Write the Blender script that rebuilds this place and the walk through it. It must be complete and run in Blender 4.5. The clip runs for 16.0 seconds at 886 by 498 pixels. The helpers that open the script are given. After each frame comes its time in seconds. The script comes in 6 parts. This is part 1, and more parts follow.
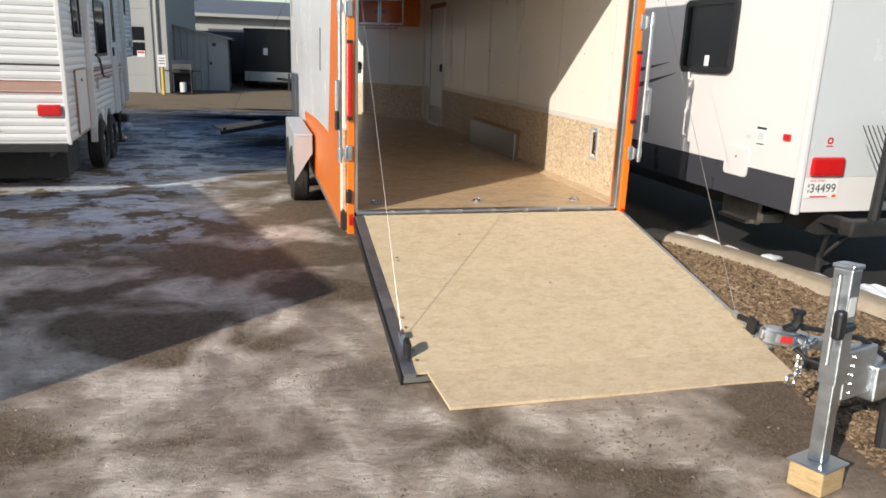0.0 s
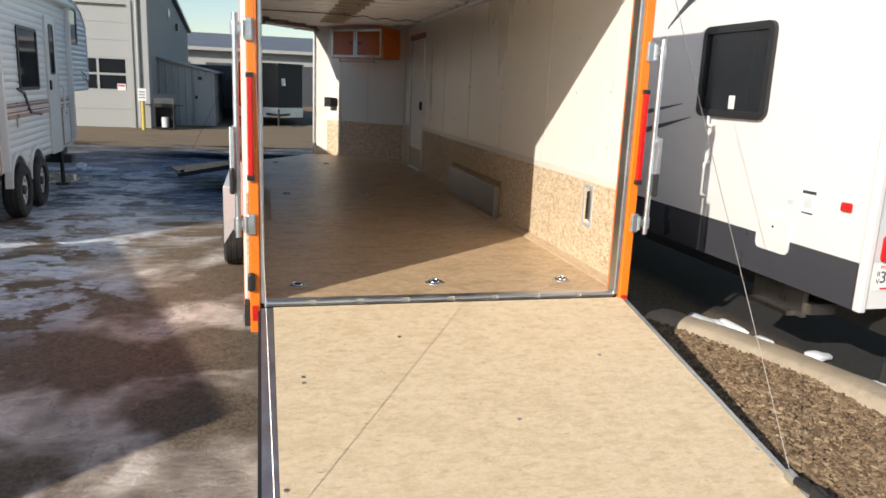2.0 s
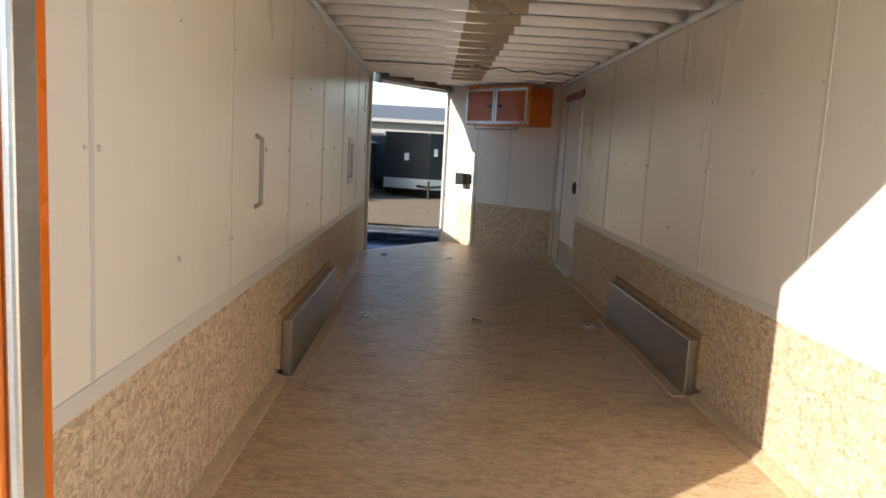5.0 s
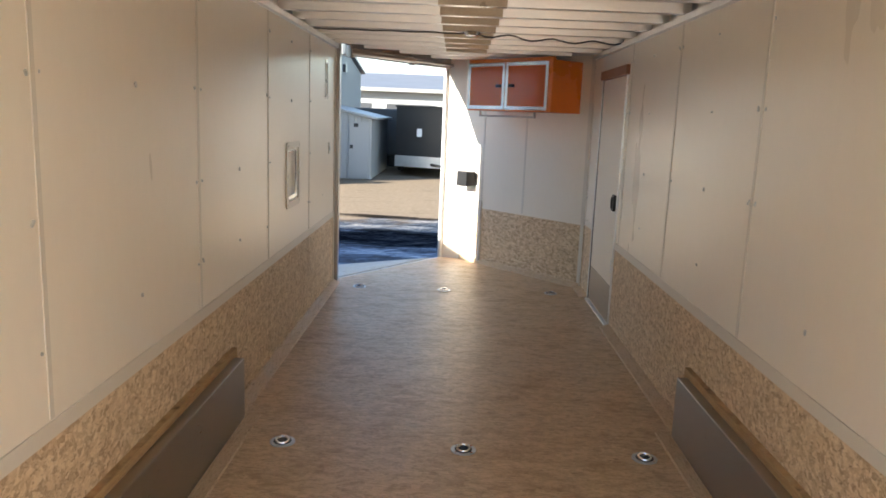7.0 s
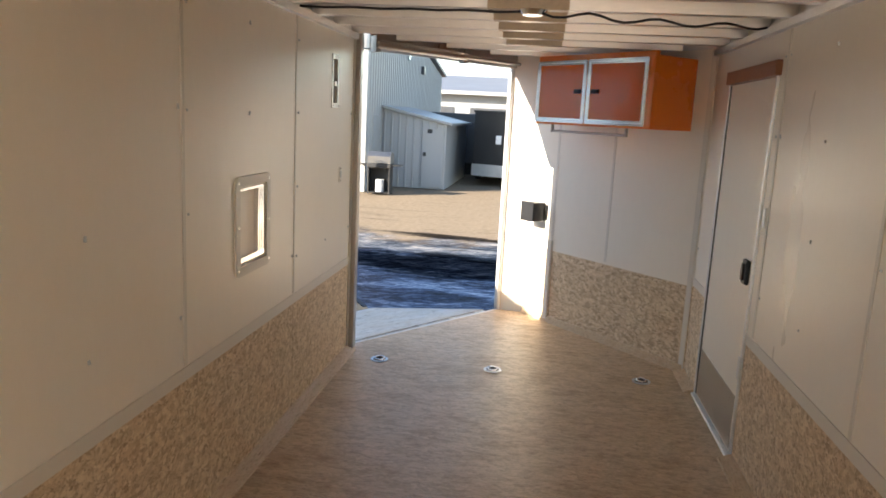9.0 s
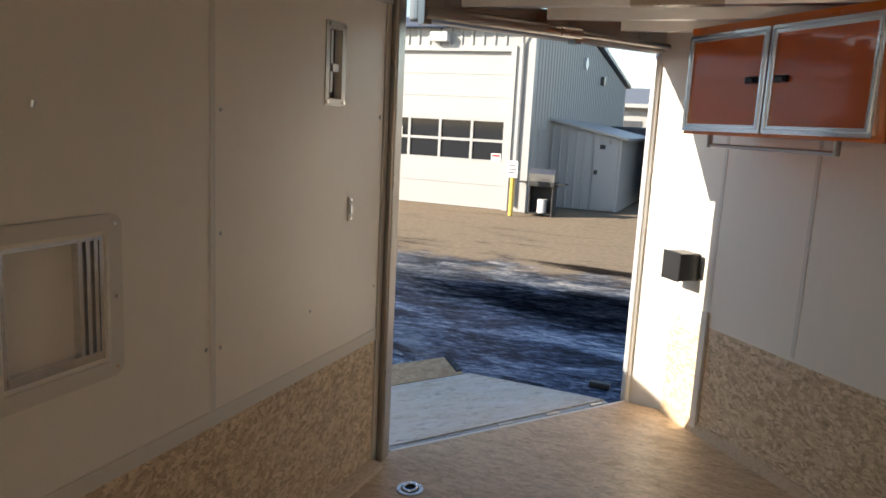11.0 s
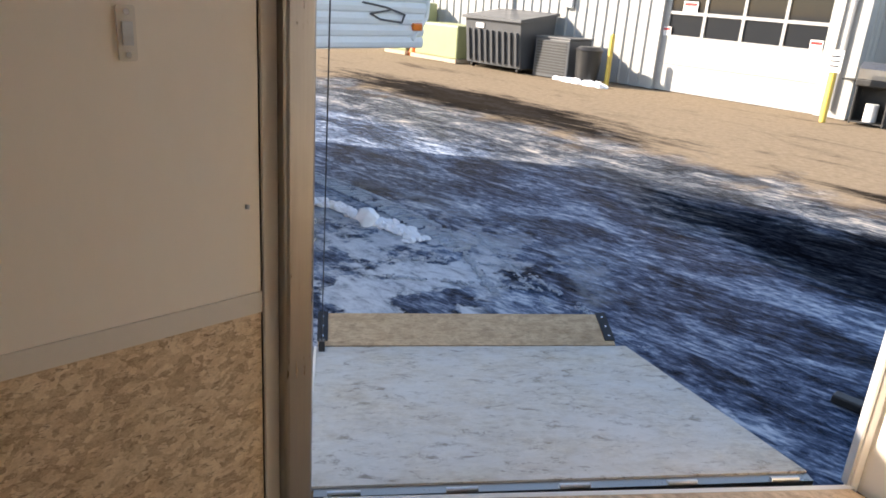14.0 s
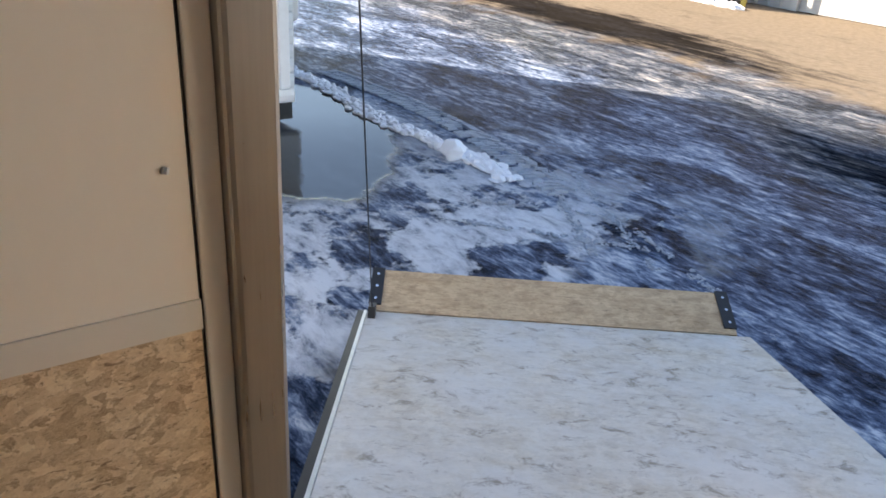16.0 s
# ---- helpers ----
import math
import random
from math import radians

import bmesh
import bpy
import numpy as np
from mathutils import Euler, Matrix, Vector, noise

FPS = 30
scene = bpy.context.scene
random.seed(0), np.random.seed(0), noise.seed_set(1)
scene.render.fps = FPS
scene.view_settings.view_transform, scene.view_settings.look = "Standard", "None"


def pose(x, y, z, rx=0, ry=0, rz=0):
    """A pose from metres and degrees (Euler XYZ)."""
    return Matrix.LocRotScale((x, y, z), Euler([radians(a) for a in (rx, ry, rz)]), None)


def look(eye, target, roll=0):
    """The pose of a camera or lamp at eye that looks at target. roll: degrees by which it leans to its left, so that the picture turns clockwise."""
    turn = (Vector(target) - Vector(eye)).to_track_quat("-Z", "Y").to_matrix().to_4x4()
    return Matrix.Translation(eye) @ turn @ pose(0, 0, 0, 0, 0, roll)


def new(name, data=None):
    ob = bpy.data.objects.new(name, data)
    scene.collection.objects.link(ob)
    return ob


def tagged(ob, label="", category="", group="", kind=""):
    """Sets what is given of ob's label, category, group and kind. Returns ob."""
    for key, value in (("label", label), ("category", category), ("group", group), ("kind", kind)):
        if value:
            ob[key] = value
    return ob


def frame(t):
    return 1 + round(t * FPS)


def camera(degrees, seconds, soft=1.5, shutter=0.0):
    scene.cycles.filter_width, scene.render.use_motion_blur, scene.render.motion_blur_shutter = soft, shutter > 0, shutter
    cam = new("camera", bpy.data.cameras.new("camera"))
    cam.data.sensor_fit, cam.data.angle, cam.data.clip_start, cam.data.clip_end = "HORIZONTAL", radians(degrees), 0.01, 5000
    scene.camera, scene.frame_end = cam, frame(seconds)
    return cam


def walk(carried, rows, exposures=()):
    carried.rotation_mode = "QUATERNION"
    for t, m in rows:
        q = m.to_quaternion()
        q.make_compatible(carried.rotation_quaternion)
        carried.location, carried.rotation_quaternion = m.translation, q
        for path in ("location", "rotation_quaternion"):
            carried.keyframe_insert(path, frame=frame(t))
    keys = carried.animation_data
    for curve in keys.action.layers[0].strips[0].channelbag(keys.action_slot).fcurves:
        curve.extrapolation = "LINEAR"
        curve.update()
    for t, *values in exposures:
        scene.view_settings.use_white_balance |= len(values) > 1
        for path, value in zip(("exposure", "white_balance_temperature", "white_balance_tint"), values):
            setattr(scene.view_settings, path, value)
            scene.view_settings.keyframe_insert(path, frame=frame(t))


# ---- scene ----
cam = camera(62.4, 16.0, soft=1.7)
PATH = [
    (0, (-0.047, 1.549, 1.755), (0.439, 3.419, 1.237), 2.0),
    (0.5, (0.067, 1.874, 1.771), (0.565, 3.739, 1.245), 2.2),
    (1, (0.308, 2.203, 1.76), (0.809, 4.07, 1.249), 2.1),
    (1.5, (0.522, 2.557, 1.757), (1.018, 4.432, 1.27), 2.2),
    (2, (0.714, 2.977, 1.784), (1.19, 4.872, 1.354), 2.4),
    (2.5, (0.952, 3.392, 1.788), (1.364, 5.318, 1.441), 2.4),
    (3, (1.118, 3.865, 1.77), (1.422, 5.819, 1.473), 2.7),
    (3.5, (1.287, 4.338, 1.764), (1.503, 6.308, 1.494), 2.9),
    (4, (1.403, 4.752, 1.785), (1.535, 6.731, 1.523), 2.9),
    (4.5, (1.425, 5.291, 1.792), (1.495, 7.273, 1.533), 3.2),
    (7, (1.778, 8.197, 2.121), (1.753, 10.165, 1.767), 2.3),
    (7.5, (1.835, 8.641, 2.141), (1.778, 10.604, 1.76), 2.4),
    (8, (1.904, 9.126, 2.181), (1.83, 11.086, 1.792), 2.6),
    (8.5, (1.968, 9.611, 2.215), (1.834, 11.571, 1.839), 2.8),
    (9, (1.963, 10.095, 2.221), (1.708, 12.046, 1.865), 2.9),
    (9.5, (2.039, 10.595, 2.219), (1.688, 12.534, 1.876), 3.0),
    (10, (2.11, 11.082, 2.206), (1.603, 12.986, 1.865), 2.9),
    (12.5, (2.245, 13.374, 2.189), (1.185, 15.026, 1.808), 3.8),
    (13, (2.169, 13.722, 2.107), (0.971, 15.265, 1.679), 4.0),
    (13.5, (2.13, 14.021, 2.018), (0.85, 15.463, 1.488), 4.0),
    (14, (2.109, 14.25, 1.932), (0.765, 15.572, 1.263), 4.2),
    (14.5, (2.052, 14.371, 1.876), (0.68, 15.604, 1.105), 4.5),
    (15, (1.919, 14.525, 1.821), (0.533, 15.7, 0.985), 4.7),
    (15.5, (1.767, 14.702, 1.793), (0.375, 15.846, 0.924), 4.4),
    (16, (1.656, 14.809, 1.813), (0.207, 15.871, 0.932), 4.5),
]
EXPOSURES = [(0, 0.12, 6500, 10), (1, 0.22, 6500, 10), (2.5, 0.27, 6500, 10), (4.5, 0.77, 6500, 10), (7, 2.0, 6500, 10), (8, 2.3, 6600, 11), (9, 2.05, 6900, 12), (10, 1.75, 7000, 12), (12.5, 0.9, 6800, 14), (13, 1.02, 6950, 15), (13.5, 1.25, 7050, 15), (14, 1.75, 7150, 15), (15, 2.0, 7200, 15), (16, 1.98, 7200, 15)]
walk(cam, [(t, look(eye, target, roll)) for t, eye, target, roll in PATH], EXPOSURES)

# ---- light ----
scene.cycles.max_bounces, scene.cycles.diffuse_bounces, scene.cycles.glossy_bounces = 12, 8, 6
SUN_EL = radians(25.0)
SUN_WAY = Vector((0.776 * math.cos(SUN_EL), 0.63 * math.cos(SUN_EL), -math.sin(SUN_EL)))
world = bpy.data.worlds.new("sky")
scene.world = world
world.use_nodes = True
wn = world.node_tree
sky = wn.nodes.new("ShaderNodeTexSky")
sky.sky_type, sky.sun_disc = "NISHITA", False
sky.sun_elevation, sky.sun_rotation = SUN_EL, math.atan2(-0.776, -0.63)
sky.air_density, sky.dust_density, sky.ozone_density = 1.0, 0.3, 1.3
wn.links.new(sky.outputs[0], wn.nodes["Background"].inputs[0])
wn.nodes["Background"].inputs[1].default_value = 0.11
sun_data = bpy.data.lights.new("sun", "SUN")
sun_data.energy, sun_data.angle, sun_data.color = 4.6, radians(0.53), (1.0, 0.93, 0.82)
sun = new("sun", sun_data)
sun.matrix_world = look((-20, -20, 25), Vector((-20, -20, 25)) + SUN_WAY)


# ---- materials ----
def nodes_of(name):
    m = bpy.data.materials.new(name)
    m.use_nodes = True
    return m, m.node_tree, m.node_tree.nodes["Principled BSDF"]


def add(nt, kind, **values):
    n = nt.nodes.new("ShaderNode" + kind)
    for key, value in values.items():
        n.inputs[key].default_value = value
    return n


def coords(nt, scale=(1, 1, 1), turn=(0, 0, 0)):
    c, m = add(nt, "TexCoord"), add(nt, "Mapping")
    m.inputs["Scale"].default_value, m.inputs["Rotation"].default_value = scale, turn
    nt.links.new(c.outputs["Object"], m.inputs["Vector"])
    return m.outputs["Vector"]


def turned_coords(nt, scale, angle):
    """Object coordinates seen from axes turned about z, then scaled along those axes."""
    c, m = add(nt, "TexCoord"), add(nt, "Mapping")
    m.vector_type = "TEXTURE"
    m.inputs["Scale"].default_value, m.inputs["Rotation"].default_value = tuple(1.0 / q for q in scale), (0, 0, angle)
    nt.links.new(c.outputs["Object"], m.inputs["Vector"])
    return m.outputs["Vector"]


def noise_tex(nt, vec, scale, detail=4.0, rough=0.6, distort=0.0):
    n = add(nt, "TexNoise", Scale=scale, Detail=detail, Roughness=rough, Distortion=distort)
    nt.links.new(vec, n.inputs["Vector"])
    return n.outputs[0]


def ramp(nt, fac, stops):
    n = add(nt, "ValToRGB")
    e = n.color_ramp.elements
    while len(e) < len(stops):
        e.new(0.5)
    for el, (p, c) in zip(e, stops):
        el.position = p
        el.color = (*c, 1) if len(c) == 3 else c
    nt.links.new(fac, n.inputs[0])
    return n.outputs[0]


def mix(nt, fac, a, b, blend="MIX"):
    n = nt.nodes.new("ShaderNodeMix")
    n.data_type, n.blend_type = "RGBA", blend
    for sock, v in ((n.inputs[0], fac), (n.inputs[6], a), (n.inputs[7], b)):
        if isinstance(v, (int, float)):
            sock.default_value = v
        elif isinstance(v, tuple):
            sock.default_value = (*v, 1)
        else:
            nt.links.new(v, sock)
    return n.outputs[2]


def maths(nt, op, a, b=0.0, clamp=False):
    n = nt.nodes.new("ShaderNodeMath")
    n.operation, n.use_clamp = op, clamp
    for sock, v in zip(n.inputs, (a, b)):
        if isinstance(v, (int, float)):
            sock.default_value = v
        else:
            nt.links.new(v, sock)
    return n.outputs[0]


def bump(nt, p, height, strength, distance=0.01):
    b = add(nt, "Bump", Strength=strength, Distance=distance)
    nt.links.new(height, b.inputs["Height"])
    nt.links.new(b.outputs[0], p.inputs["Normal"])


def plain(name, color, rough=0.5, metal=0.0, vary=0.12, scale=3.0, grain=0.05, fine=60.0, stretch=(1, 1, 1), dirt=0.0, coat=0.0):
    """A surface of one colour with soft blotches, fine grain and some dirt."""
    m, nt, p = nodes_of(name)
    v = coords(nt, stretch)
    big, small = noise_tex(nt, v, scale, 5), noise_tex(nt, v, fine, 3)
    dark = tuple(c * (1 - vary) for c in color)
    light = tuple(min(1, c * (1 + vary * 0.6)) for c in color)
    c = ramp(nt, big, [(0.3, dark), (0.7, light)])
    c = mix(nt, 0.35, c, ramp(nt, small, [(0.3, dark), (0.7, light)]))
    if dirt:
        c = mix(nt, maths(nt, "MULTIPLY", ramp(nt, noise_tex(nt, v, scale * 1.7, 8, 0.75), [(0.52, (0, 0, 0)), (0.75, (1, 1, 1))]), dirt), c, (0.12, 0.09, 0.06))
    nt.links.new(c, p.inputs["Base Color"])
    nt.links.new(ramp(nt, big, [(0.2, (rough * 0.8,) * 3), (0.8, (min(1, rough * 1.2),) * 3)]), p.inputs["Roughness"])
    p.inputs["Metallic"].default_value, p.inputs["Coat Weight"].default_value = metal, coat
    if grain:
        bump(nt, p, small, grain, 0.004)
    return m


def flakes(nt, u, v, angle, length, width, seed):
    """Random tone of flat strands that lie at one angle in a plane with axes u and v."""
    flat = add(nt, "CombineXYZ")
    nt.links.new(u, flat.inputs[0])
    nt.links.new(v, flat.inputs[1])
    flat.inputs[2].default_value = seed
    wob = add(nt, "TexNoise", Scale=34.0, Detail=5.0, Roughness=0.65)
    nt.links.new(flat.outputs[0], wob.inputs["Vector"])
    bent = nt.nodes.new("ShaderNodeVectorMath")
    bent.operation = "MULTIPLY_ADD"
    nt.links.new(wob.outputs[1], bent.inputs[0])
    bent.inputs[1].default_value = (0.05, 0.035, 0.0)
    nt.links.new(flat.outputs[0], bent.inputs[2])
    m = add(nt, "Mapping")
    m.vector_type = "TEXTURE"
    m.inputs["Rotation"].default_value, m.inputs["Scale"].default_value = (0, 0, angle), (length, width, 1)
    nt.links.new(bent.outputs[0], m.inputs["Vector"])
    vo = add(nt, "TexVoronoi", Scale=1.0)
    vo.voronoi_dimensions = "2D"
    nt.links.new(m.outputs[0], vo.inputs["Vector"])
    sep = add(nt, "SeparateColor")
    nt.links.new(vo.outputs["Color"], sep.inputs[0])
    fibre = add(nt, "TexNoise", Scale=3.6, Detail=6.0, Roughness=0.72)
    nt.links.new(m.outputs[0], fibre.inputs["Vector"])
    return sep.outputs[0], sep.outputs[1], fibre.outputs[0]


def strand_layers(nt, plane, length, width, angles):
    """Strands lying over one another at several angles: a tone from 0 to 1."""
    c, sep = add(nt, "TexCoord"), add(nt, "SeparateXYZ")
    nt.links.new(c.outputs["Object"], sep.inputs[0])
    u, v = sep.outputs["xyz".index(plane[0])], sep.outputs["xyz".index(plane[1])]
    tone = None
    for k, (a, cover) in enumerate(angles):
        t, pick, fib = flakes(nt, u, v, a, length * (1 - 0.14 * k), width * (1 + 0.12 * k), 3.7 * k)
        t = mix(nt, 0.68, t, fib)
        tone = t if tone is None else mix(nt, ramp(nt, pick, [(cover, (0, 0, 0)), (cover + 0.02, (1, 1, 1))]), tone, t)
    return tone


def osb(name, tones, rough=0.62):
    """Pressed wood strands: flat flakes that lie every way, each with its own tone, dark gaps between."""
    m, nt, p = nodes_of(name)
    tone = strand_layers(nt, "yz", 0.046, 0.011, ((0.1, 0), (-0.45, 0.55), (0.9, 0.68), (0.35, 0.5), (-1.2, 0.8)))
    c = ramp(nt, tone, tones)
    gaps = noise_tex(nt, coords(nt, (1, 1, 2.6), (0.15, 0, 0)), 30.0, 5, 0.7, 1.6)
    c = mix(nt, maths(nt, "MULTIPLY", ramp(nt, gaps, [(0.575, (0, 0, 0)), (0.65, (1, 1, 1))]), 0.85), c, (0.14, 0.075, 0.035))
    pale = noise_tex(nt, coords(nt, (1, 1, 2.2), (-0.2, 0, 0)), 26.0, 4, 0.6, 0.9)
    c = mix(nt, maths(nt, "MULTIPLY", ramp(nt, pale, [(0.62, (0, 0, 0)), (0.72, (1, 1, 1))]), 0.6), c, tones[-1][1])
    c = mix(nt, 0.15, c, ramp(nt, noise_tex(nt, coords(nt), 2.3, 6), [(0.3, tones[1][1]), (0.7, tones[-2][1])]))
    nt.links.new(c, p.inputs["Base Color"])
    p.inputs["Roughness"].default_value = rough
    bump(nt, p, tone, 0.3, 0.003)
    return m


def sheet_wood(name, light, mid, dark, stretch, rough=0.55, stain=0.5, grey=0.0, fibre=0.8, angle=0.0, strand=0.0):
    """A plywood or sanded strand sheet with long grain, blotches and small dark knots."""
    m, nt, p = nodes_of(name)
    v, r = turned_coords(nt, stretch, angle), coords(nt)
    grain = noise_tex(nt, v, 16.0, 6, 0.65, 0.4)
    c = ramp(nt, grain, [(0.3, mid), (0.52, light), (0.72, light)])
    blot = noise_tex(nt, turned_coords(nt, tuple(0.5 + 0.5 * s for s in stretch), angle), 5.0, 6, 0.65)
    c = mix(nt, maths(nt, "MULTIPLY", ramp(nt, blot, [(0.5, (0, 0, 0)), (0.72, (1, 1, 1))]), stain), c, mid)
    flecks = noise_tex(nt, turned_coords(nt, tuple(s * 2.2 for s in stretch), angle), 11.0, 3, 0.6)
    c = mix(nt, maths(nt, "MULTIPLY", ramp(nt, flecks, [(0.66, (0, 0, 0)), (0.76, (1, 1, 1))]), 0.75), c, dark)
    fib = noise_tex(nt, turned_coords(nt, tuple(s * 1.5 for s in stretch), angle), 38.0, 4, 0.65, 0.8)
    c = mix(nt, fibre, c, ramp(nt, fib, [(0.32, (0.60, 0.56, 0.50)), (0.5, (0.95, 0.94, 0.92)), (0.75, (1, 1, 1))]), "MULTIPLY")
    if strand:
        tone = strand_layers(nt, "xy", 0.070, 0.020, ((0.0 + angle, 0), (0.5 + angle, 0.6), (-0.4 + angle, 0.6), (1.1 + angle, 0.75)))
        c = mix(nt, strand, c, ramp(nt, tone, [(0.25, (0.52, 0.46, 0.40)), (0.5, (0.95, 0.94, 0.92)), (0.75, (1.18, 1.17, 1.15))]), "MULTIPLY")
        worn = noise_tex(nt, turned_coords(nt, (0.8, 2.6, 1), angle), 7.0, 7, 0.7, 0.6)
        c = mix(nt, maths(nt, "MULTIPLY", ramp(nt, worn, [(0.54, (0, 0, 0)), (0.68, (1, 1, 1))]), 0.3 + 0.3 * strand), c, mid)
    if grey:
        c = mix(nt, maths(nt, "MULTIPLY", ramp(nt, noise_tex(nt, r, 2.6, 8, 0.7), [(0.4, (1, 1, 1)), (0.7, (0, 0, 0))]), grey), c, (0.62, 0.62, 0.61))
        c = mix(nt, maths(nt, "MULTIPLY", ramp(nt, noise_tex(nt, turned_coords(nt, (0.8, 1.25, 1), angle), 12.0, 10, 0.78, 0.5), [(0.54, (0, 0, 0)), (0.64, (1, 1, 1))]), 0.75), c, dark)
    nt.links.new(c, p.inputs["Base Color"])
    nt.links.new(ramp(nt, blot, [(0.3, (rough * 0.8,) * 3), (0.7, (rough * 1.25,) * 3)]), p.inputs["Roughness"])
    bump(nt, p, grain, 0.08, 0.004)
    return m


def brushed(name, color, rough, stretch=(1, 1, 30), vary=0.15):
    """Bare metal with fine drawn lines and dull blotches."""
    m, nt, p = nodes_of(name)
    lines, blot = noise_tex(nt, coords(nt, stretch), 9.0, 4), noise_tex(nt, coords(nt), 4.0, 6, 0.7)
    f = mix(nt, 0.5, lines, blot)
    nt.links.new(ramp(nt, f, [(0.3, tuple(c * (1 - vary) for c in color)), (0.7, tuple(min(1, c * (1 + vary)) for c in color))]), p.inputs["Base Color"])
    nt.links.new(ramp(nt, f, [(0.25, (rough * 0.65,) * 3), (0.75, (min(1, rough * 1.4),) * 3)]), p.inputs["Roughness"])
    p.inputs["Metallic"].default_value = 1.0
    bump(nt, p, lines, 0.02, 0.001)
    return m


def glass_dark(name, color=(0.015, 0.017, 0.02), rough=0.04):
    m, nt, p = nodes_of(name)
    p.inputs["Base Color"].default_value = (*color, 1)
    p.inputs["IOR"].default_value = 1.52
    p.inputs["Specular IOR Level"].default_value = 0.3
    nt.links.new(ramp(nt, noise_tex(nt, coords(nt), 5.0, 4), [(0.4, (rough,) * 3), (0.8, (rough * 2.5,) * 3)]), p.inputs["Roughness"])
    return m


OSB_KICK = osb("osb_kick", [(0.26, (0.27, 0.175, 0.10)), (0.42, (0.56, 0.42, 0.275)), (0.55, (0.71, 0.56, 0.385)), (0.72, (0.90, 0.77, 0.58))])
FLOOR_WOOD = sheet_wood("floor_sheet", (0.67, 0.495, 0.315), (0.46, 0.32, 0.19), (0.20, 0.125, 0.065), (0.7, 2.0, 1), 0.42, 0.95, strand=0.5)
RAMP_WOOD = sheet_wood("ramp_sheet", (0.76, 0.605, 0.405), (0.62, 0.47, 0.285), (0.34, 0.235, 0.13), (0.8, 1.9, 1), 0.6, 0.8, 0.0, 0.4, strand=0.18)
NOSE_WOOD = sheet_wood("nose_ramp_sheet", (0.62, 0.57, 0.48), (0.46, 0.38, 0.27), (0.16, 0.12, 0.08), (0.8, 1.5, 1), 0.62, 0.6, 0.74, 0.55, 0.957, 0.5)
PLANK_WOOD = sheet_wood("flap_sheet", (0.58, 0.43, 0.27), (0.40, 0.27, 0.155), (0.13, 0.085, 0.045), (0.6, 2.2, 2.2), 0.65, 0.8, angle=0.957, strand=0.45)
EDGE_WOOD = sheet_wood("ply_edge", (0.52, 0.36, 0.19), (0.32, 0.20, 0.10), (0.10, 0.06, 0.03), (0.4, 0.4, 14), 0.7)
WHITE_PANEL = plain("white_wall_skin", (0.88, 0.835, 0.755), 0.30, 0, 0.03, 0.8, 0.02, 25, (1, 1, 0.3))
WHITE_TRIM = plain("white_trim", (0.74, 0.71, 0.65), 0.4, 0, 0.04, 2)
ORANGE = plain("orange_paint", (0.86, 0.205, 0.012), 0.28, 0, 0.04, 1.5, 0.0, coat=0.5)
ORANGE_SIDE = plain("orange_skin", (0.84, 0.20, 0.02), 0.35, 0, 0.07, 2.0, 0.0, dirt=0.15)
WHITE_SKIN = plain("white_skin", (0.80, 0.81, 0.82), 0.25, 0, 0.03, 1.2, 0.0, dirt=0.06)
CAB_PANEL = plain("cabinet_orange", (0.72, 0.135, 0.012), 0.22, 0, 0.05, 3, 0.0, coat=0.6)
ALU = brushed("aluminium", (0.72, 0.73, 0.74), 0.36)
ALU_POST = brushed("aluminium_post", (0.42, 0.39, 0.355), 0.32, (14, 14, 0.5), 0.10)
ROOF_METAL = brushed("mill_roof_metal", (0.74, 0.72, 0.68), 0.34, (1, 30, 1), 0.1)
ROOF_STRIP = plain("brown_roof_strip", (0.47, 0.375, 0.26), 0.3, 0.3, 0.2, 3, 0.05)
GALV = brushed("galvanised_steel", (0.60, 0.63, 0.65), 0.42, (1, 1, 3), 0.22)
STEEL_BOX = brushed("wheel_box_steel", (0.42, 0.39, 0.35), 0.33, (1, 1, 20), 0.1)
CHROME = brushed("polished_metal", (0.80, 0.80, 0.80), 0.16)
BLACK = plain("black_plastic", (0.02, 0.02, 0.021), 0.42, 0, 0.2, 6)
RUBBER = plain("tyre_rubber", (0.025, 0.024, 0.024), 0.8, 0, 0.25, 8, 0.3, 40, dirt=0.5)
FENDER = plain("dull_fender_metal", (0.62, 0.63, 0.64), 0.4, 0.35, 0.08, 3, 0.03, dirt=0.1)
RED_LENS = plain("red_lens", (0.62, 0.012, 0.012), 0.15, 0, 0.15, 30, 0.1, 200, coat=0.5)
AMBER_LENS = plain("amber_lens", (0.80, 0.18, 0.02), 0.15, 0, 0.1, 30, coat=0.5)
GLASS = glass_dark("dark_glass")
RV_WHITE = plain("camper_white", (0.70, 0.71, 0.70), 0.38, 0, 0.04, 2.0, 0.03, dirt=0.10)
RV_GEL = plain("gelcoat_white", (0.76, 0.735, 0.72), 0.16, 0, 0.02, 1.2, 0.0, coat=0.4)
RV_GREY = plain("camper_grey_stripe", (0.055, 0.055, 0.065), 0.3, 0, 0.06, 3)
RV_REAR = plain("camper_pale_grey", (0.60, 0.63, 0.64), 0.25, 0, 0.03, 2)
STRIPE_RED = plain("maroon_stripe", (0.30, 0.085, 0.075), 0.45, 0, 0.15, 8)
STRIPE_TAN = plain("tan_stripe", (0.45, 0.29, 0.22), 0.45, 0, 0.12, 8)
DARK_METAL = plain("dark_frame", (0.03, 0.03, 0.03), 0.55, 0.2, 0.3, 8, 0.1, dirt=0.3)
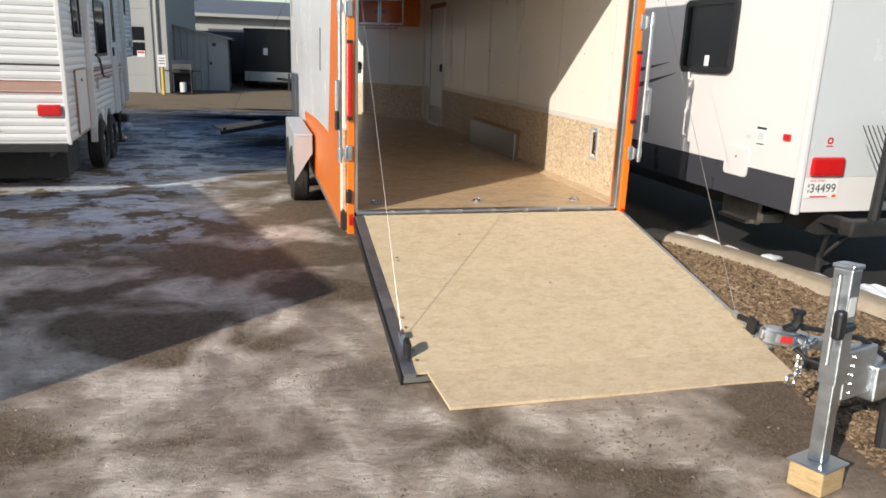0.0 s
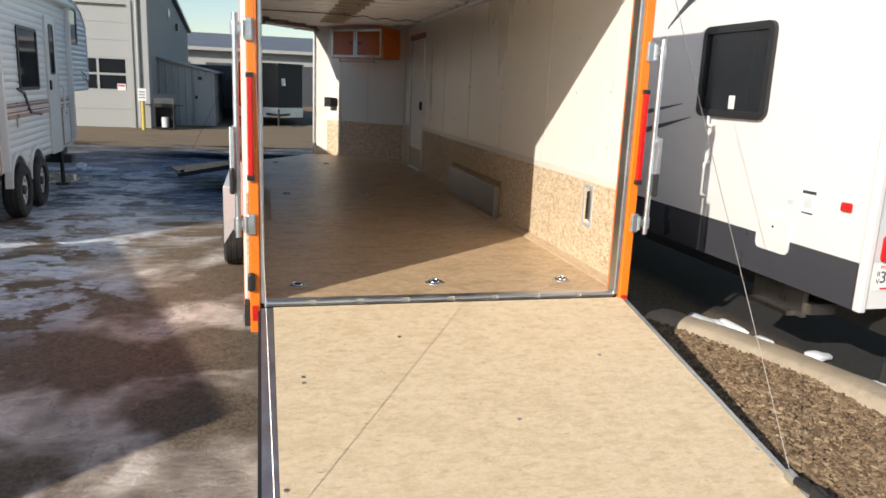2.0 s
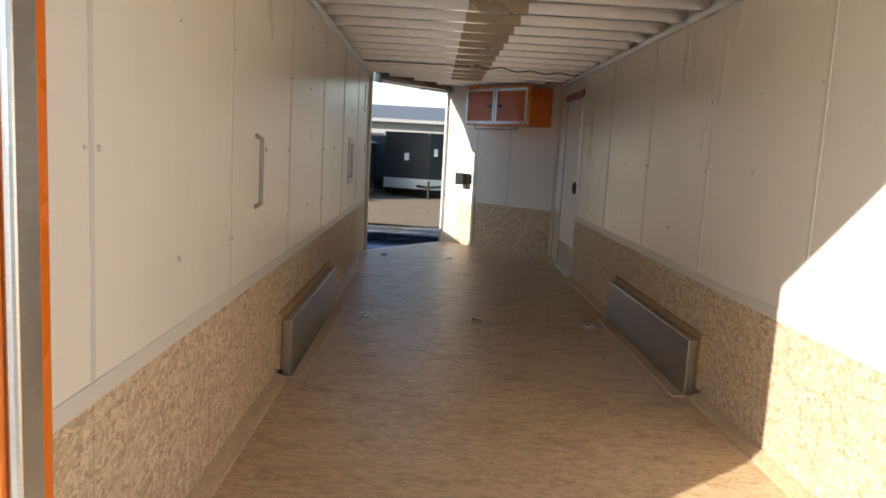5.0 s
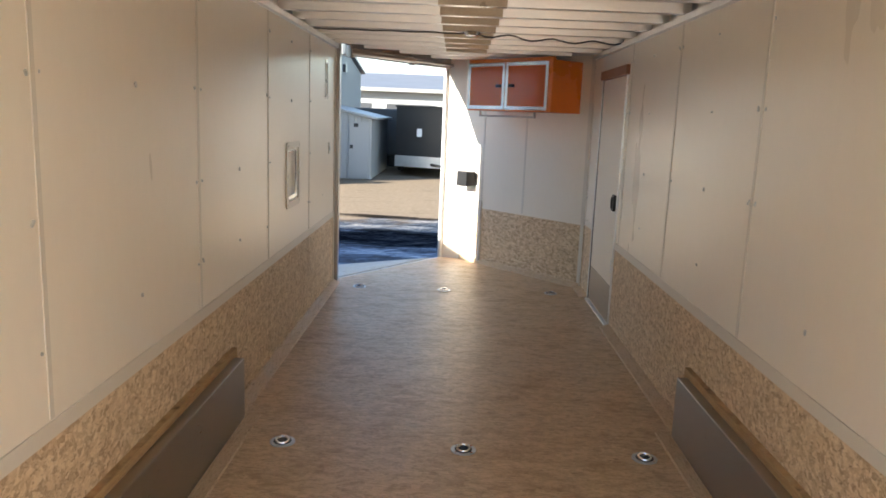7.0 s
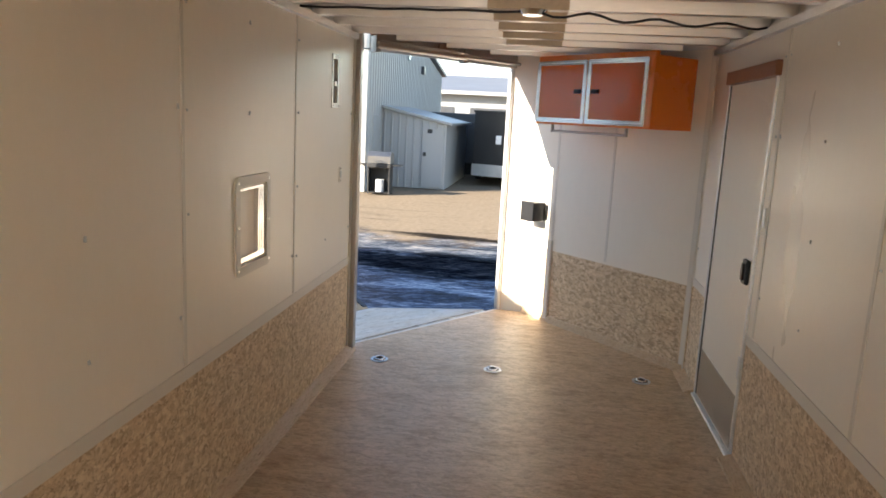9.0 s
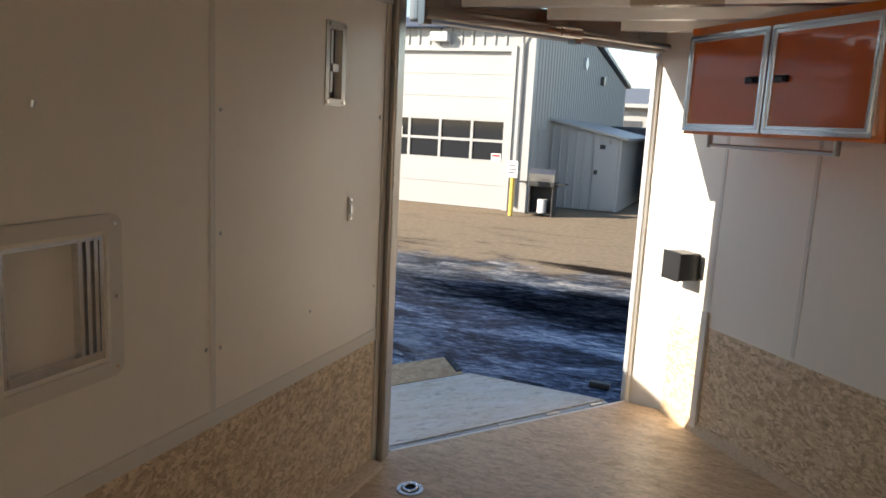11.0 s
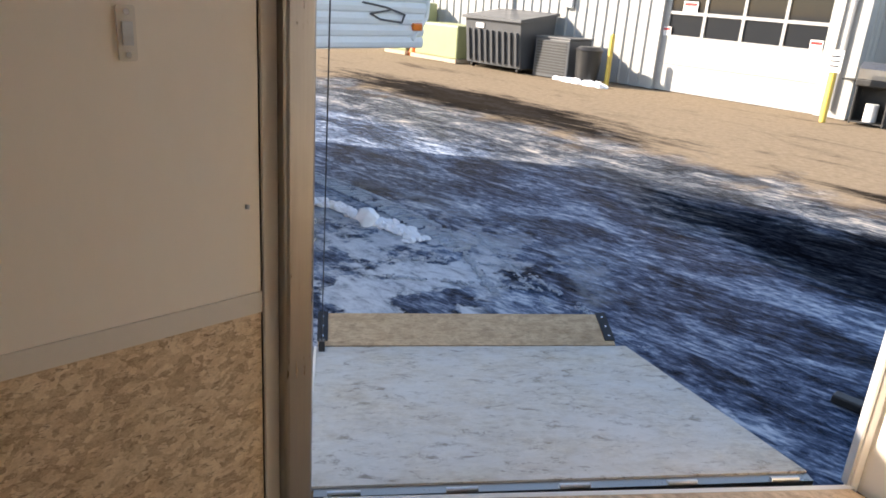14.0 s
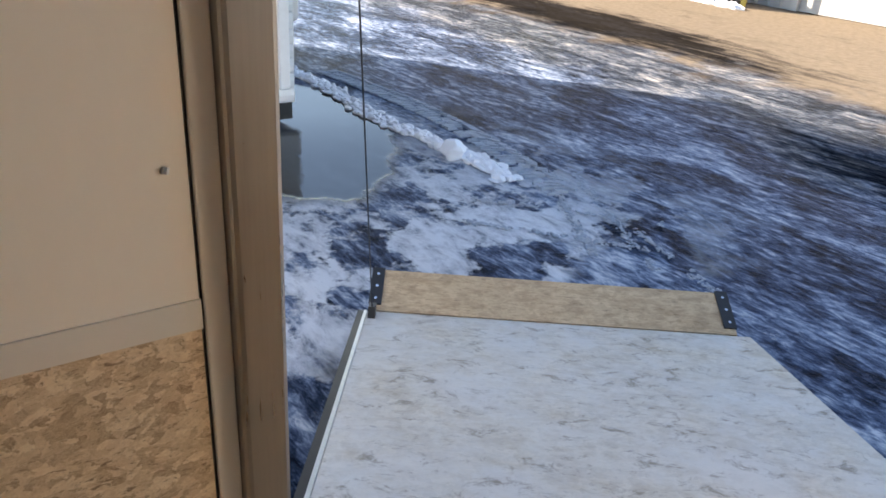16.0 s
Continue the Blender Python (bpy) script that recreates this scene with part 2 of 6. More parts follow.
STEEL_WHITE = plain("white_steel_siding", (0.37, 0.37, 0.36), 0.4, 0, 0.06, 0.5, 0.0, stretch=(1, 1, 0.2), dirt=0.08)
DOOR_WHITE = plain("overhead_door_white", (0.38, 0.38, 0.37), 0.4, 0, 0.03, 0.7, 0.0)
NAVY = plain("navy_trim", (0.03, 0.05, 0.10), 0.35, 0, 0.1, 1)
ROOF_GREY = plain("grey_metal_roof", (0.15, 0.16, 0.18), 0.5, 0.0, 0.1, 0.3)
YELLOW = plain("yellow_paint", (0.60, 0.44, 0.09), 0.5, 0, 0.1, 4, dirt=0.25)
GREEN_BOX = plain("dull_green_paint", (0.28, 0.31, 0.16), 0.5, 0, 0.08, 3, dirt=0.15)
GREY_BIN = plain("grey_steel_bin", (0.075, 0.08, 0.088), 0.5, 0.2, 0.15, 3, dirt=0.2)
CONE = plain("cone_orange", (0.80, 0.16, 0.02), 0.5)
CONCRETE = plain("curb_concrete", (0.46, 0.375, 0.275), 0.85, 0, 0.2, 5, 0.4, 70, dirt=0.35)
SNOW = plain("snow", (0.82, 0.85, 0.90), 0.75, 0, 0.06, 8, 0.6, 60, dirt=0.08)
PACKED_SNOW = plain("packed_snow", (0.36, 0.41, 0.48), 0.7, 0, 0.25, 8, 0.5, 60)
COVE_WOOD = sheet_wood("cove_wood", (0.62, 0.47, 0.31), (0.52, 0.38, 0.24), (0.24, 0.15, 0.08), (2.5, 0.5, 2.5), 0.6, 0.5)
WOOD_BLOCK = sheet_wood("wood_block", (0.58, 0.42, 0.22), (0.44, 0.29, 0.13), (0.2, 0.12, 0.05), (1, 1, 8), 0.7)
PAPER = plain("white_label", (0.80, 0.80, 0.78), 0.6, 0, 0.03)
INK = plain("black_ink", (0.02, 0.02, 0.025), 0.6, 0, 0.1)
INK_RED = plain("red_ink", (0.60, 0.03, 0.03), 0.6, 0, 0.1)
BRONZE = plain("brown_flashing", (0.30, 0.13, 0.07), 0.4, 0.2, 0.1)


def ground_surface():
    """Frozen yard: brown gravel and mud, streaked grey ice, packed snow, dry tan dirt farther off."""
    m, nt, p = nodes_of("frozen_yard")
    v = coords(nt)
    geo = add(nt, "TexCoord")
    sep = add(nt, "SeparateXYZ")
    nt.links.new(geo.outputs["Object"], sep.inputs[0])
    X, Y = sep.outputs[0], sep.outputs[1]
    pebble, fine = noise_tex(nt, v, 42.0, 5, 0.7), noise_tex(nt, v, 9.0, 6, 0.7)
    dirt = ramp(nt, fine, [(0.3, (0.085, 0.058, 0.036)), (0.55, (0.155, 0.108, 0.066)), (0.75, (0.22, 0.16, 0.10))])
    dirt = mix(nt, 0.45, dirt, ramp(nt, pebble, [(0.35, (0.06, 0.04, 0.025)), (0.62, (0.30, 0.23, 0.155))]))
    dry = ramp(nt, fine, [(0.3, (0.19, 0.145, 0.10)), (0.7, (0.285, 0.225, 0.16))])
    dry = mix(nt, ramp(nt, noise_tex(nt, coords(nt, (0.5, 1.6, 1), (0, 0, 0.2)), 0.7, 9, 0.7, 0.6), [(0.56, (0, 0, 0)), (0.70, (1, 1, 1))]), dry, mix(nt, 1.0, dry, (0.45, 0.44, 0.45), "MULTIPLY"))
    def edge(sock, a, b):
        n = nt.nodes.new("ShaderNodeMapRange")
        n.interpolation_type = "SMOOTHSTEP"
        nt.links.new(sock, n.inputs[0])
        n.inputs[1].default_value, n.inputs[2].default_value = a, b
        return n.outputs[0]
    # clouds of ice near the ramp, streaks along the wheel tracks farther off
    near = maths(nt, "SUBTRACT", 1.0, edge(Y, 9.0, 13.0))
    cloud = noise_tex(nt, coords(nt, (1, 1.15, 1), (0, 0, 0.5)), 0.95, 6, 0.52, 0.3)
    lines = noise_tex(nt, coords(nt, (0.55, 1.5, 1), (0, 0, 0.25)), 1.5, 9, 0.66, 0.6)
    streak = mix(nt, near, lines, cloud)
    blot = noise_tex(nt, v, 0.9, 8, 0.62, 0.3)
    ywarp = maths(nt, "ADD", Y, maths(nt, "MULTIPLY", maths(nt, "SUBTRACT", blot, 0.5), 5.0))
    far = edge(ywarp, 22.6, 24.0)
    base = mix(nt, far, dirt, dry)
    asphalt = edge(maths(nt, "ADD", X, maths(nt, "MULTIPLY", blot, 0.3)), 4.5, 4.8)
    base = mix(nt, asphalt, base, ramp(nt, pebble, [(0.3, (0.012, 0.012, 0.013)), (0.7, (0.045, 0.042, 0.04))]))
    xice = maths(nt, "SUBTRACT", 1.0, maths(nt, "MULTIPLY", edge(X, 2.1, 2.9), near))
    mid = maths(nt, "MULTIPLY", edge(Y, 6.2, 7.6), maths(nt, "SUBTRACT", 1.0, edge(Y, 10.0, 13.0)))
    streak = maths(nt, "SUBTRACT", maths(nt, "ADD", streak, maths(nt, "MULTIPLY", edge(Y, 12.0, 15.5), 0.32)), maths(nt, "MULTIPLY", mid, 0.05))
    streak = maths(nt, "ADD", streak, maths(nt, "MULTIPLY", maths(nt, "SUBTRACT", 1.0, edge(Y, 5.2, 7.0)), 0.05))
    ice = ramp(nt, streak, [(0.445, (0, 0, 0)), (0.56, (1, 1, 1))])
    ice = maths(nt, "MULTIPLY", maths(nt, "MULTIPLY", ice, xice), maths(nt, "MULTIPLY", maths(nt, "SUBTRACT", 1.0, far), maths(nt, "SUBTRACT", 1.0, asphalt)), True)
    icefine = noise_tex(nt, coords(nt, (0.8, 1.5, 1), (0, 0, 0.25)), 3.4, 9, 0.68)
    icecol = ramp(nt, icefine, [(0.30, (0.17, 0.145, 0.125)), (0.48, (0.43, 0.395, 0.36)), (0.64, (0.78, 0.755, 0.73))])
    milky = noise_tex(nt, coords(nt, (1.3, 0.8, 1), (0, 0, 0.5)), 2.3, 6, 0.55, 0.4)
    icecol = mix(nt, maths(nt, "MULTIPLY", near, 0.7), icecol, ramp(nt, milky, [(0.36, (0.20, 0.16, 0.13)), (0.50, (0.46, 0.41, 0.355)), (0.61, (0.86, 0.82, 0.76))]))
    crust = noise_tex(nt, coords(nt, (0.7, 1.7, 1), (0, 0, 0.3)), 11.0, 8, 0.72, 0.5)
    icecol = mix(nt, maths(nt, "SUBTRACT", 0.9, maths(nt, "MULTIPLY", near, 0.40)), icecol, ramp(nt, crust, [(0.36, (0.34, 0.33, 0.32)), (0.5, (0.85, 0.85, 0.85)), (0.62, (1, 1, 1))]), "MULTIPLY")
    icecol = mix(nt, 1.0, icecol, (1.22, 1.10, 0.99), "MULTIPLY")
    # hard grey ice beyond, scored across by wheel and shovel marks, tinted blue as in shade
    score = noise_tex(nt, turned_coords(nt, (0.42, 2.6, 1), 0.12), 4.6, 10, 0.76, 1.0)
    cross = noise_tex(nt, turned_coords(nt, (0.6, 2.2, 1), 0.85), 3.1, 9, 0.72, 0.8)
    hard = mix(nt, 0.34, mix(nt, 0.25, lines, cross), score)
    hard = mix(nt, 0.30, hard, crust)
    # blue of the sky-lit shade is mixed into the ice colour
    sun_shade_hardcol = ramp(nt, hard, [(0.44, (0.004, 0.007, 0.015)), (0.478, (0.026, 0.042, 0.080)), (0.508, (0.080, 0.115, 0.185)), (0.538, (0.21, 0.265, 0.36)), (0.58, (0.50, 0.55, 0.62))])
    # past the shadow edge the colour is warmed to look sunlit
    sun_shade_hardcol = mix(nt, edge(ywarp, 20.3, 22.0), sun_shade_hardcol, mix(nt, 1.0, sun_shade_hardcol, (0.92, 0.75, 0.58), "MULTIPLY"))
    icecol = mix(nt, edge(Y, 10.5, 14.5), icecol, sun_shade_hardcol)
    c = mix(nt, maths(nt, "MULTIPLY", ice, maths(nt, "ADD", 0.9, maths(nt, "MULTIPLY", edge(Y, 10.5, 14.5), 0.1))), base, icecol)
    # dark stretches: two long patches of painted shadow on wet ground, and a puddle, broken up by streaks
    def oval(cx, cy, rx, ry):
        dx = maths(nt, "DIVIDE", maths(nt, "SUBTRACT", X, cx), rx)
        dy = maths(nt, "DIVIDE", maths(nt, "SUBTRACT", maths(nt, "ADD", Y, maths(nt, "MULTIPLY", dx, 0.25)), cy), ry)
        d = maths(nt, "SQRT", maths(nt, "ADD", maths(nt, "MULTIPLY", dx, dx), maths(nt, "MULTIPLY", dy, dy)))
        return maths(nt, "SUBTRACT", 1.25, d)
    wet_shade_line = noise_tex(nt, coords(nt, (0.45, 1.8, 1), (0, 0, -0.2)), 2.2, 9, 0.7, 0.5)
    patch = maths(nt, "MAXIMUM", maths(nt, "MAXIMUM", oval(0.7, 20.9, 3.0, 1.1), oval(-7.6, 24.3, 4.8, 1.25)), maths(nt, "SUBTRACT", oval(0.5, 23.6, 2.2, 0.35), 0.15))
    wet_shade = ramp(nt, maths(nt, "ADD", maths(nt, "MULTIPLY", patch, 0.55), wet_shade_line), [(0.64, (0, 0, 0)), (0.86, (1, 1, 1))])
    pool = ramp(nt, maths(nt, "ADD", maths(nt, "MULTIPLY", oval(-3.75, 17.05, 1.55, 0.95), 0.5), maths(nt, "MULTIPLY", blot, 0.3)), [(0.28, (0, 0, 0)), (0.33, (1, 1, 1))])
    wet_shade = maths(nt, "MAXIMUM", wet_shade, pool)
    # cast shadow and damp are darkened into the base colour together
    c = mix(nt, maths(nt, "MULTIPLY", wet_shade, 0.92), c, ramp(nt, hard, [(0.48, (0.004, 0.004, 0.005)), (0.62, (0.025, 0.025, 0.028))]))
    # packed snow beside the camper
    sx = maths(nt, "MULTIPLY", edge(X, -4.5, -2.0), maths(nt, "SUBTRACT", 1.0, edge(maths(nt, "ADD", X, maths(nt, "MULTIPLY", maths(nt, "SUBTRACT", blot, 0.5), 2.5)), -1.1, -0.5)))
    sn = maths(nt, "MULTIPLY", sx, maths(nt, "MULTIPLY", edge(Y, 7.8, 9.2), maths(nt, "SUBTRACT", 1.0, edge(Y, 17.5, 19.5))))
    sn = maths(nt, "MULTIPLY", sn, maths(nt, "SUBTRACT", 1.0, pool))
    snow = maths(nt, "MULTIPLY", sn, ramp(nt, noise_tex(nt, v, 1.7, 8, 0.68), [(0.46, (0, 0, 0)), (0.50, (1, 1, 1))]), True)
    holes = noise_tex(nt, coords(nt, (0.7, 1.4, 1), (0, 0, 0.3)), 5.5, 9, 0.72, 0.4)
    c = mix(nt, maths(nt, "MULTIPLY", snow, 0.92), c, ramp(nt, holes, [(0.36, (0.16, 0.18, 0.22)), (0.45, (0.50, 0.53, 0.58)), (0.56, (0.70, 0.73, 0.77))]))
    nt.links.new(c, p.inputs["Base Color"])
    r = mix(nt, maths(nt, "MAXIMUM", ice, wet_shade), (0.9, 0.9, 0.9), ramp(nt, streak, [(0.3, (0.13, 0.13, 0.13)), (0.7, (0.34, 0.34, 0.34))]))
    r = mix(nt, maths(nt, "MULTIPLY", wet_shade, 0.9), r, (0.80, 0.80, 0.80))
    r = mix(nt, pool, r, (0.05, 0.05, 0.05))
    r = mix(nt, snow, r, (0.75, 0.75, 0.75))
    nt.links.new(r, p.inputs["Roughness"])
    rough = mix(nt, maths(nt, "MAXIMUM", ice, wet_shade), pebble, maths(nt, "MULTIPLY", crust, 0.9))
    nt.links.new(mix(nt, wet_shade, mix(nt, edge(Y, 10.5, 14.5), (0.5, 0.5, 0.5), (0.015, 0.015, 0.015)), mix(nt, pool, (0.0, 0.0, 0.0), (0.5, 0.5, 0.5))), p.inputs["Specular IOR Level"])
    ripple = noise_tex(nt, coords(nt, (1, 2.2, 1), (0, 0, 0.5)), 9.0, 3, 0.5, 0.5)
    rough = mix(nt, pool, rough, maths(nt, "MULTIPLY", ripple, 0.05))
    bump(nt, p, maths(nt, "ADD", rough, maths(nt, "MULTIPLY", snow, 0.6)), 0.55, 0.03)
    return m


GROUND = ground_surface()


# ---- building helpers ----
def box(bm, x0, x1, y0, y1, z0, z1, m=None):
    r = bmesh.ops.create_cube(bm, size=1)
    s = Matrix.Translation(((x0 + x1) / 2, (y0 + y1) / 2, (z0 + z1) / 2)) @ Matrix.Diagonal((abs(x1 - x0), abs(y1 - y0), abs(z1 - z0), 1))
    bmesh.ops.transform(bm, matrix=m @ s if m else s, verts=r["verts"])
    return bm


def rbox(bm, x0, x1, y0, y1, z0, z1, r=0.01, seg=2, m=None):
    """A box with rounded edges."""
    b = bmesh.new()
    box(b, x0, x1, y0, y1, z0, z1)
    bmesh.ops.bevel(b, geom=b.edges[:], offset=r, segments=seg, affect="EDGES", profile=0.5)
    if m:
        bmesh.ops.transform(b, matrix=m, verts=b.verts)
    t = bpy.data.meshes.new("t")
    b.to_mesh(t)
    bm.from_mesh(t)
    bpy.data.meshes.remove(t)
    b.free()
    return bm


def prism(bm, pts, a, b, axis="z", m=None):
    """The polygon pts pushed from a to b along an axis. Points are (x, y) for z, (y, z) for x, (x, z) for y."""
    put = {"z": lambda u, v, w: (u, v, w), "x": lambda u, v, w: (w, u, v), "y": lambda u, v, w: (u, w, v)}[axis]
    lo = [bm.verts.new(put(u, v, a)) for u, v in pts]
    hi = [bm.verts.new(put(u, v, b)) for u, v in pts]
    n = len(pts)
    faces = [bm.faces.new(lo), bm.faces.new(hi)] + [bm.faces.new((lo[i], lo[(i + 1) % n], hi[(i + 1) % n], hi[i])) for i in range(n)]
    bmesh.ops.recalc_face_normals(bm, faces=faces)
    if m:
        bmesh.ops.transform(bm, matrix=m, verts=lo + hi)
    return bm


def rod(bm, p, q, r, seg=10, r2=None):
    p, q = Vector(p), Vector(q)
    d = q - p
    m = Matrix.Translation((p + q) / 2) @ d.to_track_quat("Z", "Y").to_matrix().to_4x4()
    bmesh.ops.create_cone(bm, cap_ends=True, segments=seg, radius1=r, radius2=r if r2 is None else r2, depth=d.length, matrix=m)
    return bm


def tube(bm, pts, r, seg=8):
    for p, q in zip(pts, pts[1:]):
        rod(bm, p, q, r, seg)
    for p in pts[1:-1]:
        bmesh.ops.create_uvsphere(bm, u_segments=seg, v_segments=4, radius=r, matrix=Matrix.Translation(p))
    return bm


def ring(bm, R, r, m, seg=20, sides=6):
    vs = []
    for i in range(seg):
        a = 2 * math.pi * i / seg
        vs.append([bm.verts.new(m @ Vector(((R + r * math.cos(b)) * math.cos(a), (R + r * math.cos(b)) * math.sin(a), r * math.sin(b)))) for b in [2 * math.pi * j / sides for j in range(sides)]])
    for i in range(seg):
        for j in range(sides):
            bm.faces.new((vs[i][j], vs[(i + 1) % seg][j], vs[(i + 1) % seg][(j + 1) % sides], vs[i][(j + 1) % sides]))
    return bm


def rounded(w, h, r, n=4):
    """Corner points of a rounded rectangle round the origin."""
    out = []
    for cx, cy, a0 in ((w / 2 - r, h / 2 - r, 0), (-w / 2 + r, h / 2 - r, 90), (-w / 2 + r, -h / 2 + r, 180), (w / 2 - r, -h / 2 + r, 270)):
        out += [(cx + r * math.cos(radians(a0 + 90 * i / n)), cy + r * math.sin(radians(a0 + 90 * i / n))) for i in range(n + 1)]
    return out


def hoop(bm, w, h, r, band, depth, m, n=4):
    """A flat rounded frame of that band width and depth, in the x-z plane of m, from y = 0 to depth."""
    o, i = rounded(w, h, r, n), rounded(w - 2 * band, h - 2 * band, max(0.002, r - band), n)
    vs = [[bm.verts.new(m @ Vector((x, y, z))) for x, z in ring_] for ring_, y in ((o, 0), (o, depth), (i, depth), (i, 0))]
    k = len(o)
    for a, b in ((0, 1), (1, 2), (2, 3), (3, 0)):
        for j in range(k):
            bm.faces.new((vs[a][j], vs[a][(j + 1) % k], vs[b][(j + 1) % k], vs[b][j]))
    bmesh.ops.recalc_face_normals(bm, faces=bm.faces[:])
    return bm


def plate(bm, w, h, r, depth, m, n=4):
    return prism(bm, rounded(w, h, r, n), 0, depth, "y", m)


def mesh_of(name, bm, material, smooth=False):
    me = bpy.data.meshes.new(name)
    bm.to_mesh(me)
    bm.free()
    me.materials.append(material)
    if smooth:
        for f in me.polygons:
            f.use_smooth = True
        me.set_sharp_from_angle(angle=radians(35))
    return me


def part(name, bm, material, parent=None, label="", smooth=False):
    """One mesh, in world metres, under a thing or a part."""
    ob = new(name, mesh_of(name, bm, material, smooth))
    if parent:
        ob.parent = parent
        ob.matrix_parent_inverse = world_of(parent).inverted()
    return tagged(ob, label)


def world_of(ob):
    m = ob.matrix_basis.copy()
    return world_of(ob.parent) @ ob.matrix_parent_inverse @ m if ob.parent else m


def thing(name, at, label, category, group="", kind=""):
    ob = new(name)
    ob.matrix_basis = Matrix.Translation(at)
    ob.empty_display_size = 0.1
    return tagged(ob, label, category, group, kind)


def lettering(text, size, m, material, parent, name="lettering"):
    cu = bpy.data.curves.new("t", "FONT")
    cu.body, cu.size, cu.extrude, cu.align_x, cu.align_y = text, size, 0.0006, "CENTER", "CENTER"
    ob = bpy.data.objects.new("t", cu)
    me = bpy.data.meshes.new_from_object(ob)
    me.transform(m)
    me.materials.append(material)
    bpy.data.objects.remove(ob)
    bpy.data.curves.remove(cu)
    out = new(name, me)
    out.parent = parent
    out.matrix_parent_inverse = world_of(parent).inverted()
    return out


# ---- ground ----
def ground_mesh():
    """One sheet to the horizon, finer and slightly uneven near the walk."""
    xs = [-900, -300, -120, -60, -30, -20] + [-14 + 0.5 * i for i in range(57)] + [20, 30, 60, 120, 300, 900]
    ys = [-900, -300, -120, -60, -30, -15] + [-6 + 0.5 * i for i in range(93)] + [50, 70, 120, 300, 900]
    verts = []
    for y in ys:
        for x in xs:
            near = 1.0 if -14 <= x <= 14 and -6 <= y <= 40 else 0.0
            verts.append((x, y, near * 0.018 * noise.noise((x * 0.6, y * 0.6, 3.0)) - 0.012))
    n = len(xs)
    faces = [(j * n + i, j * n + i + 1, (j + 1) * n + i + 1, (j + 1) * n + i) for j in range(len(ys) - 1) for i in range(n - 1)]
    me = bpy.data.meshes.new("ground")
    me.from_pydata(verts, [], faces)
    for f in me.polygons:
        f.use_smooth = True
    me.materials.append(GROUND)
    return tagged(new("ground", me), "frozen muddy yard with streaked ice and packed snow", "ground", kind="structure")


ground_mesh()

# ---- the enclosed trailer that is walked through ----
XL, XR, ZF, ZC, ZK = 0.63, 3.06, 0.51, 2.75, 1.155
YR, YL, YV = 7.27, 15.16, 15.28
NOSE_L, NOSE_R = (1.655, 16.66), (1.86, 16.60)
TH = 0.03
V_DIR = Vector((XR - NOSE_R[0], YV - NOSE_R[1], 0)).normalized()
V_IN = Vector((V_DIR.y, -V_DIR.x, 0))
if V_IN.x > 0:
    V_IN = -V_IN
V_LEN = (Vector((XR, YV, 0)) - Vector((*NOSE_R, 0))).length
# frame of the slanted wall: x along it from the nose, y into the room, z up
V_FRAME = Matrix((( V_DIR.x, V_IN.x, 0, NOSE_R[0]), (V_DIR.y, V_IN.y, 0, NOSE_R[1]), (0, 0, 1, 0), (0, 0, 0, 1)))
N_DIR = Vector((NOSE_L[0] - XL, NOSE_L[1] - 15.25, 0)).normalized()
N_OUT = Vector((-N_DIR.y, N_DIR.x, 0))
N_LEN = (Vector((*NOSE_L, 0)) - Vector((XL, 15.25, 0))).length
# frame of the nose doorway: x along the sill, y outwards, z up
N_FRAME = Matrix(((N_DIR.x, N_OUT.x, 0, XL), (N_DIR.y, N_OUT.y, 0, 15.25), (0, 0, 1, 0), (0, 0, 0, 1)))

TIP = (N_FRAME @ Vector((N_LEN + 0.002, 0.0, 0)))[:2]

# the lowered nose ramp is hung slightly askew to its doorway
R_DIR = Vector((0.576, 0.818, 0)).normalized()
R_FRAME = Matrix(((R_DIR.x, -R_DIR.y, 0, XL), (R_DIR.y, R_DIR.x, 0, 15.25), (0, 0, 1, 0), (0, 0, 0, 1)))
R_LEN = 1.65


def trailer_floor():
    fl = part("floor", prism(bmesh.new(), [(XL - TH, YR - 0.02), (XR + TH, YR - 0.02), (XR + TH, YV), (NOSE_R[0] + 0.02, NOSE_R[1] + 0.05), (NOSE_L[0], NOSE_L[1] + 0.02), (XL - 0.02, 15.25)], 0.36, ZF - 0.022), DARK_METAL)
    tagged(fl, "sanded strand-board sheet floor of a cargo trailer", "floor", kind="structure")
    ys = [7.30, 9.74, 12.18, 14.62]
    for a, b in zip(ys, ys[1:] + [None]):
        if b:
            part("floor_sheet", box(bmesh.new(), XL + 0.001, XR - 0.001, a + 0.0008, b - 0.0008, ZF - 0.02, ZF), FLOOR_WOOD, fl)
        else:
            part("floor_sheet", prism(bmesh.new(), [(XL + 0.001, a + 0.0008), (XR - 0.001, a + 0.0008), (XR - 0.001, YV - 0.02), (NOSE_R[0], NOSE_R[1] - 0.01), (NOSE_L[0] - 0.02, NOSE_L[1] - 0.04), (XL + 0.001, 15.23)], ZF - 0.02, ZF), FLOOR_WOOD, fl)
    sill = bmesh.new()
    box(sill, XL + 0.08, XR - 0.10, YR - 0.03, YR + 0.03, ZF - 0.03, ZF + 0.004)
    for k in range(8):
        a = XL + 0.10 + k * 0.285
        rod(sill, (a, YR - 0.035, ZF - 0.008), (a + 0.24, YR - 0.035, ZF - 0.008), 0.012)
    part("sill_hinge", sill, ALU, fl, "aluminium threshold with piano hinge")
    return fl


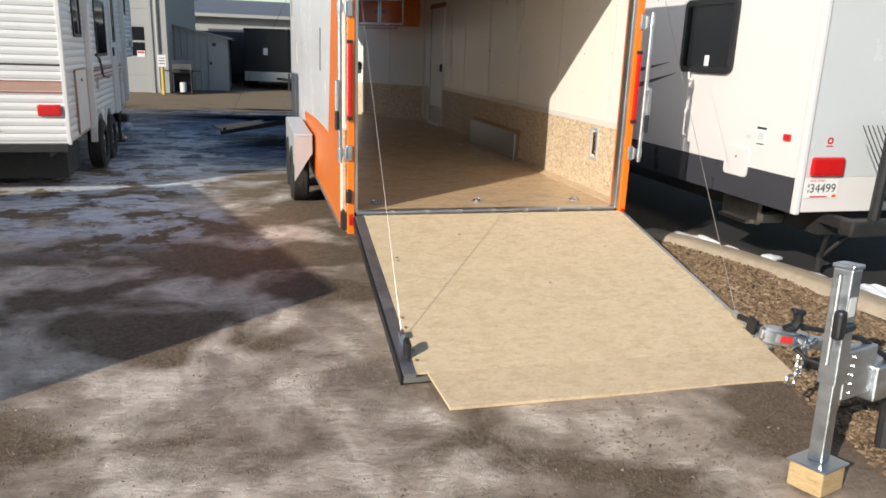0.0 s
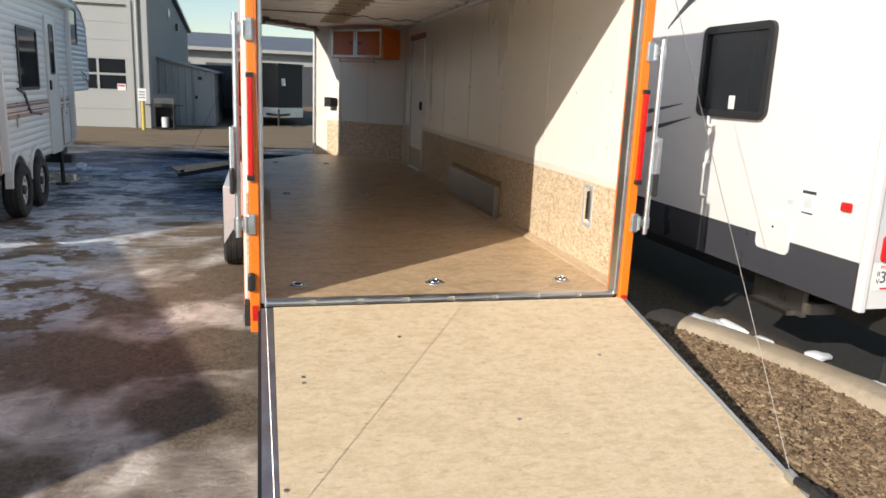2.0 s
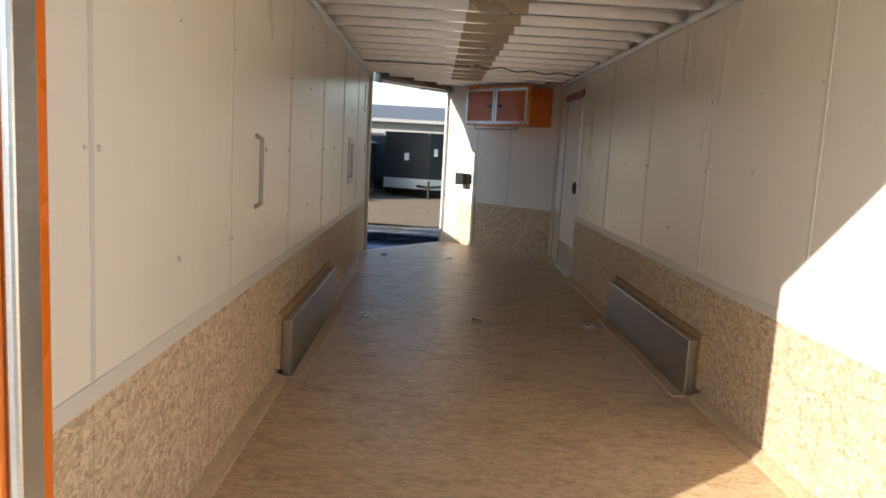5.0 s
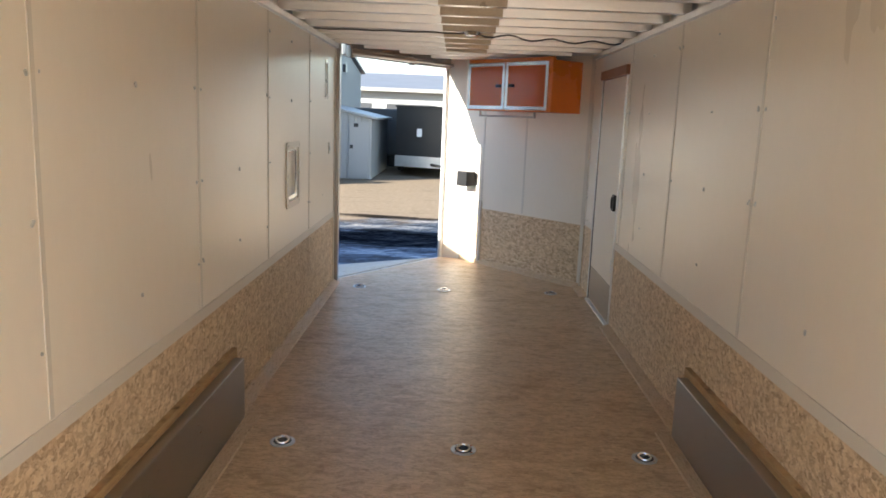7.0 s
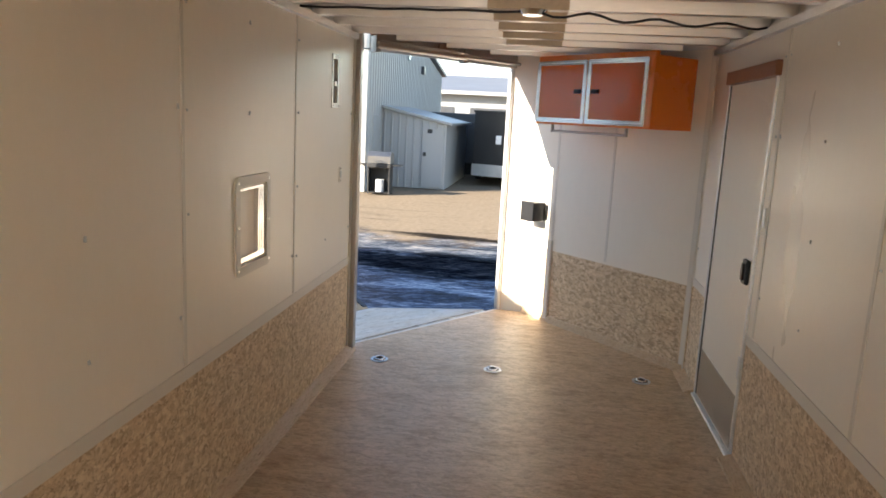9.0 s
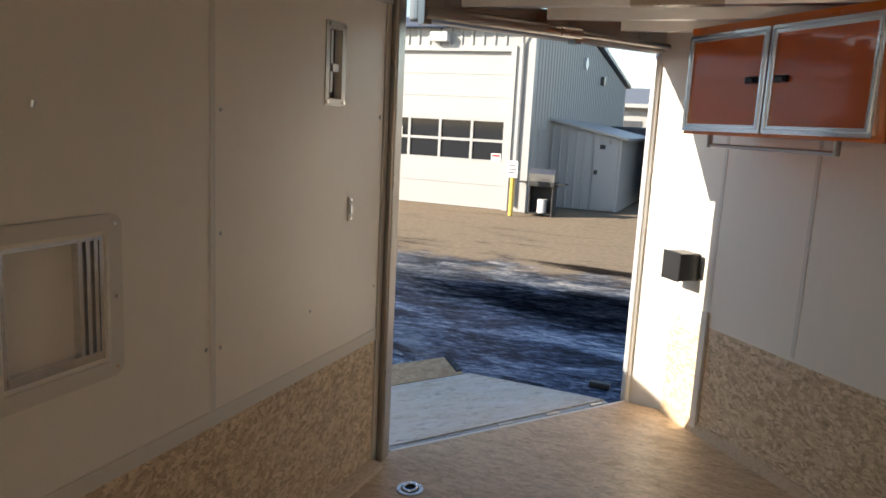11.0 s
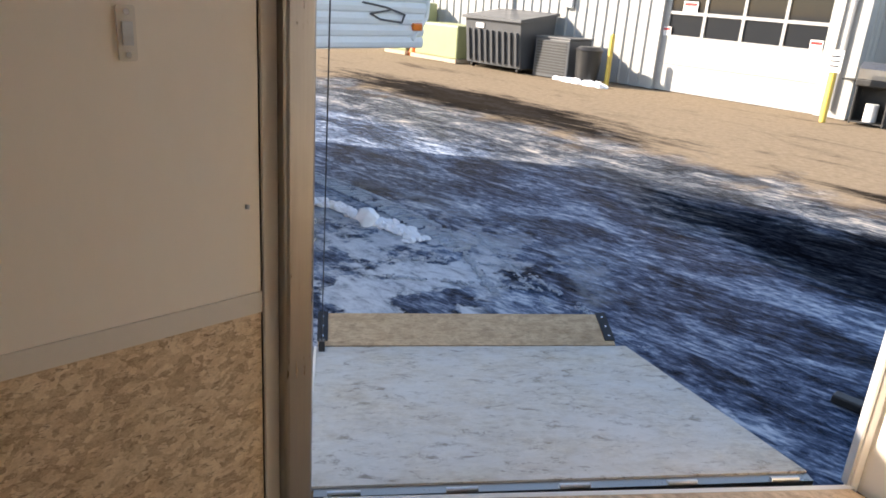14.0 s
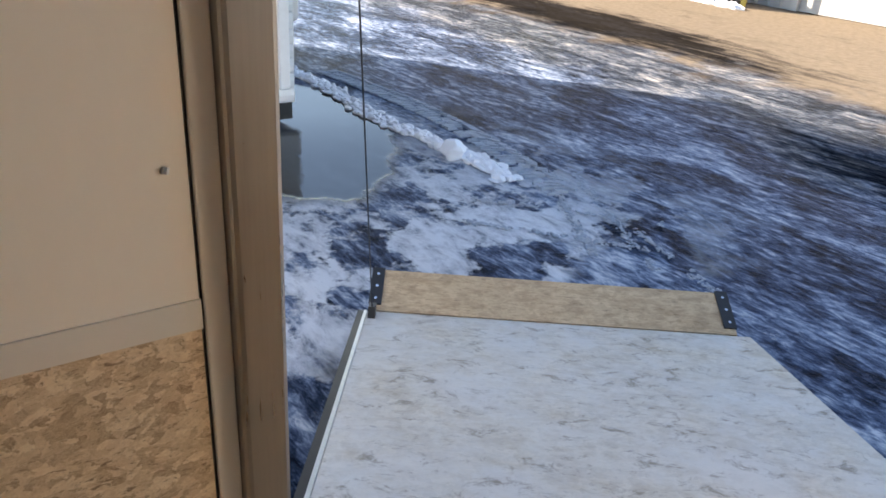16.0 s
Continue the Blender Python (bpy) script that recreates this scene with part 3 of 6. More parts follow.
def d_ring(x, y):
    t = thing("tie_down_ring", (x, y, ZF), "zinc recessed tie-down ring set flush in the floor", "tie-down", "floor tie-downs")
    b = bmesh.new()
    rod(b, (x, y, ZF + 0.0005), (x, y, ZF + 0.006), 0.062, 24)
    part("dish", b, GALV, t, smooth=True)
    b = bmesh.new()
    rod(b, (x, y, ZF + 0.006), (x, y, ZF + 0.0075), 0.044, 20)
    part("recess", b, DARK_METAL, t)
    part("ring", ring(bmesh.new(), 0.030, 0.006, Matrix.Translation((x, y, ZF + 0.012)) @ pose(0, 0, 0, 8, 0, 0)), CHROME, t, smooth=True)
    b = bmesh.new()
    box(b, x - 0.016, x + 0.016, y + 0.022, y + 0.044, ZF + 0.006, ZF + 0.017)
    part("clip", b, CHROME, t)
    for a in (45, 135, 225, 315):
        b = bmesh.new()
        c = (x + 0.053 * math.cos(radians(a)), y + 0.053 * math.sin(radians(a)))
        rod(b, (*c, ZF + 0.006), (*c, ZF + 0.009), 0.006, 8)
        part("screw", b, CHROME, t)


def side_wall(name, x, side, y1, seams, label, holes=()):
    """A side wall: outer skin, kick boards, wall panels, joint strips. side is +1 where the room lies to +x. holes: (y0, y1, z0, z1)."""
    xo = x - side * TH
    w = bmesh.new()
    hs = sorted(holes)
    spans, y = [], YR + 0.125
    for h in hs:
        spans += [(y, h[0], 0.36, ZC + 0.1), (h[0], h[1], 0.36, h[2]), (h[0], h[1], h[3], ZC + 0.1)]
        y = h[1]
    spans.append((y, y1, 0.36, ZC + 0.1))
    for a, b, c, d in spans:
        if b - a > 0.001 and d - c > 0.001:
            box(w, min(xo, x - side * 0.014), max(xo, x - side * 0.014), a, b, c, d)
    wall = part(name, w, WHITE_SKIN)
    tagged(wall, label, "wall", kind="structure")
    edges = [YR + 0.03] + [s for s in seams] + [y1]
    def cut(a, b, c, d):
        """The rest of a rectangle round the holes."""
        out = [(a, b, c, d)]
        for h in hs:
            nxt = []
            for r in out:
                if h[0] >= r[1] or h[1] <= r[0] or h[2] >= r[3] or h[3] <= r[2]:
                    nxt.append(r)
                    continue
                nxt += [(r[0], h[0], r[2], r[3]), (h[1], r[1], r[2], r[3]), (max(r[0], h[0]), min(r[1], h[1]), r[2], h[2]), (max(r[0], h[0]), min(r[1], h[1]), h[3], r[3])]
            out = [r for r in nxt if r[1] - r[0] > 0.004 and r[3] - r[2] > 0.004]
        return out
    lo, hi = min(x - side * 0.014, x), max(x - side * 0.014, x)
    for a, b in zip(edges, edges[1:]):
        for z0, z1, mat, nm in ((ZF, ZK, OSB_KICK, "kick_board"), (ZK + 0.0, ZC, WHITE_PANEL, "wall_panel")):
            rs = cut(a + 0.0015, b - 0.0015, z0, z1)
            if rs:
                p = bmesh.new()
                for r in rs:
                    box(p, lo, hi, *r)
                part(nm, p, mat, wall)
    for s in seams:
        for r in cut(s - 0.011, s + 0.011, ZK + 0.055, ZC - 0.04):
            part("joint_strip", box(bmesh.new(), min(x, x + side * 0.0035), max(x, x + side * 0.0035), *r), WHITE_TRIM, wall)
    for r in cut(YR + 0.03, y1, ZK - 0.004, ZK + 0.05):
        part("kick_trim", box(bmesh.new(), min(x, x + side * 0.005), max(x, x + side * 0.005), *r), WHITE_TRIM, wall)
    for r in cut(YR + 0.03, y1, ZF, ZF + 0.045):
        for a, c, off in ((r[0], min(r[1], 9.92), 0), (max(r[0], 9.92), min(r[1], 11.88), 0.088), (max(r[0], 11.88), r[1], 0)):
            if c - a > 0.01:
                p = prism(bmesh.new(), [(x + side * off, ZF), (x + side * (off + 0.075), ZF), (x + side * (off + 0.070), ZF + 0.008), (x + side * (off + 0.006), ZF + (0.030 if not off else 0.010)), (x + side * off, ZF + (0.030 if not off else 0.010))], a, c, "y")
                part("floor_strip", p, COVE_WOOD, wall)
    b = bmesh.new()
    box(b, min(x, x + side * 0.035), max(x, x + side * 0.035), YR + 0.03, y1, ZC - 0.045, ZC - 0.008)
    part("top_rail", b, ALU, wall)
    rnd = random.Random(5 if side > 0 else 9)
    screws = bmesh.new()
    for a, b_ in zip(edges, edges[1:]):
        for yy in (a + 0.035, (a + b_) / 2, b_ - 0.035):
            for zz in (1.42, 1.80, 2.20, 2.58):
                if rnd.random() < 0.6 and not any(h[0] - .03 < yy < h[1] + .03 and h[2] - .03 < zz < h[3] + .03 for h in hs):
                    rod(screws, (x, yy + rnd.uniform(-.01, .01), zz + rnd.uniform(-.02, .02)), (x + side * 0.003, yy, zz), 0.0055, 7)
    tagged(part("screw_heads", screws, GALV, wall), kind="stuff")
    return wall


def ceiling():
    """Thin metal roof skin over close hat-shaped bows that cross the trailer."""
    b = bmesh.new()
    outline = [(XL - TH, YR), (XR + TH, YR), (XR + TH, YV), (NOSE_R[0] + 0.03, NOSE_R[1] + 0.06), (NOSE_L[0] - 0.03, NOSE_L[1] + 0.06), (XL - TH, 15.25)]
    prism(b, outline, ZC + 0.075, ZC + 0.10)
    y = 13.36 - 0.422 * 14
    while y < 16.4:
        x0, x1 = XL + 0.002, XR - 0.002
        if y > 15.2:
            x0 = XL + (y - 15.25) * (NOSE_L[0] - XL) / (NOSE_L[1] - 15.25) + 0.06
            x1 = XR - (y - YV) * (XR - NOSE_R[0]) / (NOSE_R[1] - YV) - 0.04
        prism(b, [(y - 0.075, ZC + 0.0745), (y - 0.075, ZC + 0.07), (y - 0.042, ZC + 0.066), (y - 0.030, ZC - 0.005), (y + 0.030, ZC - 0.005), (y + 0.042, ZC + 0.066), (y + 0.075, ZC + 0.07), (y + 0.075, ZC + 0.0745)], x0, x1, "x")
        # shallow pressed rib of the skin between two bows
        prism(b, [(y + 0.19, ZC + 0.0745), (y + 0.20, ZC + 0.06), (y + 0.225, ZC + 0.06), (y + 0.235, ZC + 0.0745)], x0, x1, "x")
        y += 0.422
    return tagged(part("ceiling", b, ROOF_METAL), "bare metal roof bows and skin with a brown strip", "ceiling", kind="structure")


def brown_roof_strip():
    # flat brown pieces added in a line over bows and skin
    t = thing("brown_roof_strip", (1.9, 11, ZC), "brown strip along the bare metal roof bows", "tape")
    y = 13.36 - 0.422 * 14
    while y < 15.8:
        for dy, wd, z in ((0, 0.031, ZC - 0.0065), (0.135, 0.05, ZC + 0.072), (0.287, 0.05, ZC + 0.072)):
            part("strip_piece", box(bmesh.new(), 1.64, 2.03, y + dy - wd, y + dy + wd, z, z + 0.0012), ROOF_STRIP, t)
        part("strip_piece", prism(bmesh.new(), [(y - 0.0435, ZC + 0.066), (y - 0.0315, ZC - 0.005), (y - 0.0305, ZC - 0.005), (y - 0.0425, ZC + 0.066)], 1.64, 2.03, "x"), ROOF_STRIP, t)
        y += 0.422
    b = bmesh.new()
    rod(b, (1.86, 13.78, ZC - 0.006), (1.86, 13.78, ZC - 0.03), 0.07, 20, 0.05)
    part("lamp_base", b, CHROME, t, "small round metal lamp base", True)


def roof_cable():
    t = thing("cable", (2.4, 13.9, ZC), "thin black wire sagging under the roof bows", "cable")
    pts = [(1.9 + 1.1 * i / 20, 13.75 - 0.15 * math.sin(i * 0.16) + 0.02 * math.sin(i * 1.3) + 0.012 * i, ZC - 0.02 - 0.03 * math.sin(math.pi * i / 20) - 0.014 * math.sin(i * 1.1)) for i in range(21)]
    pts = [(XL + 0.05 + 1.15 * i / 8, 13.83 - 0.005 * i, ZC - 0.012 - 0.004 * (i % 2)) for i in range(9)] + pts
    part("wire", tube(bmesh.new(), pts, 0.006), BLACK, t)


def rear_frame():
    """Orange rear posts with aluminium edging, header, hinges and lamps."""
    t = thing("rear_door_frame", (1.85, YR, 0.3), "orange painted rear frame with aluminium edging around the opening", "door frame")
    for side, x0, x1 in ((1, 0.634, 0.690), (-1, 2.985, 3.045)):
        b = bmesh.new()
        rbox(b, x0, x1, YR - 0.07, YR + 0.12, 0.335 if side > 0 else 0.40, ZC + 0.16, 0.006)
        part("post", b, ORANGE, t)
        b = bmesh.new()
        xi = x1 if side > 0 else x0
        rbox(b, min(xi, xi + side * 0.036), max(xi, xi + side * 0.027), YR - 0.055, YR + 0.035, ZF - 0.005, ZC - 0.01, 0.008)
        part("edging", b, ALU, t)
        xm = x0 + 0.014 if side > 0 else x1 - 0.016
        b = bmesh.new()
        rbox(b, xm - 0.016, xm + 0.016, YR - 0.10, YR - 0.07, 1.26, 1.80, 0.006)
        lens = part("light_bar", b, RED_LENS, t, "long red lens tail light")
        for z in (1.25, 1.81):
            part("end_cap", box(bmesh.new(), xm - 0.020, xm + 0.020, YR - 0.098, YR - 0.07, z - 0.014, z + 0.014), BLACK, lens)
        part("reflector", box(bmesh.new(), x0 + 0.012, x1 - 0.012, YR - 0.076, YR - 0.07, 0.41, 0.50), RED_LENS, t)
        # cam bar with its brackets and handle
        xb = x0 - 0.058 if side > 0 else x1 + 0.075
        b = bmesh.new()
        rod(b, (xb, YR - 0.07, 0.91), (xb, YR - 0.07, 2.13), 0.017, 14)
        bar = part("cam_bar", b, GALV, t, smooth=True)
        for z in (0.985, 2.05):
            b = bmesh.new()
            rbox(b, min(xb, xm) - 0.0, max(xb, xm), YR - 0.085, YR - 0.055, z - 0.02, z + 0.02, 0.004)
            xh = x0 + 0.012 if side > 0 else x1 - 0.012
            rbox(b, xh - 0.024, xh + 0.024, YR - 0.092, YR - 0.07, z - 0.06, z + 0.06, 0.008)
            rod(b, (xh - side * 0.028, YR - 0.09, z - 0.045), (xh - side * 0.028, YR - 0.09, z + 0.045), 0.012, 10)
            rod(b, (xb, YR - 0.07, z - 0.035), (xb, YR - 0.07, z + 0.035), 0.024, 12)
            part("bracket", b, GALV, bar)
        xg = xb - side * 0.025
        b = bmesh.new()
        rbox(b, xg - 0.014, xg + 0.014, YR - 0.115, YR - 0.085, 1.30, 1.53, 0.006)
        rod(b, (xg, YR - 0.07, 1.515), (xb, YR - 0.07, 1.515), 0.024, 10)
        part("lever", b, GALV, bar)
        b = bmesh.new()
        rbox(b, xg - 0.017, xg + 0.013, YR - 0.122, YR - 0.082, 1.16, 1.31, 0.012)
        part("grip", b, BLACK, bar)
        if side > 0:
            b = bmesh.new()
            rbox(b, x0 - 0.012, x0 + 0.030, YR - 0.10, YR - 0.06, 0.59, 0.70, 0.014)
            part("bump_stop", b, BLACK, t)
    b = bmesh.new()
    rbox(b, 0.634, 3.045, YR - 0.07, YR + 0.03, ZC - 0.012, ZC + 0.16, 0.006)
    part("header", b, ORANGE, t)
    part("header_edging", box(bmesh.new(), XL + 0.08, XR - 0.10, YR - 0.05, YR + 0.04, ZC - 0.035, ZC - 0.010), FENDER, t)


def rear_ramp():
    t = thing("ramp_door", (1.85, 7.2, 0.48), "lowered rear ramp door with pale plywood deck", "ramp")
    drop = math.atan2(0.43, 2.07)
    F = Matrix.Translation((0, YR - 0.045, ZF - 0.025)) @ pose(0, 0, 0, math.degrees(drop), 0, 0)
    # in this frame y runs back along the ramp (negative), z off its face
    L = 2.11
    part("core", box(bmesh.new(), 0.70, 3.005, -L, -0.01, -0.055, -0.014, F), DARK_METAL, t)
    part("deck", box(bmesh.new(), 0.765, 3.003, -L + 0.0, -0.012, -0.014, 0.0, F), RAMP_WOOD, t, "pale plywood deck with small screws")
    for x0, x1 in ((0.695, 0.763), (3.005, 3.03)):
        b = bmesh.new()
        box(b, x0, x1, -L - 0.01, -0.02, -0.056, 0.001, F)
        part("side_rail", b, GALV, t)
    part("rubber_seal", box(bmesh.new(), 0.678, 0.694, -L - 0.01, -0.02, -0.07, -0.012, F), BLACK, t)
    part("end_rail", box(bmesh.new(), 0.70, 3.0, -L - 0.012, -L - 0.0005, -0.056, -0.024, F), GALV, t)
    # flap lies out flatter on the ground
    fl = F @ Matrix.Translation((0, -L - 0.001, 0)) @ pose(0, 0, 0, -4.5, 0, 0)
    b = prism(bmesh.new(), [(0.83, 0.0), (2.99, 0.0), (2.955, -0.345), (0.87, -0.345)], -0.02, -0.002, "z", fl)
    part("flap", b, RAMP_WOOD, t, "plywood transition flap")
    # bolts near the side
    for x in (0.79, 2.975):
        for y in (-1.55, -1.66, -1.90, -2.0):
            b = bmesh.new()
            rod(b, F @ Vector((x, y, 0.0)), F @ Vector((x, y, 0.006)), 0.010, 8)
            part("bolt", b, GALV, t)
    for x, y in ((0.90, -0.75), (0.90, -0.80), (2.55, -0.68), (1.9, -1.2), (1.45, -0.4)):
        b = bmesh.new()
        rod(b, F @ Vector((x, y, -0.001)), F @ Vector((x, y, 0.003)), 0.011, 8)
        part("screw", b, GALV, t)
    for x, s in ((0.745, 1), (2.995, -1)):
        p = F @ Vector((x, -1.77, 0.02))
        b = bmesh.new()
        box(b, x - 0.014, x + 0.014, -1.80, -1.74, 0.0, 0.045, F)
        br = part("cable_bracket", b, GALV, t)
        q = Vector((0.66 if s > 0 else 3.03, YR - 0.10, 2.66))
        b = bmesh.new()
        tube(b, [p, p.lerp(q, 0.5) + Vector((0, 0, -0.015)), q], 0.0018, 6)
        part("cable", b, ALU_POST, t, "thin steel cable")
        b = bmesh.new()
        rbox(b, x - 0.02, x + 0.016, -1.98, -1.90, -0.005, 0.10, 0.012, 2, F)
        part("latch_hook", b, BLACK, t, "black latch keeper")
        if s < 0:
            b = bmesh.new()
            tube(b, [F @ Vector((x, -1.80, 0.03)), F @ Vector((x + 0.015, -1.93, 0.06)), F @ Vector((x + 0.03, -2.1, 0.05))], 0.022, 8)
            part("rubber_cord", b, BLACK, t)


def nose_door():
    """Posts, header and lowered ramp of the doorway in the slanted nose."""
    t = thing("nose_door_frame", (XL, 15.2, ZF), "grey aluminium door frame of the front ramp opening", "door frame")
    b = bmesh.new()
    rbox(b, XL - 0.02, XL + 0.007, 15.097, 15.137, ZF, ZC, 0.003)
    part("flange", b, WHITE_TRIM, t)
    b = bmesh.new()
    rbox(b, XL - 0.035, XL + 0.040, 15.138, 15.222, ZF - 0.1, ZC + 0.05, 0.010)
    part("post", b, ALU_POST, t)
    b = bmesh.new()
    rbox(b, N_LEN - 0.030, N_LEN + 0.001, -0.004, 0.03, ZF - 0.1, ZC + 0.05, 0.006, 2, N_FRAME)
    part("post", b, WHITE_SKIN, t)
    part("post_gap", box(bmesh.new(), XL - 0.03, XL - 0.004, 15.0925, 15.0965, ZF, ZC), DARK_METAL, t)
    part("stop_strip", box(bmesh.new(), N_LEN - 0.041, N_LEN - 0.031, 0.0, 0.03, ZF, ZC - 0.1, N_FRAME), FENDER, t)
    b = bmesh.new()
    rbox(b, 0.05, N_LEN - 0.036, -0.06, 0.03, 2.66, ZC + 0.05, 0.01, 2, N_FRAME)
    part("header", b, ALU_POST, t)
    b = bmesh.new()
    rod(b, N_FRAME @ Vector((0.06, -0.10, 2.69)), N_FRAME @ Vector((1.0, -0.10, 2.69)), 0.034, 14)
    rod(b, N_FRAME @ Vector((1.0, -0.10, 2.69)), N_FRAME @ Vector((N_LEN - 0.06, -0.10, 2.69)), 0.016, 12)
    spring = part("spring_tube", b, ALU_POST, t, "torsion spring over the doorway", True)
    for a in (0.07, 0.98):
        b = bmesh.new()
        box(b, a - 0.02, a + 0.02, -0.12, -0.06, 2.64, 2.75, N_FRAME)
        part("spring_bracket", b, ALU_POST, spring)
    b = bmesh.new()
    box(b, 0.03, N_LEN - 0.02, -0.016, 0.004, ZF - 0.12, ZF + 0.001, N_FRAME)
    part("threshold", b, WHITE_TRIM, t)
    part("threshold_gap", box(bmesh.new(), 0.03, N_LEN - 0.02, 0.0045, 0.10, ZF - 0.13, ZF - 0.10, N_FRAME), BLACK, t)
    # ramp
    r = thing("nose_ramp", R_FRAME @ Vector((0.8, 0.05, 0.48)), "weathered pale plywood front ramp, hung on a cable", "ramp")
    drop = math.degrees(math.atan2(0.315, 1.511))
    F = R_FRAME @ Matrix.Translation((0, 0.075, ZF - 0.015)) @ pose(0, 0, 0, -drop, 0, 0)
    w0, w1, L = -0.040, R_LEN - 0.02, 1.545
    part("deck", box(bmesh.new(), w0 + 0.02, w1, 0.0, L, -0.014, 0.0, F), NOSE_WOOD, r, "white-weathered plywood deck")
    part("core", box(bmesh.new(), w0 + 0.02, w1 - 0.002, 0.002, L - 0.002, -0.055, -0.0145, F), EDGE_WOOD, r)
    part("side_rail", box(bmesh.new(), w0 + 0.006, w0 + 0.019, 0.0, L, -0.056, 0.004, F), ALU, r)
    part("rubber_seal", box(bmesh.new(), w0 - 0.02, w0 + 0.005, 0.0, L, -0.07, 0.002, F), BLACK, r)
    hinge = bmesh.new()
    box(hinge, 0.0, R_LEN - 0.02, 0.034, 0.0735, ZF - 0.085, ZF - 0.022, R_FRAME)
    hb = part("hinge_bar", hinge, ALU_POST, r)
    for k in range(5):
        a = 0.04 + k * 0.36
        b = bmesh.new()
        rod(b, R_FRAME @ Vector((a, 0.044, ZF - 0.020)), R_FRAME @ Vector((a + 0.10, 0.044, ZF - 0.020)), 0.009, 10)
        part("hinge_knuckle", b, GALV, hb, smooth=True)
    fl = F @ Matrix.Translation((0, L + 0.006, 0.004)) @ pose(0, 0, 0, 31.5, 0, 0)
    part("flap", box(bmesh.new(), w0 + 0.025, w1 - 0.055, 0.0, 0.235, -0.018, 0.0, fl), PLANK_WOOD, r, "brown plywood flap, half raised")
    for a in (w0 + 0.02, w1 - 0.105):
        b = bmesh.new()
        box(b, a, a + 0.055, 0.03, 0.24, 0.0, 0.008, fl)
        sp = part("flap_spring", b, BLACK, r, "black strap hinge")
        for q in (0.06, 0.13, 0.20):
            b = bmesh.new()
            rod(b, fl @ Vector((a + 0.028, q, 0.008)), fl @ Vector((a + 0.028, q, 0.012)), 0.007, 8)
            part("rivet", b, CHROME, sp)
    p = F @ Vector((w0 + 0.045, L - 0.06, 0.0))
    b = bmesh.new()
    box(b, w0 + 0.03, w0 + 0.06, L - 0.09, L - 0.03, 0.0, 0.05, F)
    part("cable_bracket", b, BLACK, r)
    b = bmesh.new()
    tube(b, [p + Vector((0, 0, 0.04)), N_FRAME @ Vector((0.03, 0.09, 2.62))], 0.0028, 6)
    part("cable", b, BLACK, r, "thin dark cable")


def nose_walls():
    """The slanted right wall and the blunt tip of the nose."""
    w = bmesh.new()
    box(w, -0.02, V_LEN + 0.05, -TH, -0.014, 0.36, ZC + 0.1, V_FRAME)
    wall = part("wall_nose", w, WHITE_SKIN)
    tagged(wall, "slanted nose wall, white panels over strand-board kick", "wall", kind="structure")
    cuts = [0.0, 0.33, 0.95, V_LEN]
    for a, b in zip(cuts, cuts[1:]):
        part("kick_board", box(bmesh.new(), a + 0.001, b - 0.001, -0.014, 0.0, ZF, ZK - 0.02, V_FRAME), OSB_KICK, wall)
        part("wall_panel", box(bmesh.new(), a + 0.001, b - 0.001, -0.014, 0.0, ZK - 0.02, ZC, V_FRAME), WHITE_PANEL, wall)
    for a in cuts[1:-1]:
        part("joint_strip", box(bmesh.new(), a - 0.011, a + 0.011, 0.0, 0.0035, ZK, ZC - 0.04, V_FRAME), WHITE_TRIM, wall)
    part("corner_strip", box(bmesh.new(), 0.30, 0.345, 0.0, 0.022, ZF, 1.22, V_FRAME), WHITE_TRIM, wall)
    part("corner_trim", box(bmesh.new(), V_LEN - 0.05, V_LEN - 0.01, 0.0, 0.006, ZF, ZC, V_FRAME), WHITE_TRIM, wall)
    b = prism(bmesh.new(), [(0.0, ZF), (0.035, ZF), (0.008, ZF + 0.05), (0.0, ZF + 0.05)], 0.02, V_LEN - 0.02, "x", V_FRAME)
    part("floor_cove", b, COVE_WOOD, wall)
    tip = part("wall_nose_tip", prism(bmesh.new(), [TIP, (NOSE_R[0], NOSE_R[1] + 0.001), (NOSE_R[0] + 0.03, NOSE_R[1] + TH), (TIP[0] - 0.005, TIP[1] + TH)], 0.36, ZC + 0.1), WHITE_PANEL)
    tagged(tip, "narrow blunt white nose tip wall", "wall", kind="structure")
    return wall


def wheel_box(side):
    xi, xw = (XL + 0.085, XL) if side > 0 else (XR - 0.085, XR)
    t = thing("wheel_box", ((xi + xw) / 2, 10.9, ZF), "low brown-grey metal wheel box along the wall", "wheel box", "wheel boxes")
    y0, y1, z1 = 9.95, 11.85, ZF + 0.33
    b = bmesh.new()
    rbox(b, min(xi, xw + side * 0.03), max(xi, xw + side * 0.03), y0, y1, ZF, z1, 0.006)
    part("cover", b, STEEL_BOX, t)
    part("backing_board", box(bmesh.new(), min(xw, xw + side * 0.029), max(xw, xw + side * 0.029), y0 - 0.03, y1 + 0.06, ZF + 0.05, z1 + 0.035), EDGE_WOOD, t)


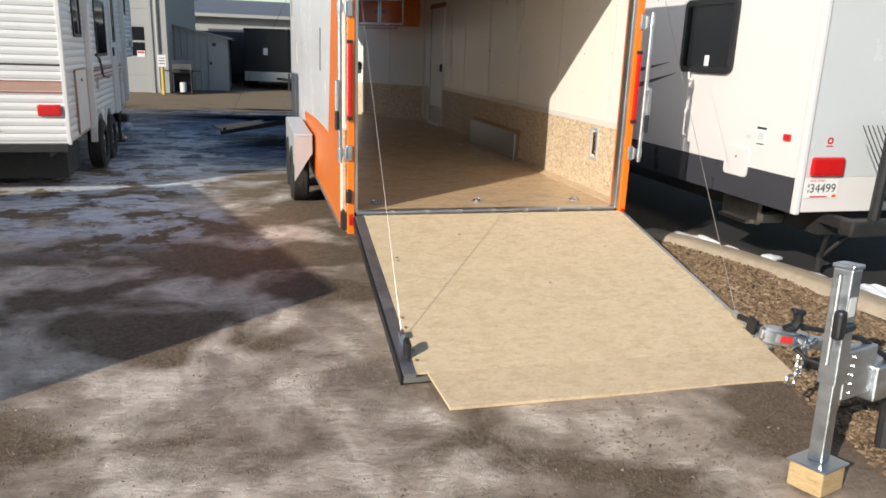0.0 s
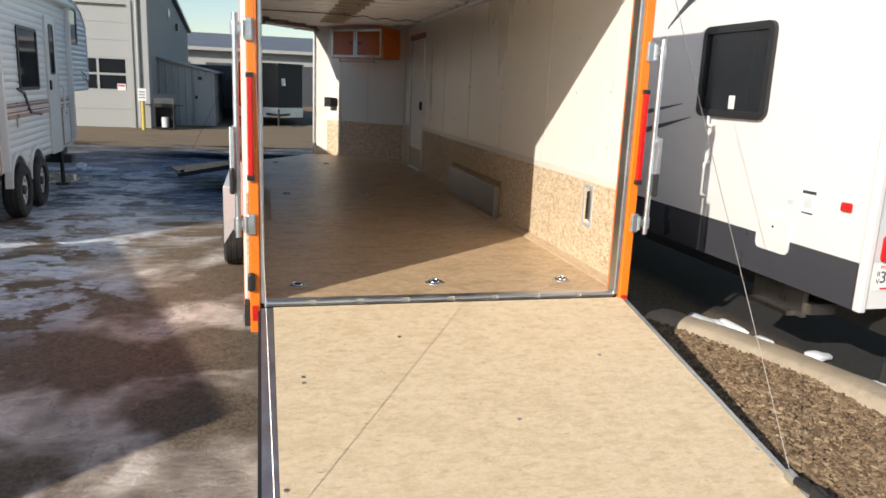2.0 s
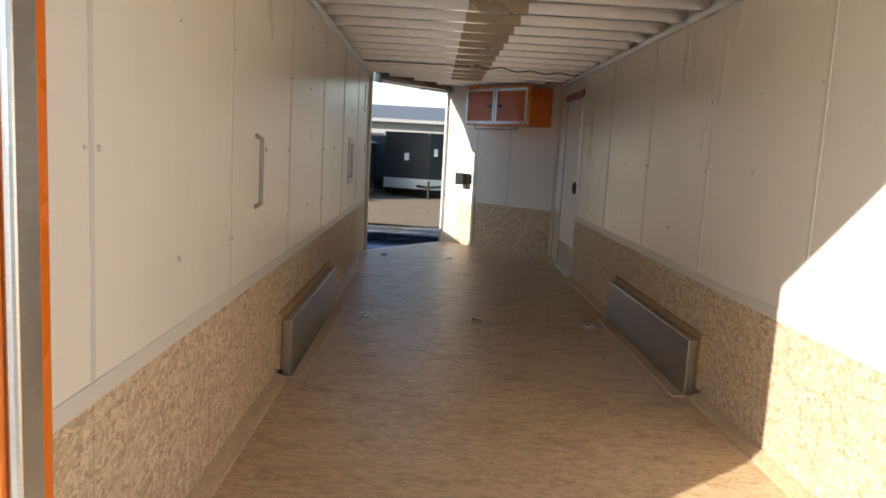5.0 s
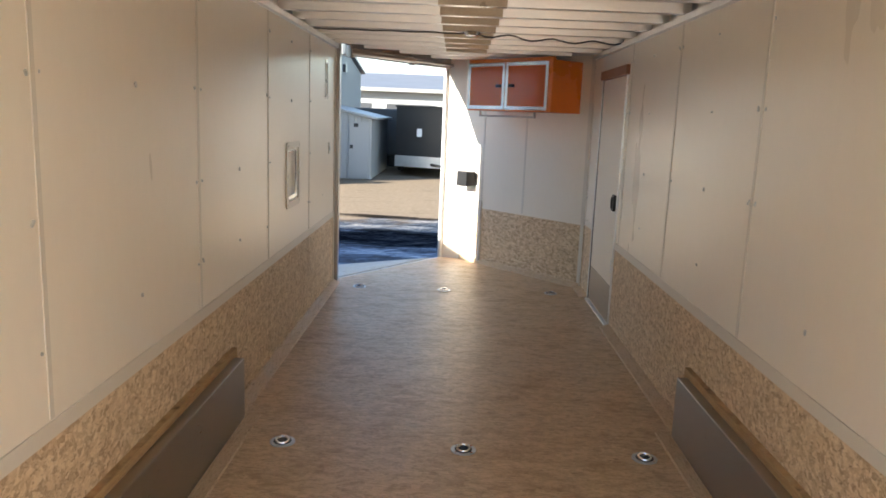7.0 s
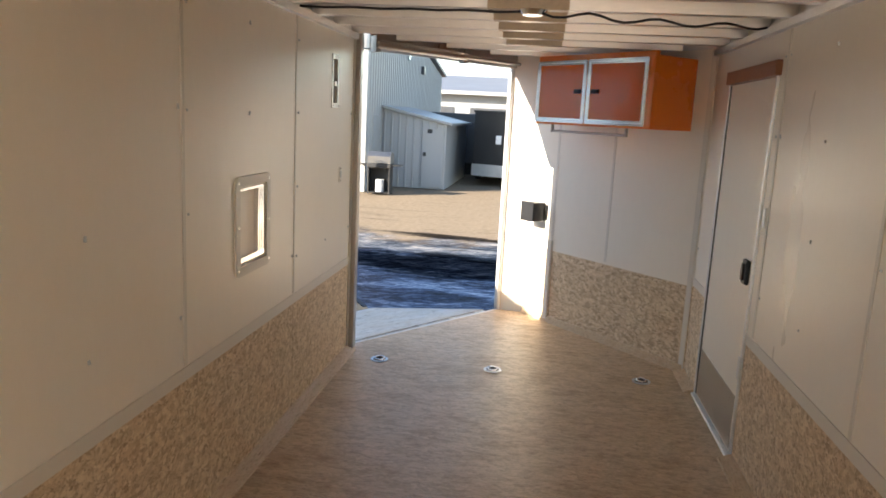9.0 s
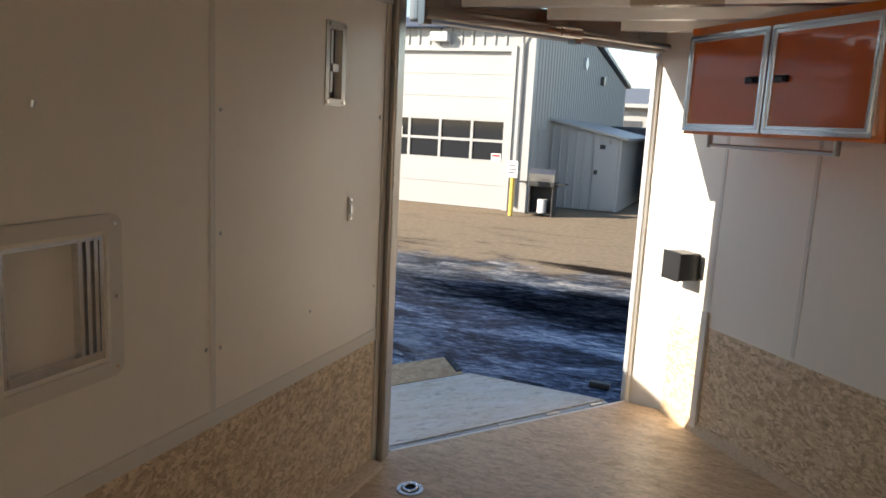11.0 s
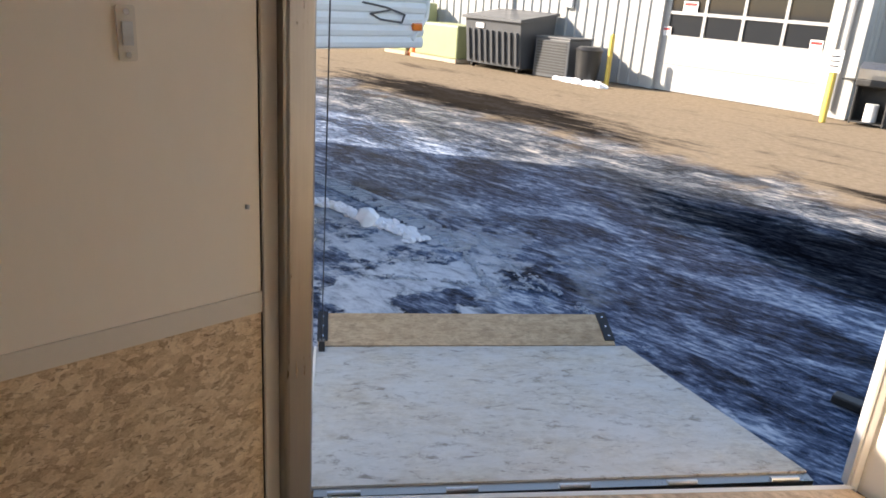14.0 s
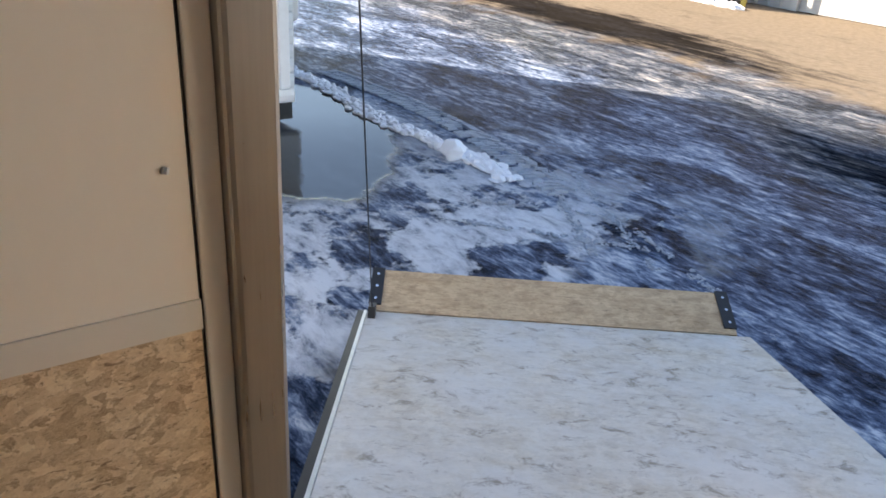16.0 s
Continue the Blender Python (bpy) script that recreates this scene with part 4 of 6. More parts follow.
def side_door():
    """Closed white side door in the right wall, set in an aluminium frame."""
    t = thing("door_1", (XR, 14.35, ZF), "closed white side door in an aluminium frame", "door", kind="structure")
    y0, y1, z0, z1 = 13.90, 14.86, ZF - 0.03, 2.55
    part("leaf", box(bmesh.new(), XR - 0.004, XR + 0.036, y0 + 0.024, y1 - 0.024, z0 + 0.05, z1 - 0.06), WHITE_PANEL, t)
    part("kick_plate", box(bmesh.new(), XR - 0.007, XR - 0.0042, y0 + 0.06, y1 - 0.06, z0 + 0.06, z0 + 0.36), STEEL_BOX, t)
    part("door_seal", box(bmesh.new(), XR - 0.008, XR - 0.0045, y1 - 0.046, y1 - 0.025, z0 + 0.05, z1 - 0.06), BLACK, t)
    for a, b_ in ((y0, y0 + 0.022), (y1 - 0.022, y1)):
        b = bmesh.new()
        rbox(b, XR - 0.014, XR + 0.05, a, b_, z0, z1, 0.006)
        part("jamb", b, ALU, t)
    b = bmesh.new()
    rbox(b, XR - 0.03, XR + 0.05, y0 - 0.02, y1 + 0.01, z1 - 0.055, z1 + 0.02, 0.006)
    part("head_flashing", b, BRONZE, t, "brown metal drip head")
    b = bmesh.new()
    rbox(b, XR - 0.030, XR + 0.03, y0 - 0.03, y1 + 0.0, z0, z0 + 0.042, 0.006)
    part("sill", b, ALU, t)
    lock = bmesh.new()
    rbox(lock, XR - 0.028, XR - 0.0045, y0 + 0.065, y0 + 0.145, 1.44, 1.57, 0.008)
    lk = part("latch", lock, BLACK, t, "black flush latch")
    b = bmesh.new()
    rbox(b, XR - 0.04, XR - 0.029, y0 + 0.09, y0 + 0.12, 1.46, 1.55, 0.004)
    part("latch_lever", b, DARK_METAL, lk)
    b = bmesh.new()
    rbox(b, XR - 0.02, XR - 0.0145, y0 + 0.004, y0 + 0.036, 0.95, 1.07, 0.004)
    part("strike", b, ALU, t)
    b = bmesh.new()
    rbox(b, XR - 0.012, XR - 0.004, y0 - 0.075, y0 - 0.045, 1.76, 1.86, 0.004)
    part("switch_plate", b, ALU, t)


def wall_cabinet():
    t = thing("wall_cabinet", V_FRAME @ Vector((1.06, 0.2, 2.2)), "orange wall cabinet with two chrome-framed doors", "cabinet")
    a0, a1, d, z0, z1 = 0.50, 1.625, 0.43, 2.205, 2.685
    b = bmesh.new()
    box(b, a0, a1, 0.004, d, z0, z1, V_FRAME)
    part("body", b, ORANGE, t)
    b = bmesh.new()
    box(b, a0 - 0.003, a1 + 0.003, d - 0.03, d + 0.002, z1 + 0.0, z1 + 0.025, V_FRAME)
    part("top_strip", b, ORANGE, t)
    for k, (u0, u1) in enumerate(((a0 + 0.015, a0 + 0.535), (a0 + 0.545, a1 - 0.035))):
        cx, cz, w, h = (u0 + u1) / 2, (z0 + z1) / 2, u1 - u0, z1 - z0 - 0.03
        m = V_FRAME @ Matrix.Translation((cx, d + 0.002, cz))
        b = bmesh.new()
        plate(b, w - 0.05, h - 0.05, 0.004, 0.012, m)
        door = part("door", b, CAB_PANEL, t, "glossy dark orange door panel")
        b = bmesh.new()
        hoop(b, w, h, 0.008, 0.034, 0.022, m, 1)
        part("door_frame", b, CHROME, door, "bright extruded metal door frame")
        b = bmesh.new()
        hoop(b, w - 0.030, h - 0.030, 0.004, 0.006, 0.027, m, 1)
        part("frame_bead", b, ALU, door)
        hx = w / 2 - 0.08 if k == 0 else -w / 2 + 0.08
        b = bmesh.new()
        rbox(b, hx - 0.035, hx + 0.035, 0.012, 0.03, -0.012, 0.018, 0.005, 2, m)
        rbox(b, hx - 0.022, hx + 0.022, 0.03, 0.038, -0.006, 0.012, 0.003, 1, m)
        part("latch", b, BLACK, door)
    r = thing("hanging_rod", V_FRAME @ Vector((1.0, 0.3, 2.14)), "thin steel hanging rod under the cabinet", "rod")
    b = bmesh.new()
    rod(b, V_FRAME @ Vector((a0 + 0.13, d - 0.06, 2.155)), V_FRAME @ Vector((a1 - 0.25, d - 0.06, 2.155)), 0.010, 10)
    part("bar", b, ALU_POST, r, smooth=True)
    for a in (a0 + 0.13, a1 - 0.25):
        b = bmesh.new()
        rod(b, V_FRAME @ Vector((a, d - 0.06, 2.145)), V_FRAME @ Vector((a, d - 0.06, z0)), 0.013, 10)
        part("hanger", b, ALU_POST, r)


def black_box():
    t = thing("battery_box", V_FRAME @ Vector((0.12, 0.08, 1.4)), "small black plastic box screwed to the white wall", "box")
    b = bmesh.new()
    rbox(b, 0.075, 0.225, 0.004, 0.145, 1.375, 1.535, 0.006, 2, V_FRAME)
    part("case", b, BLACK, t)
    b = bmesh.new()
    rbox(b, 0.2255, 0.258, 0.001, 0.006, 1.385, 1.52, 0.002, 1, V_FRAME)
    part("bracket", b, BLACK, t)
    b = bmesh.new()
    rbox(b, 0.070, 0.230, 0.1455, 0.152, 1.372, 1.541, 0.003, 1, V_FRAME)
    part("lid", b, BLACK, t)
    for z in (1.41, 1.49):
        b = bmesh.new()
        rod(b, V_FRAME @ Vector((0.245, 0.006, z)), V_FRAME @ Vector((0.245, 0.010, z)), 0.008, 8)
        part("screw", b, CHROME, t)


def wall_fittings():
    # framed vent window, low access frame and hatch in the left wall
    t = thing("vent_window", (XL, 13.34, 1.69), "small wall vent with rounded aluminium frame", "vent")
    m = Matrix.Translation((XL, 13.345, 1.685)) @ pose(0, 0, 0, 0, 0, -90)
    fr = part("frame", hoop(bmesh.new(), 0.41, 0.455, 0.035, 0.045, 0.010, m), WHITE_TRIM, t)
    for dx, dz in itertools_product((-0.18, 0.18), (-0.20, 0.0, 0.20)):
        b = bmesh.new()
        rod(b, m @ Vector((dx, 0.010, dz)), m @ Vector((dx, 0.013, dz)), 0.006, 8)
        part("screw", b, CHROME, fr)
    part("sash", hoop(bmesh.new(), 0.315, 0.36, 0.012, 0.02, 0.018, m @ Matrix.Translation((0, -0.018, 0))), CHROME, t)
    part("cover_plate", plate(bmesh.new(), 0.31, 0.36, 0.01, 0.006, m @ Matrix.Translation((0, -0.029, 0))), WHITE_PANEL, t)
    for dx in (-0.125, -0.10, -0.075):
        part("track", box(bmesh.new(), dx - 0.006, dx + 0.006, -0.022, 0.002, -0.165, 0.165, m), CHROME, t)
    part("sill_strip", box(bmesh.new(), -0.14, 0.14, -0.022, 0.004, -0.165, -0.145, m), CHROME, t)
    h = thing("recessed_latch", (XL, 14.662, 2.4), "recessed metal latch pan with dark slot in the wall", "latch")
    m = Matrix.Translation((XL, 14.662, 2.405)) @ pose(0, 0, 0, 0, 0, -90)
    part("pan_frame", hoop(bmesh.new(), 0.150, 0.33, 0.006, 0.028, 0.004, m, 1), ALU_POST, h)
    part("pan", plate(bmesh.new(), 0.10, 0.29, 0.004, 0.004, m @ Matrix.Translation((0, -0.034, 0)), 1), BLACK, h)
    part("slide_bolt", box(bmesh.new(), 0.004, 0.020, -0.030, -0.008, -0.11, 0.13, m), ALU_POST, h)
    part("slide_knob", box(bmesh.new(), -0.018, 0.026, -0.0078, 0.006, -0.03, 0.0, m), ALU_POST, h)
    for dx, dz in itertools_product((-0.062, 0.062), (-0.150, 0.150)):
        b = bmesh.new()
        rod(b, m @ Vector((dx, 0.006, dz)), m @ Vector((dx, 0.010, dz)), 0.007, 8)
        part("screw", b, CHROME, h)
    s = thing("door_catch", (XL, 14.81, 1.81), "small white catch plate screwed to the wall", "catch")
    m = Matrix.Translation((XL, 14.81, 1.81)) @ pose(0, 0, 0, 0, 0, -90)
    part("plate", plate(bmesh.new(), 0.036, 0.105, 0.006, 0.006, m, 2), WHITE_TRIM, s)
    part("slot", box(bmesh.new(), -0.010, 0.010, 0.0062, 0.012, -0.022, 0.022, m), GALV, s)
    for dz in (-0.04, 0.04):
        b = bmesh.new()
        rod(b, m @ Vector((0, 0.006, dz)), m @ Vector((0, 0.010, dz)), 0.006, 8)
        part("screw", b, CHROME, s)
    g = thing("grab_handle", (XL, 9.36, 1.68), "slim brown grab bar on the white wall", "handle")
    b = bmesh.new()
    tube(b, [(XL, 9.36, 1.52), (XL + 0.03, 9.36, 1.54), (XL + 0.03, 9.36, 1.84), (XL, 9.36, 1.86)], 0.010)
    part("bar", b, STEEL_BOX, g)
    # tie-down pan in the right kick board by the rear opening
    q = thing("wall_latch_pan", (XR, 7.95, 0.97), "recessed zinc latch pan in the strand-board kick", "latch")
    m = Matrix.Translation((XR, 7.95, 0.972)) @ pose(0, 0, 0, 0, 0, 90)
    part("pan_frame", hoop(bmesh.new(), 0.165, 0.31, 0.008, 0.022, 0.008, m, 2), FENDER, q)
    part("pan", plate(bmesh.new(), 0.122, 0.27, 0.004, 0.004, m @ Matrix.Translation((0, -0.028, 0)), 1), FENDER, q)
    part("bolt", box(bmesh.new(), -0.014, 0.02, -0.023, 0.006, -0.10, 0.11, m), CHROME, q)
    part("lever", box(bmesh.new(), -0.045, -0.025, -0.023, 0.004, -0.06, 0.06, m), GALV, q)


def itertools_product(a, b):
    return [(x, y) for x in a for y in b]


def trailer_outside():
    """Outer left face: orange skirt and slash, fender, wheels."""
    wall = bpy.data.objects["wall_left"]
    x = XL - TH
    b = prism(bmesh.new(), [(YR + 0.125, 0.345), (11.6, 0.345), (11.6, 0.95), (9.6, 1.02), (8.35, 1.02), (7.85, 2.85), (YR + 0.125, 2.85)], x - 0.004, x - 0.0005, "x")
    part("orange_band", b, ORANGE_SIDE, wall, "orange painted skirt and slanted band")
    part("lower_rail", box(bmesh.new(), x - 0.012, x - 0.0045, YR + 0.125, 15.1, 0.345, 0.385), ALU, wall)
    part("strap_hinge", box(bmesh.new(), x - 0.012, x - 0.0045, 9.1, 9.16, 1.55, 1.95), ALU, wall)
    f = thing("running_gear", (0.46, 10.9, 0.0), "bare aluminium fender over two dusty trailer wheels", "wheels")
    b = bmesh.new()
    rbox(b, 0.36, 0.565, 9.86, 12.0, 0.80, 0.83, 0.008)
    rbox(b, 0.36, 0.385, 9.86, 12.0, 0.46, 0.81, 0.006)
    part("fender", b, FENDER, f)
    part("fender_end", prism(bmesh.new(), [(0.36, 0.80), (0.56, 0.80), (0.56, 0.62), (0.36, 0.30)], 9.85, 9.862, "y"), FENDER, f)
    for y in (10.38, 11.35):
        wheel((0.44, y, 0.32), 0.33, 0.2, f)


def wheel(c, R, w, parent, hub=None, label=""):
    b = bmesh.new()
    prof = [(0.60 * R, -w / 2), (0.9 * R, -w / 2), (R, -w * 0.36), (R, -w * 0.16), (R * 0.985, -w * 0.14), (R, -w * 0.12), (R, w * 0.12), (R * 0.985, w * 0.14), (R, w * 0.16), (R, w * 0.36), (0.9 * R, w / 2), (0.60 * R, w / 2)]
    n, k = 36, 12
    vs = [[b.verts.new((c[0] + o, c[1] + r * math.cos(2 * math.pi * i / n), c[2] + r * math.sin(2 * math.pi * i / n))) for r, o in prof] for i in range(n)]
    for i in range(n):
        for j in range(k):
            b.faces.new((vs[i][j], vs[(i + 1) % n][j], vs[(i + 1) % n][(j + 1) % k], vs[i][(j + 1) % k]))
    bmesh.ops.recalc_face_normals(b, faces=b.faces[:])
    t = part("wheel", b, RUBBER, parent, label, True)
    b = bmesh.new()
    rod(b, (c[0] - w * 0.30, c[1], c[2]), (c[0] + w * 0.30, c[1], c[2]), 0.60 * R, 32)
    part("rim", b, hub or RV_WHITE, t, smooth=True)
    for q in range(8):
        a = 2 * math.pi * q / 8
        for e in (-1, 1):
            y, z = c[1] + 0.42 * R * math.cos(a), c[2] + 0.42 * R * math.sin(a)
            part("rim_hole", rod(bmesh.new(), (c[0] + e * w * 0.30, y, z), (c[0] + e * (w * 0.30 + 0.003), y, z), 0.075 * R, 10), BLACK, t)
    b = bmesh.new()
    rod(b, (c[0] - w * 0.42, c[1], c[2]), (c[0] + w * 0.42, c[1], c[2]), 0.17 * R, 14)
    part("hub", b, DARK_METAL, t)
    return t


trailer_floor()
for dx, dy in ((0.92, 7.58), (1.82, 7.58), (2.73, 7.58), (0.98, 11.575), (1.875, 11.575), (2.765, 11.57), (0.915, 14.95), (1.717, 14.95), (2.73, 15.0)):
    d_ring(dx, dy)
side_wall("wall_left", XL, 1, 15.092, [7.70, 8.95, 10.19, 11.46, 12.68, 13.93], "white panelled wall over a strand-board kick", [(13.195, 13.495, 1.515, 1.855), (14.617, 14.707, 2.27, 2.54)])
side_wall("wall_right", XR, -1, YV, [7.70, 8.93, 10.15, 11.36, 12.60, 13.80], "white panelled wall over a strand-board kick", [(7.895, 8.005, 0.845, 1.10), (13.90, 14.86, ZF - 0.03, 2.55)])
nose_walls()
ceiling()
brown_roof_strip()
roof_cable()
rear_frame()
rear_ramp()
nose_door()
wheel_box(1)
wheel_box(-1)
side_door()
wall_cabinet()
black_box()
wall_fittings()
trailer_outside()


# ---- campers and yard ----
def old_camper():
    """White fifth-wheel camper with ridged metal siding, raised nose over its front."""
    t = thing("camper_trailer", (-3.4, 13.5, 0.3), "old white ridged-siding camper trailer with maroon stripes", "camper")
    x1, x0, y0, y1 = -2.12, -4.55, 10.82, 16.6
    body = prism(bmesh.new(), [(y0, 0.60), (y1, 0.60), (y1, 1.50), (18.25, 1.53), (18.40, 1.70), (18.43, 2.2), (18.36, 2.6), (18.0, 2.84), (17.4, 2.96), (16.0, 3.05), (y0 + 0.1, 3.0), (y0, 2.9)], x0 + 0.02, x1 - 0.012, "x")
    part("body", body, RV_WHITE, t)
    # ridged siding, side and rear
    rows = bmesh.new()
    z = 0.60
    while z < 2.95:
        yb = y1 if z < 1.44 else 18.38 if z < 1.7 else 18.41 if z < 2.55 else 18.25 if z < 2.65 else 18.0 if z < 2.75 else 17.6 if z < 2.86 else 16.6
        prism(rows, [(x1 - 0.013, z), (x1 - 0.001, z + 0.012), (x1 + 0.004, z + 0.045), (x1 - 0.004, z + 0.072), (x1 - 0.013, z + 0.085)], y0 + 0.03, yb - 0.01, "y")
        z += 0.0867
    part("side_siding", rows, RV_WHITE, t, "horizontally ridged white siding")
    rows = bmesh.new()
    z = 0.62
    while z < 2.86:
        prism(rows, [(y0 + 0.0, z), (y0 - 0.010, z + 0.014), (y0 - 0.015, z + 0.05), (y0 - 0.006, z + 0.078), (y0 + 0.0, z + 0.085)], x0 + 0.03, x1 - 0.03, "x")
        z += 0.0867
    part("rear_siding", rows, RV_WHITE, t, "horizontally ridged white siding")
    for yy in (y0 + 0.0,):
        b = bmesh.new()
        rbox(b, x1 - 0.035, x1 + 0.012, yy - 0.022, yy + 0.03, 0.58, 2.98, 0.008)
        part("corner_trim", b, RV_WHITE, t)
    for yy in (12.40, 16.50):
        b = bmesh.new()
        rbox(b, x1, x1 + 0.075, yy - 0.035, yy + 0.035, 0.62 if yy < 13 else 0.70, 2.80, 0.01)
        part("awning_arm", b, RV_WHITE, t)
    b = bmesh.new()
    rod(b, (x1 + 0.06, 12.32, 2.86), (x1 + 0.06, 16.60, 2.84), 0.055, 12)
    part("awning_roll", b, RV_WHITE, t, "rolled white awning", True)
    # roof edge
    b = bmesh.new()
    tube(b, [(x1 - 0.005, y0, 2.98), (x1 - 0.005, 16.0, 3.05), (x1 - 0.005, 17.4, 2.96), (x1 - 0.005, 18.0, 2.84), (x1 - 0.005, 18.36, 2.6), (x1 - 0.005, 18.43, 2.2), (x1 - 0.005, 18.40, 1.70), (x1 - 0.005, 18.25, 1.53)], 0.018, 8)
    part("roof_edge", b, RV_WHITE, t)
    b = bmesh.new()
    rod(b, (-2.6, 14.5, 3.0), (-2.6, 14.5, 3.13), 0.05, 12)
    rod(b, (-2.6, 14.5, 3.13), (-2.6, 14.5, 3.17), 0.075, 12)
    part("roof_vent", b, GALV, t)
    b = bmesh.new()
    rod(b, (-2.5, 15.6, 2.95), (-2.45, 15.65, 3.75), 0.012, 8)
    part("antenna", b, DARK_METAL, t)
    part("roof_pod", rbox(bmesh.new(), -3.6, -2.7, 12.6, 13.5, 2.98, 3.16, 0.05), RV_WHITE, t)
    # stripes
    for z0_, z1_, m in ((1.20, 1.25, STRIPE_TAN), (1.265, 1.285, STRIPE_RED), (1.33, 1.36, STRIPE_RED), (1.375, 1.385, RV_GREY)):
        part("stripe", box(bmesh.new(), x1 + 0.001, x1 + 0.006, 12.48 + (1.38 - z1_) * 2, 16.44, z0_, z1_), m, t)
    for z0_, z1_, m in ((1.19, 1.285, STRIPE_TAN), (1.288, 1.30, STRIPE_RED), (1.465, 1.485, INK), (1.165, 1.18, STRIPE_RED)):
        part("stripe", box(bmesh.new(), x0 + 0.03, x1 - 0.036, y0 - 0.018, y0 - 0.012, z0_, z1_), m, t)
    b = bmesh.new()
    tube(b, [(x1 + 0.006, 13.25, 1.56), (x1 + 0.006, 13.55, 1.50), (x1 + 0.006, 13.8, 1.25), (x1 + 0.006, 14.4, 1.20)], 0.02, 6)
    part("swoosh", b, RV_GREY, t, "dark curled decal")
    # windows and door
    def window(y, z, w, h, name="window"):
        m = Matrix.Translation((x1 + 0.002, y, z)) @ pose(0, 0, 0, 0, 0, -90)
        wn_ = part(name, hoop(bmesh.new(), w, h, 0.06, 0.04, 0.018, m), BLACK, t, "dark tinted window in a black frame")
        part("pane", plate(bmesh.new(), w - 0.07, h - 0.07, 0.03, 0.006, m), GLASS, wn_)
    window(13.88, 1.935, 1.04, 0.80)
    window(17.10, 2.55, 0.66, 0.60)
    window(11.85, 2.15, 0.55, 0.72)
    m = Matrix.Translation((x1 + 0.002, 15.25, 1.58)) @ pose(0, 0, 0, 0, 0, -90)
    door = part("door", plate(bmesh.new(), 0.66, 1.92, 0.03, 0.02, m), RV_WHITE, t, "narrow white entry door")
    part("door_frame", hoop(bmesh.new(), 0.72, 1.98, 0.04, 0.03, 0.028, m), RV_WHITE, t)
    m2 = Matrix.Translation((x1 + 0.022, 15.25, 2.10)) @ pose(0, 0, 0, 0, 0, -90)
    part("door_window_frame", hoop(bmesh.new(), 0.28, 0.72, 0.05, 0.025, 0.012, m2), BLACK, door)
    part("door_window", plate(bmesh.new(), 0.24, 0.68, 0.03, 0.005, m2), GLASS, door)
    b = bmesh.new()
    rbox(b, x1 + 0.02, x1 + 0.05, 14.98, 15.03, 1.52, 1.66, 0.008)
    part("handle", b, BLACK, door)
    b = bmesh.new()
    tube(b, [(x1, 15.75, 1.05), (x1 + 0.06, 15.75, 1.08), (x1 + 0.06, 15.75, 1.55), (x1, 15.75, 1.58)], 0.012)
    part("grab_rail", b, RV_WHITE, t)
    for y, z, w, h in ((11.8, 1.02, 0.85, 0.78), (13.15, 1.16, 0.10, 0.14), (16.05, 0.95, 0.6, 0.6)):
        m = Matrix.Translation((x1 + 0.002, y, z)) @ pose(0, 0, 0, 0, 0, -90)
        hatch = part("hatch", plate(bmesh.new(), w, h, 0.02, 0.014, m), RV_WHITE, t, "flat white storage hatch")
        part("hatch_frame", hoop(bmesh.new(), w, h, 0.02, 0.018, 0.022, m), STRIPE_TAN if w > 0.5 else RV_WHITE, hatch)
        b = bmesh.new()
        rbox(b, x1 + 0.016, x1 + 0.026, y - 0.025, y + 0.025, z + h * 0.3, z + h * 0.3 + 0.04, 0.004)
        part("hatch_lock", b, BLACK, hatch)
    # rear lamp, bumper, running gear
    b = bmesh.new()
    rbox(b, -2.43, -2.18, y0 - 0.055, y0 - 0.012, 0.91, 1.04, 0.02)
    part("tail_light", b, RED_LENS, t, "red tail light")
    b = bmesh.new()
    tube(b, [(-3.1, y0 - 0.015, 0.82), (-2.95, y0 - 0.04, 0.86), (-2.86, y0 - 0.04, 0.76)], 0.01)
    part("rear_cable", b, DARK_METAL, t)
    b = bmesh.new()
    rbox(b, x0 + 0.05, x1 - 0.02, y0 - 0.06, y0 + 0.06, 0.50, 0.60, 0.01)
    part("bumper", b, DARK_METAL, t)
    part("chassis", box(bmesh.new(), x0 + 0.3, x1 - 0.25, y0 + 0.1, 16.7, 0.42, 0.60), DARK_METAL, t)
    b = bmesh.new()
    rbox(b, -3.8, -2.40, 15.6, 16.55, 0.44, 0.60, 0.03)
    rbox(b, -2.75, -2.2, 16.1, 16.5, 0.46, 0.598, 0.03)
    rbox(b, -2.95, -2.06, 16.02, 16.32, 0.34, 0.475, 0.025)
    part("front_frame", b, DARK_METAL, t)
    b = bmesh.new()
    rod(b, (-2.2, 15.98, 0.02), (-2.2, 15.98, 0.5), 0.03, 10)
    rbox(b, -2.3, -2.1, 15.88, 16.08, 0.0, 0.03, 0.005)
    part("jack_leg", b, DARK_METAL, t)
    for y in (13.0, 13.93):
        b = bmesh.new()
        n = 12
        pts = [(y + 0.42 * math.cos(math.pi * i / n), 0.40 + 0.42 * math.sin(math.pi * i / n)) for i in range(n + 1)] + [(y + 0.36 * math.cos(math.pi * (n - i) / n), 0.40 + 0.36 * math.sin(math.pi * (n - i) / n)) for i in range(n + 1)]
        prism(b, pts, x1 - 0.05, x1 + 0.03, "x")
        part("wheel_arch", b, RV_WHITE, t)
        part("wheel_well", prism(bmesh.new(), [(y + 0.36 * math.cos(math.pi * i / n), 0.40 + 0.36 * math.sin(math.pi * i / n)) for i in range(n + 1)], x1 + 0.005, x1 + 0.007, "x"), BLACK, t)
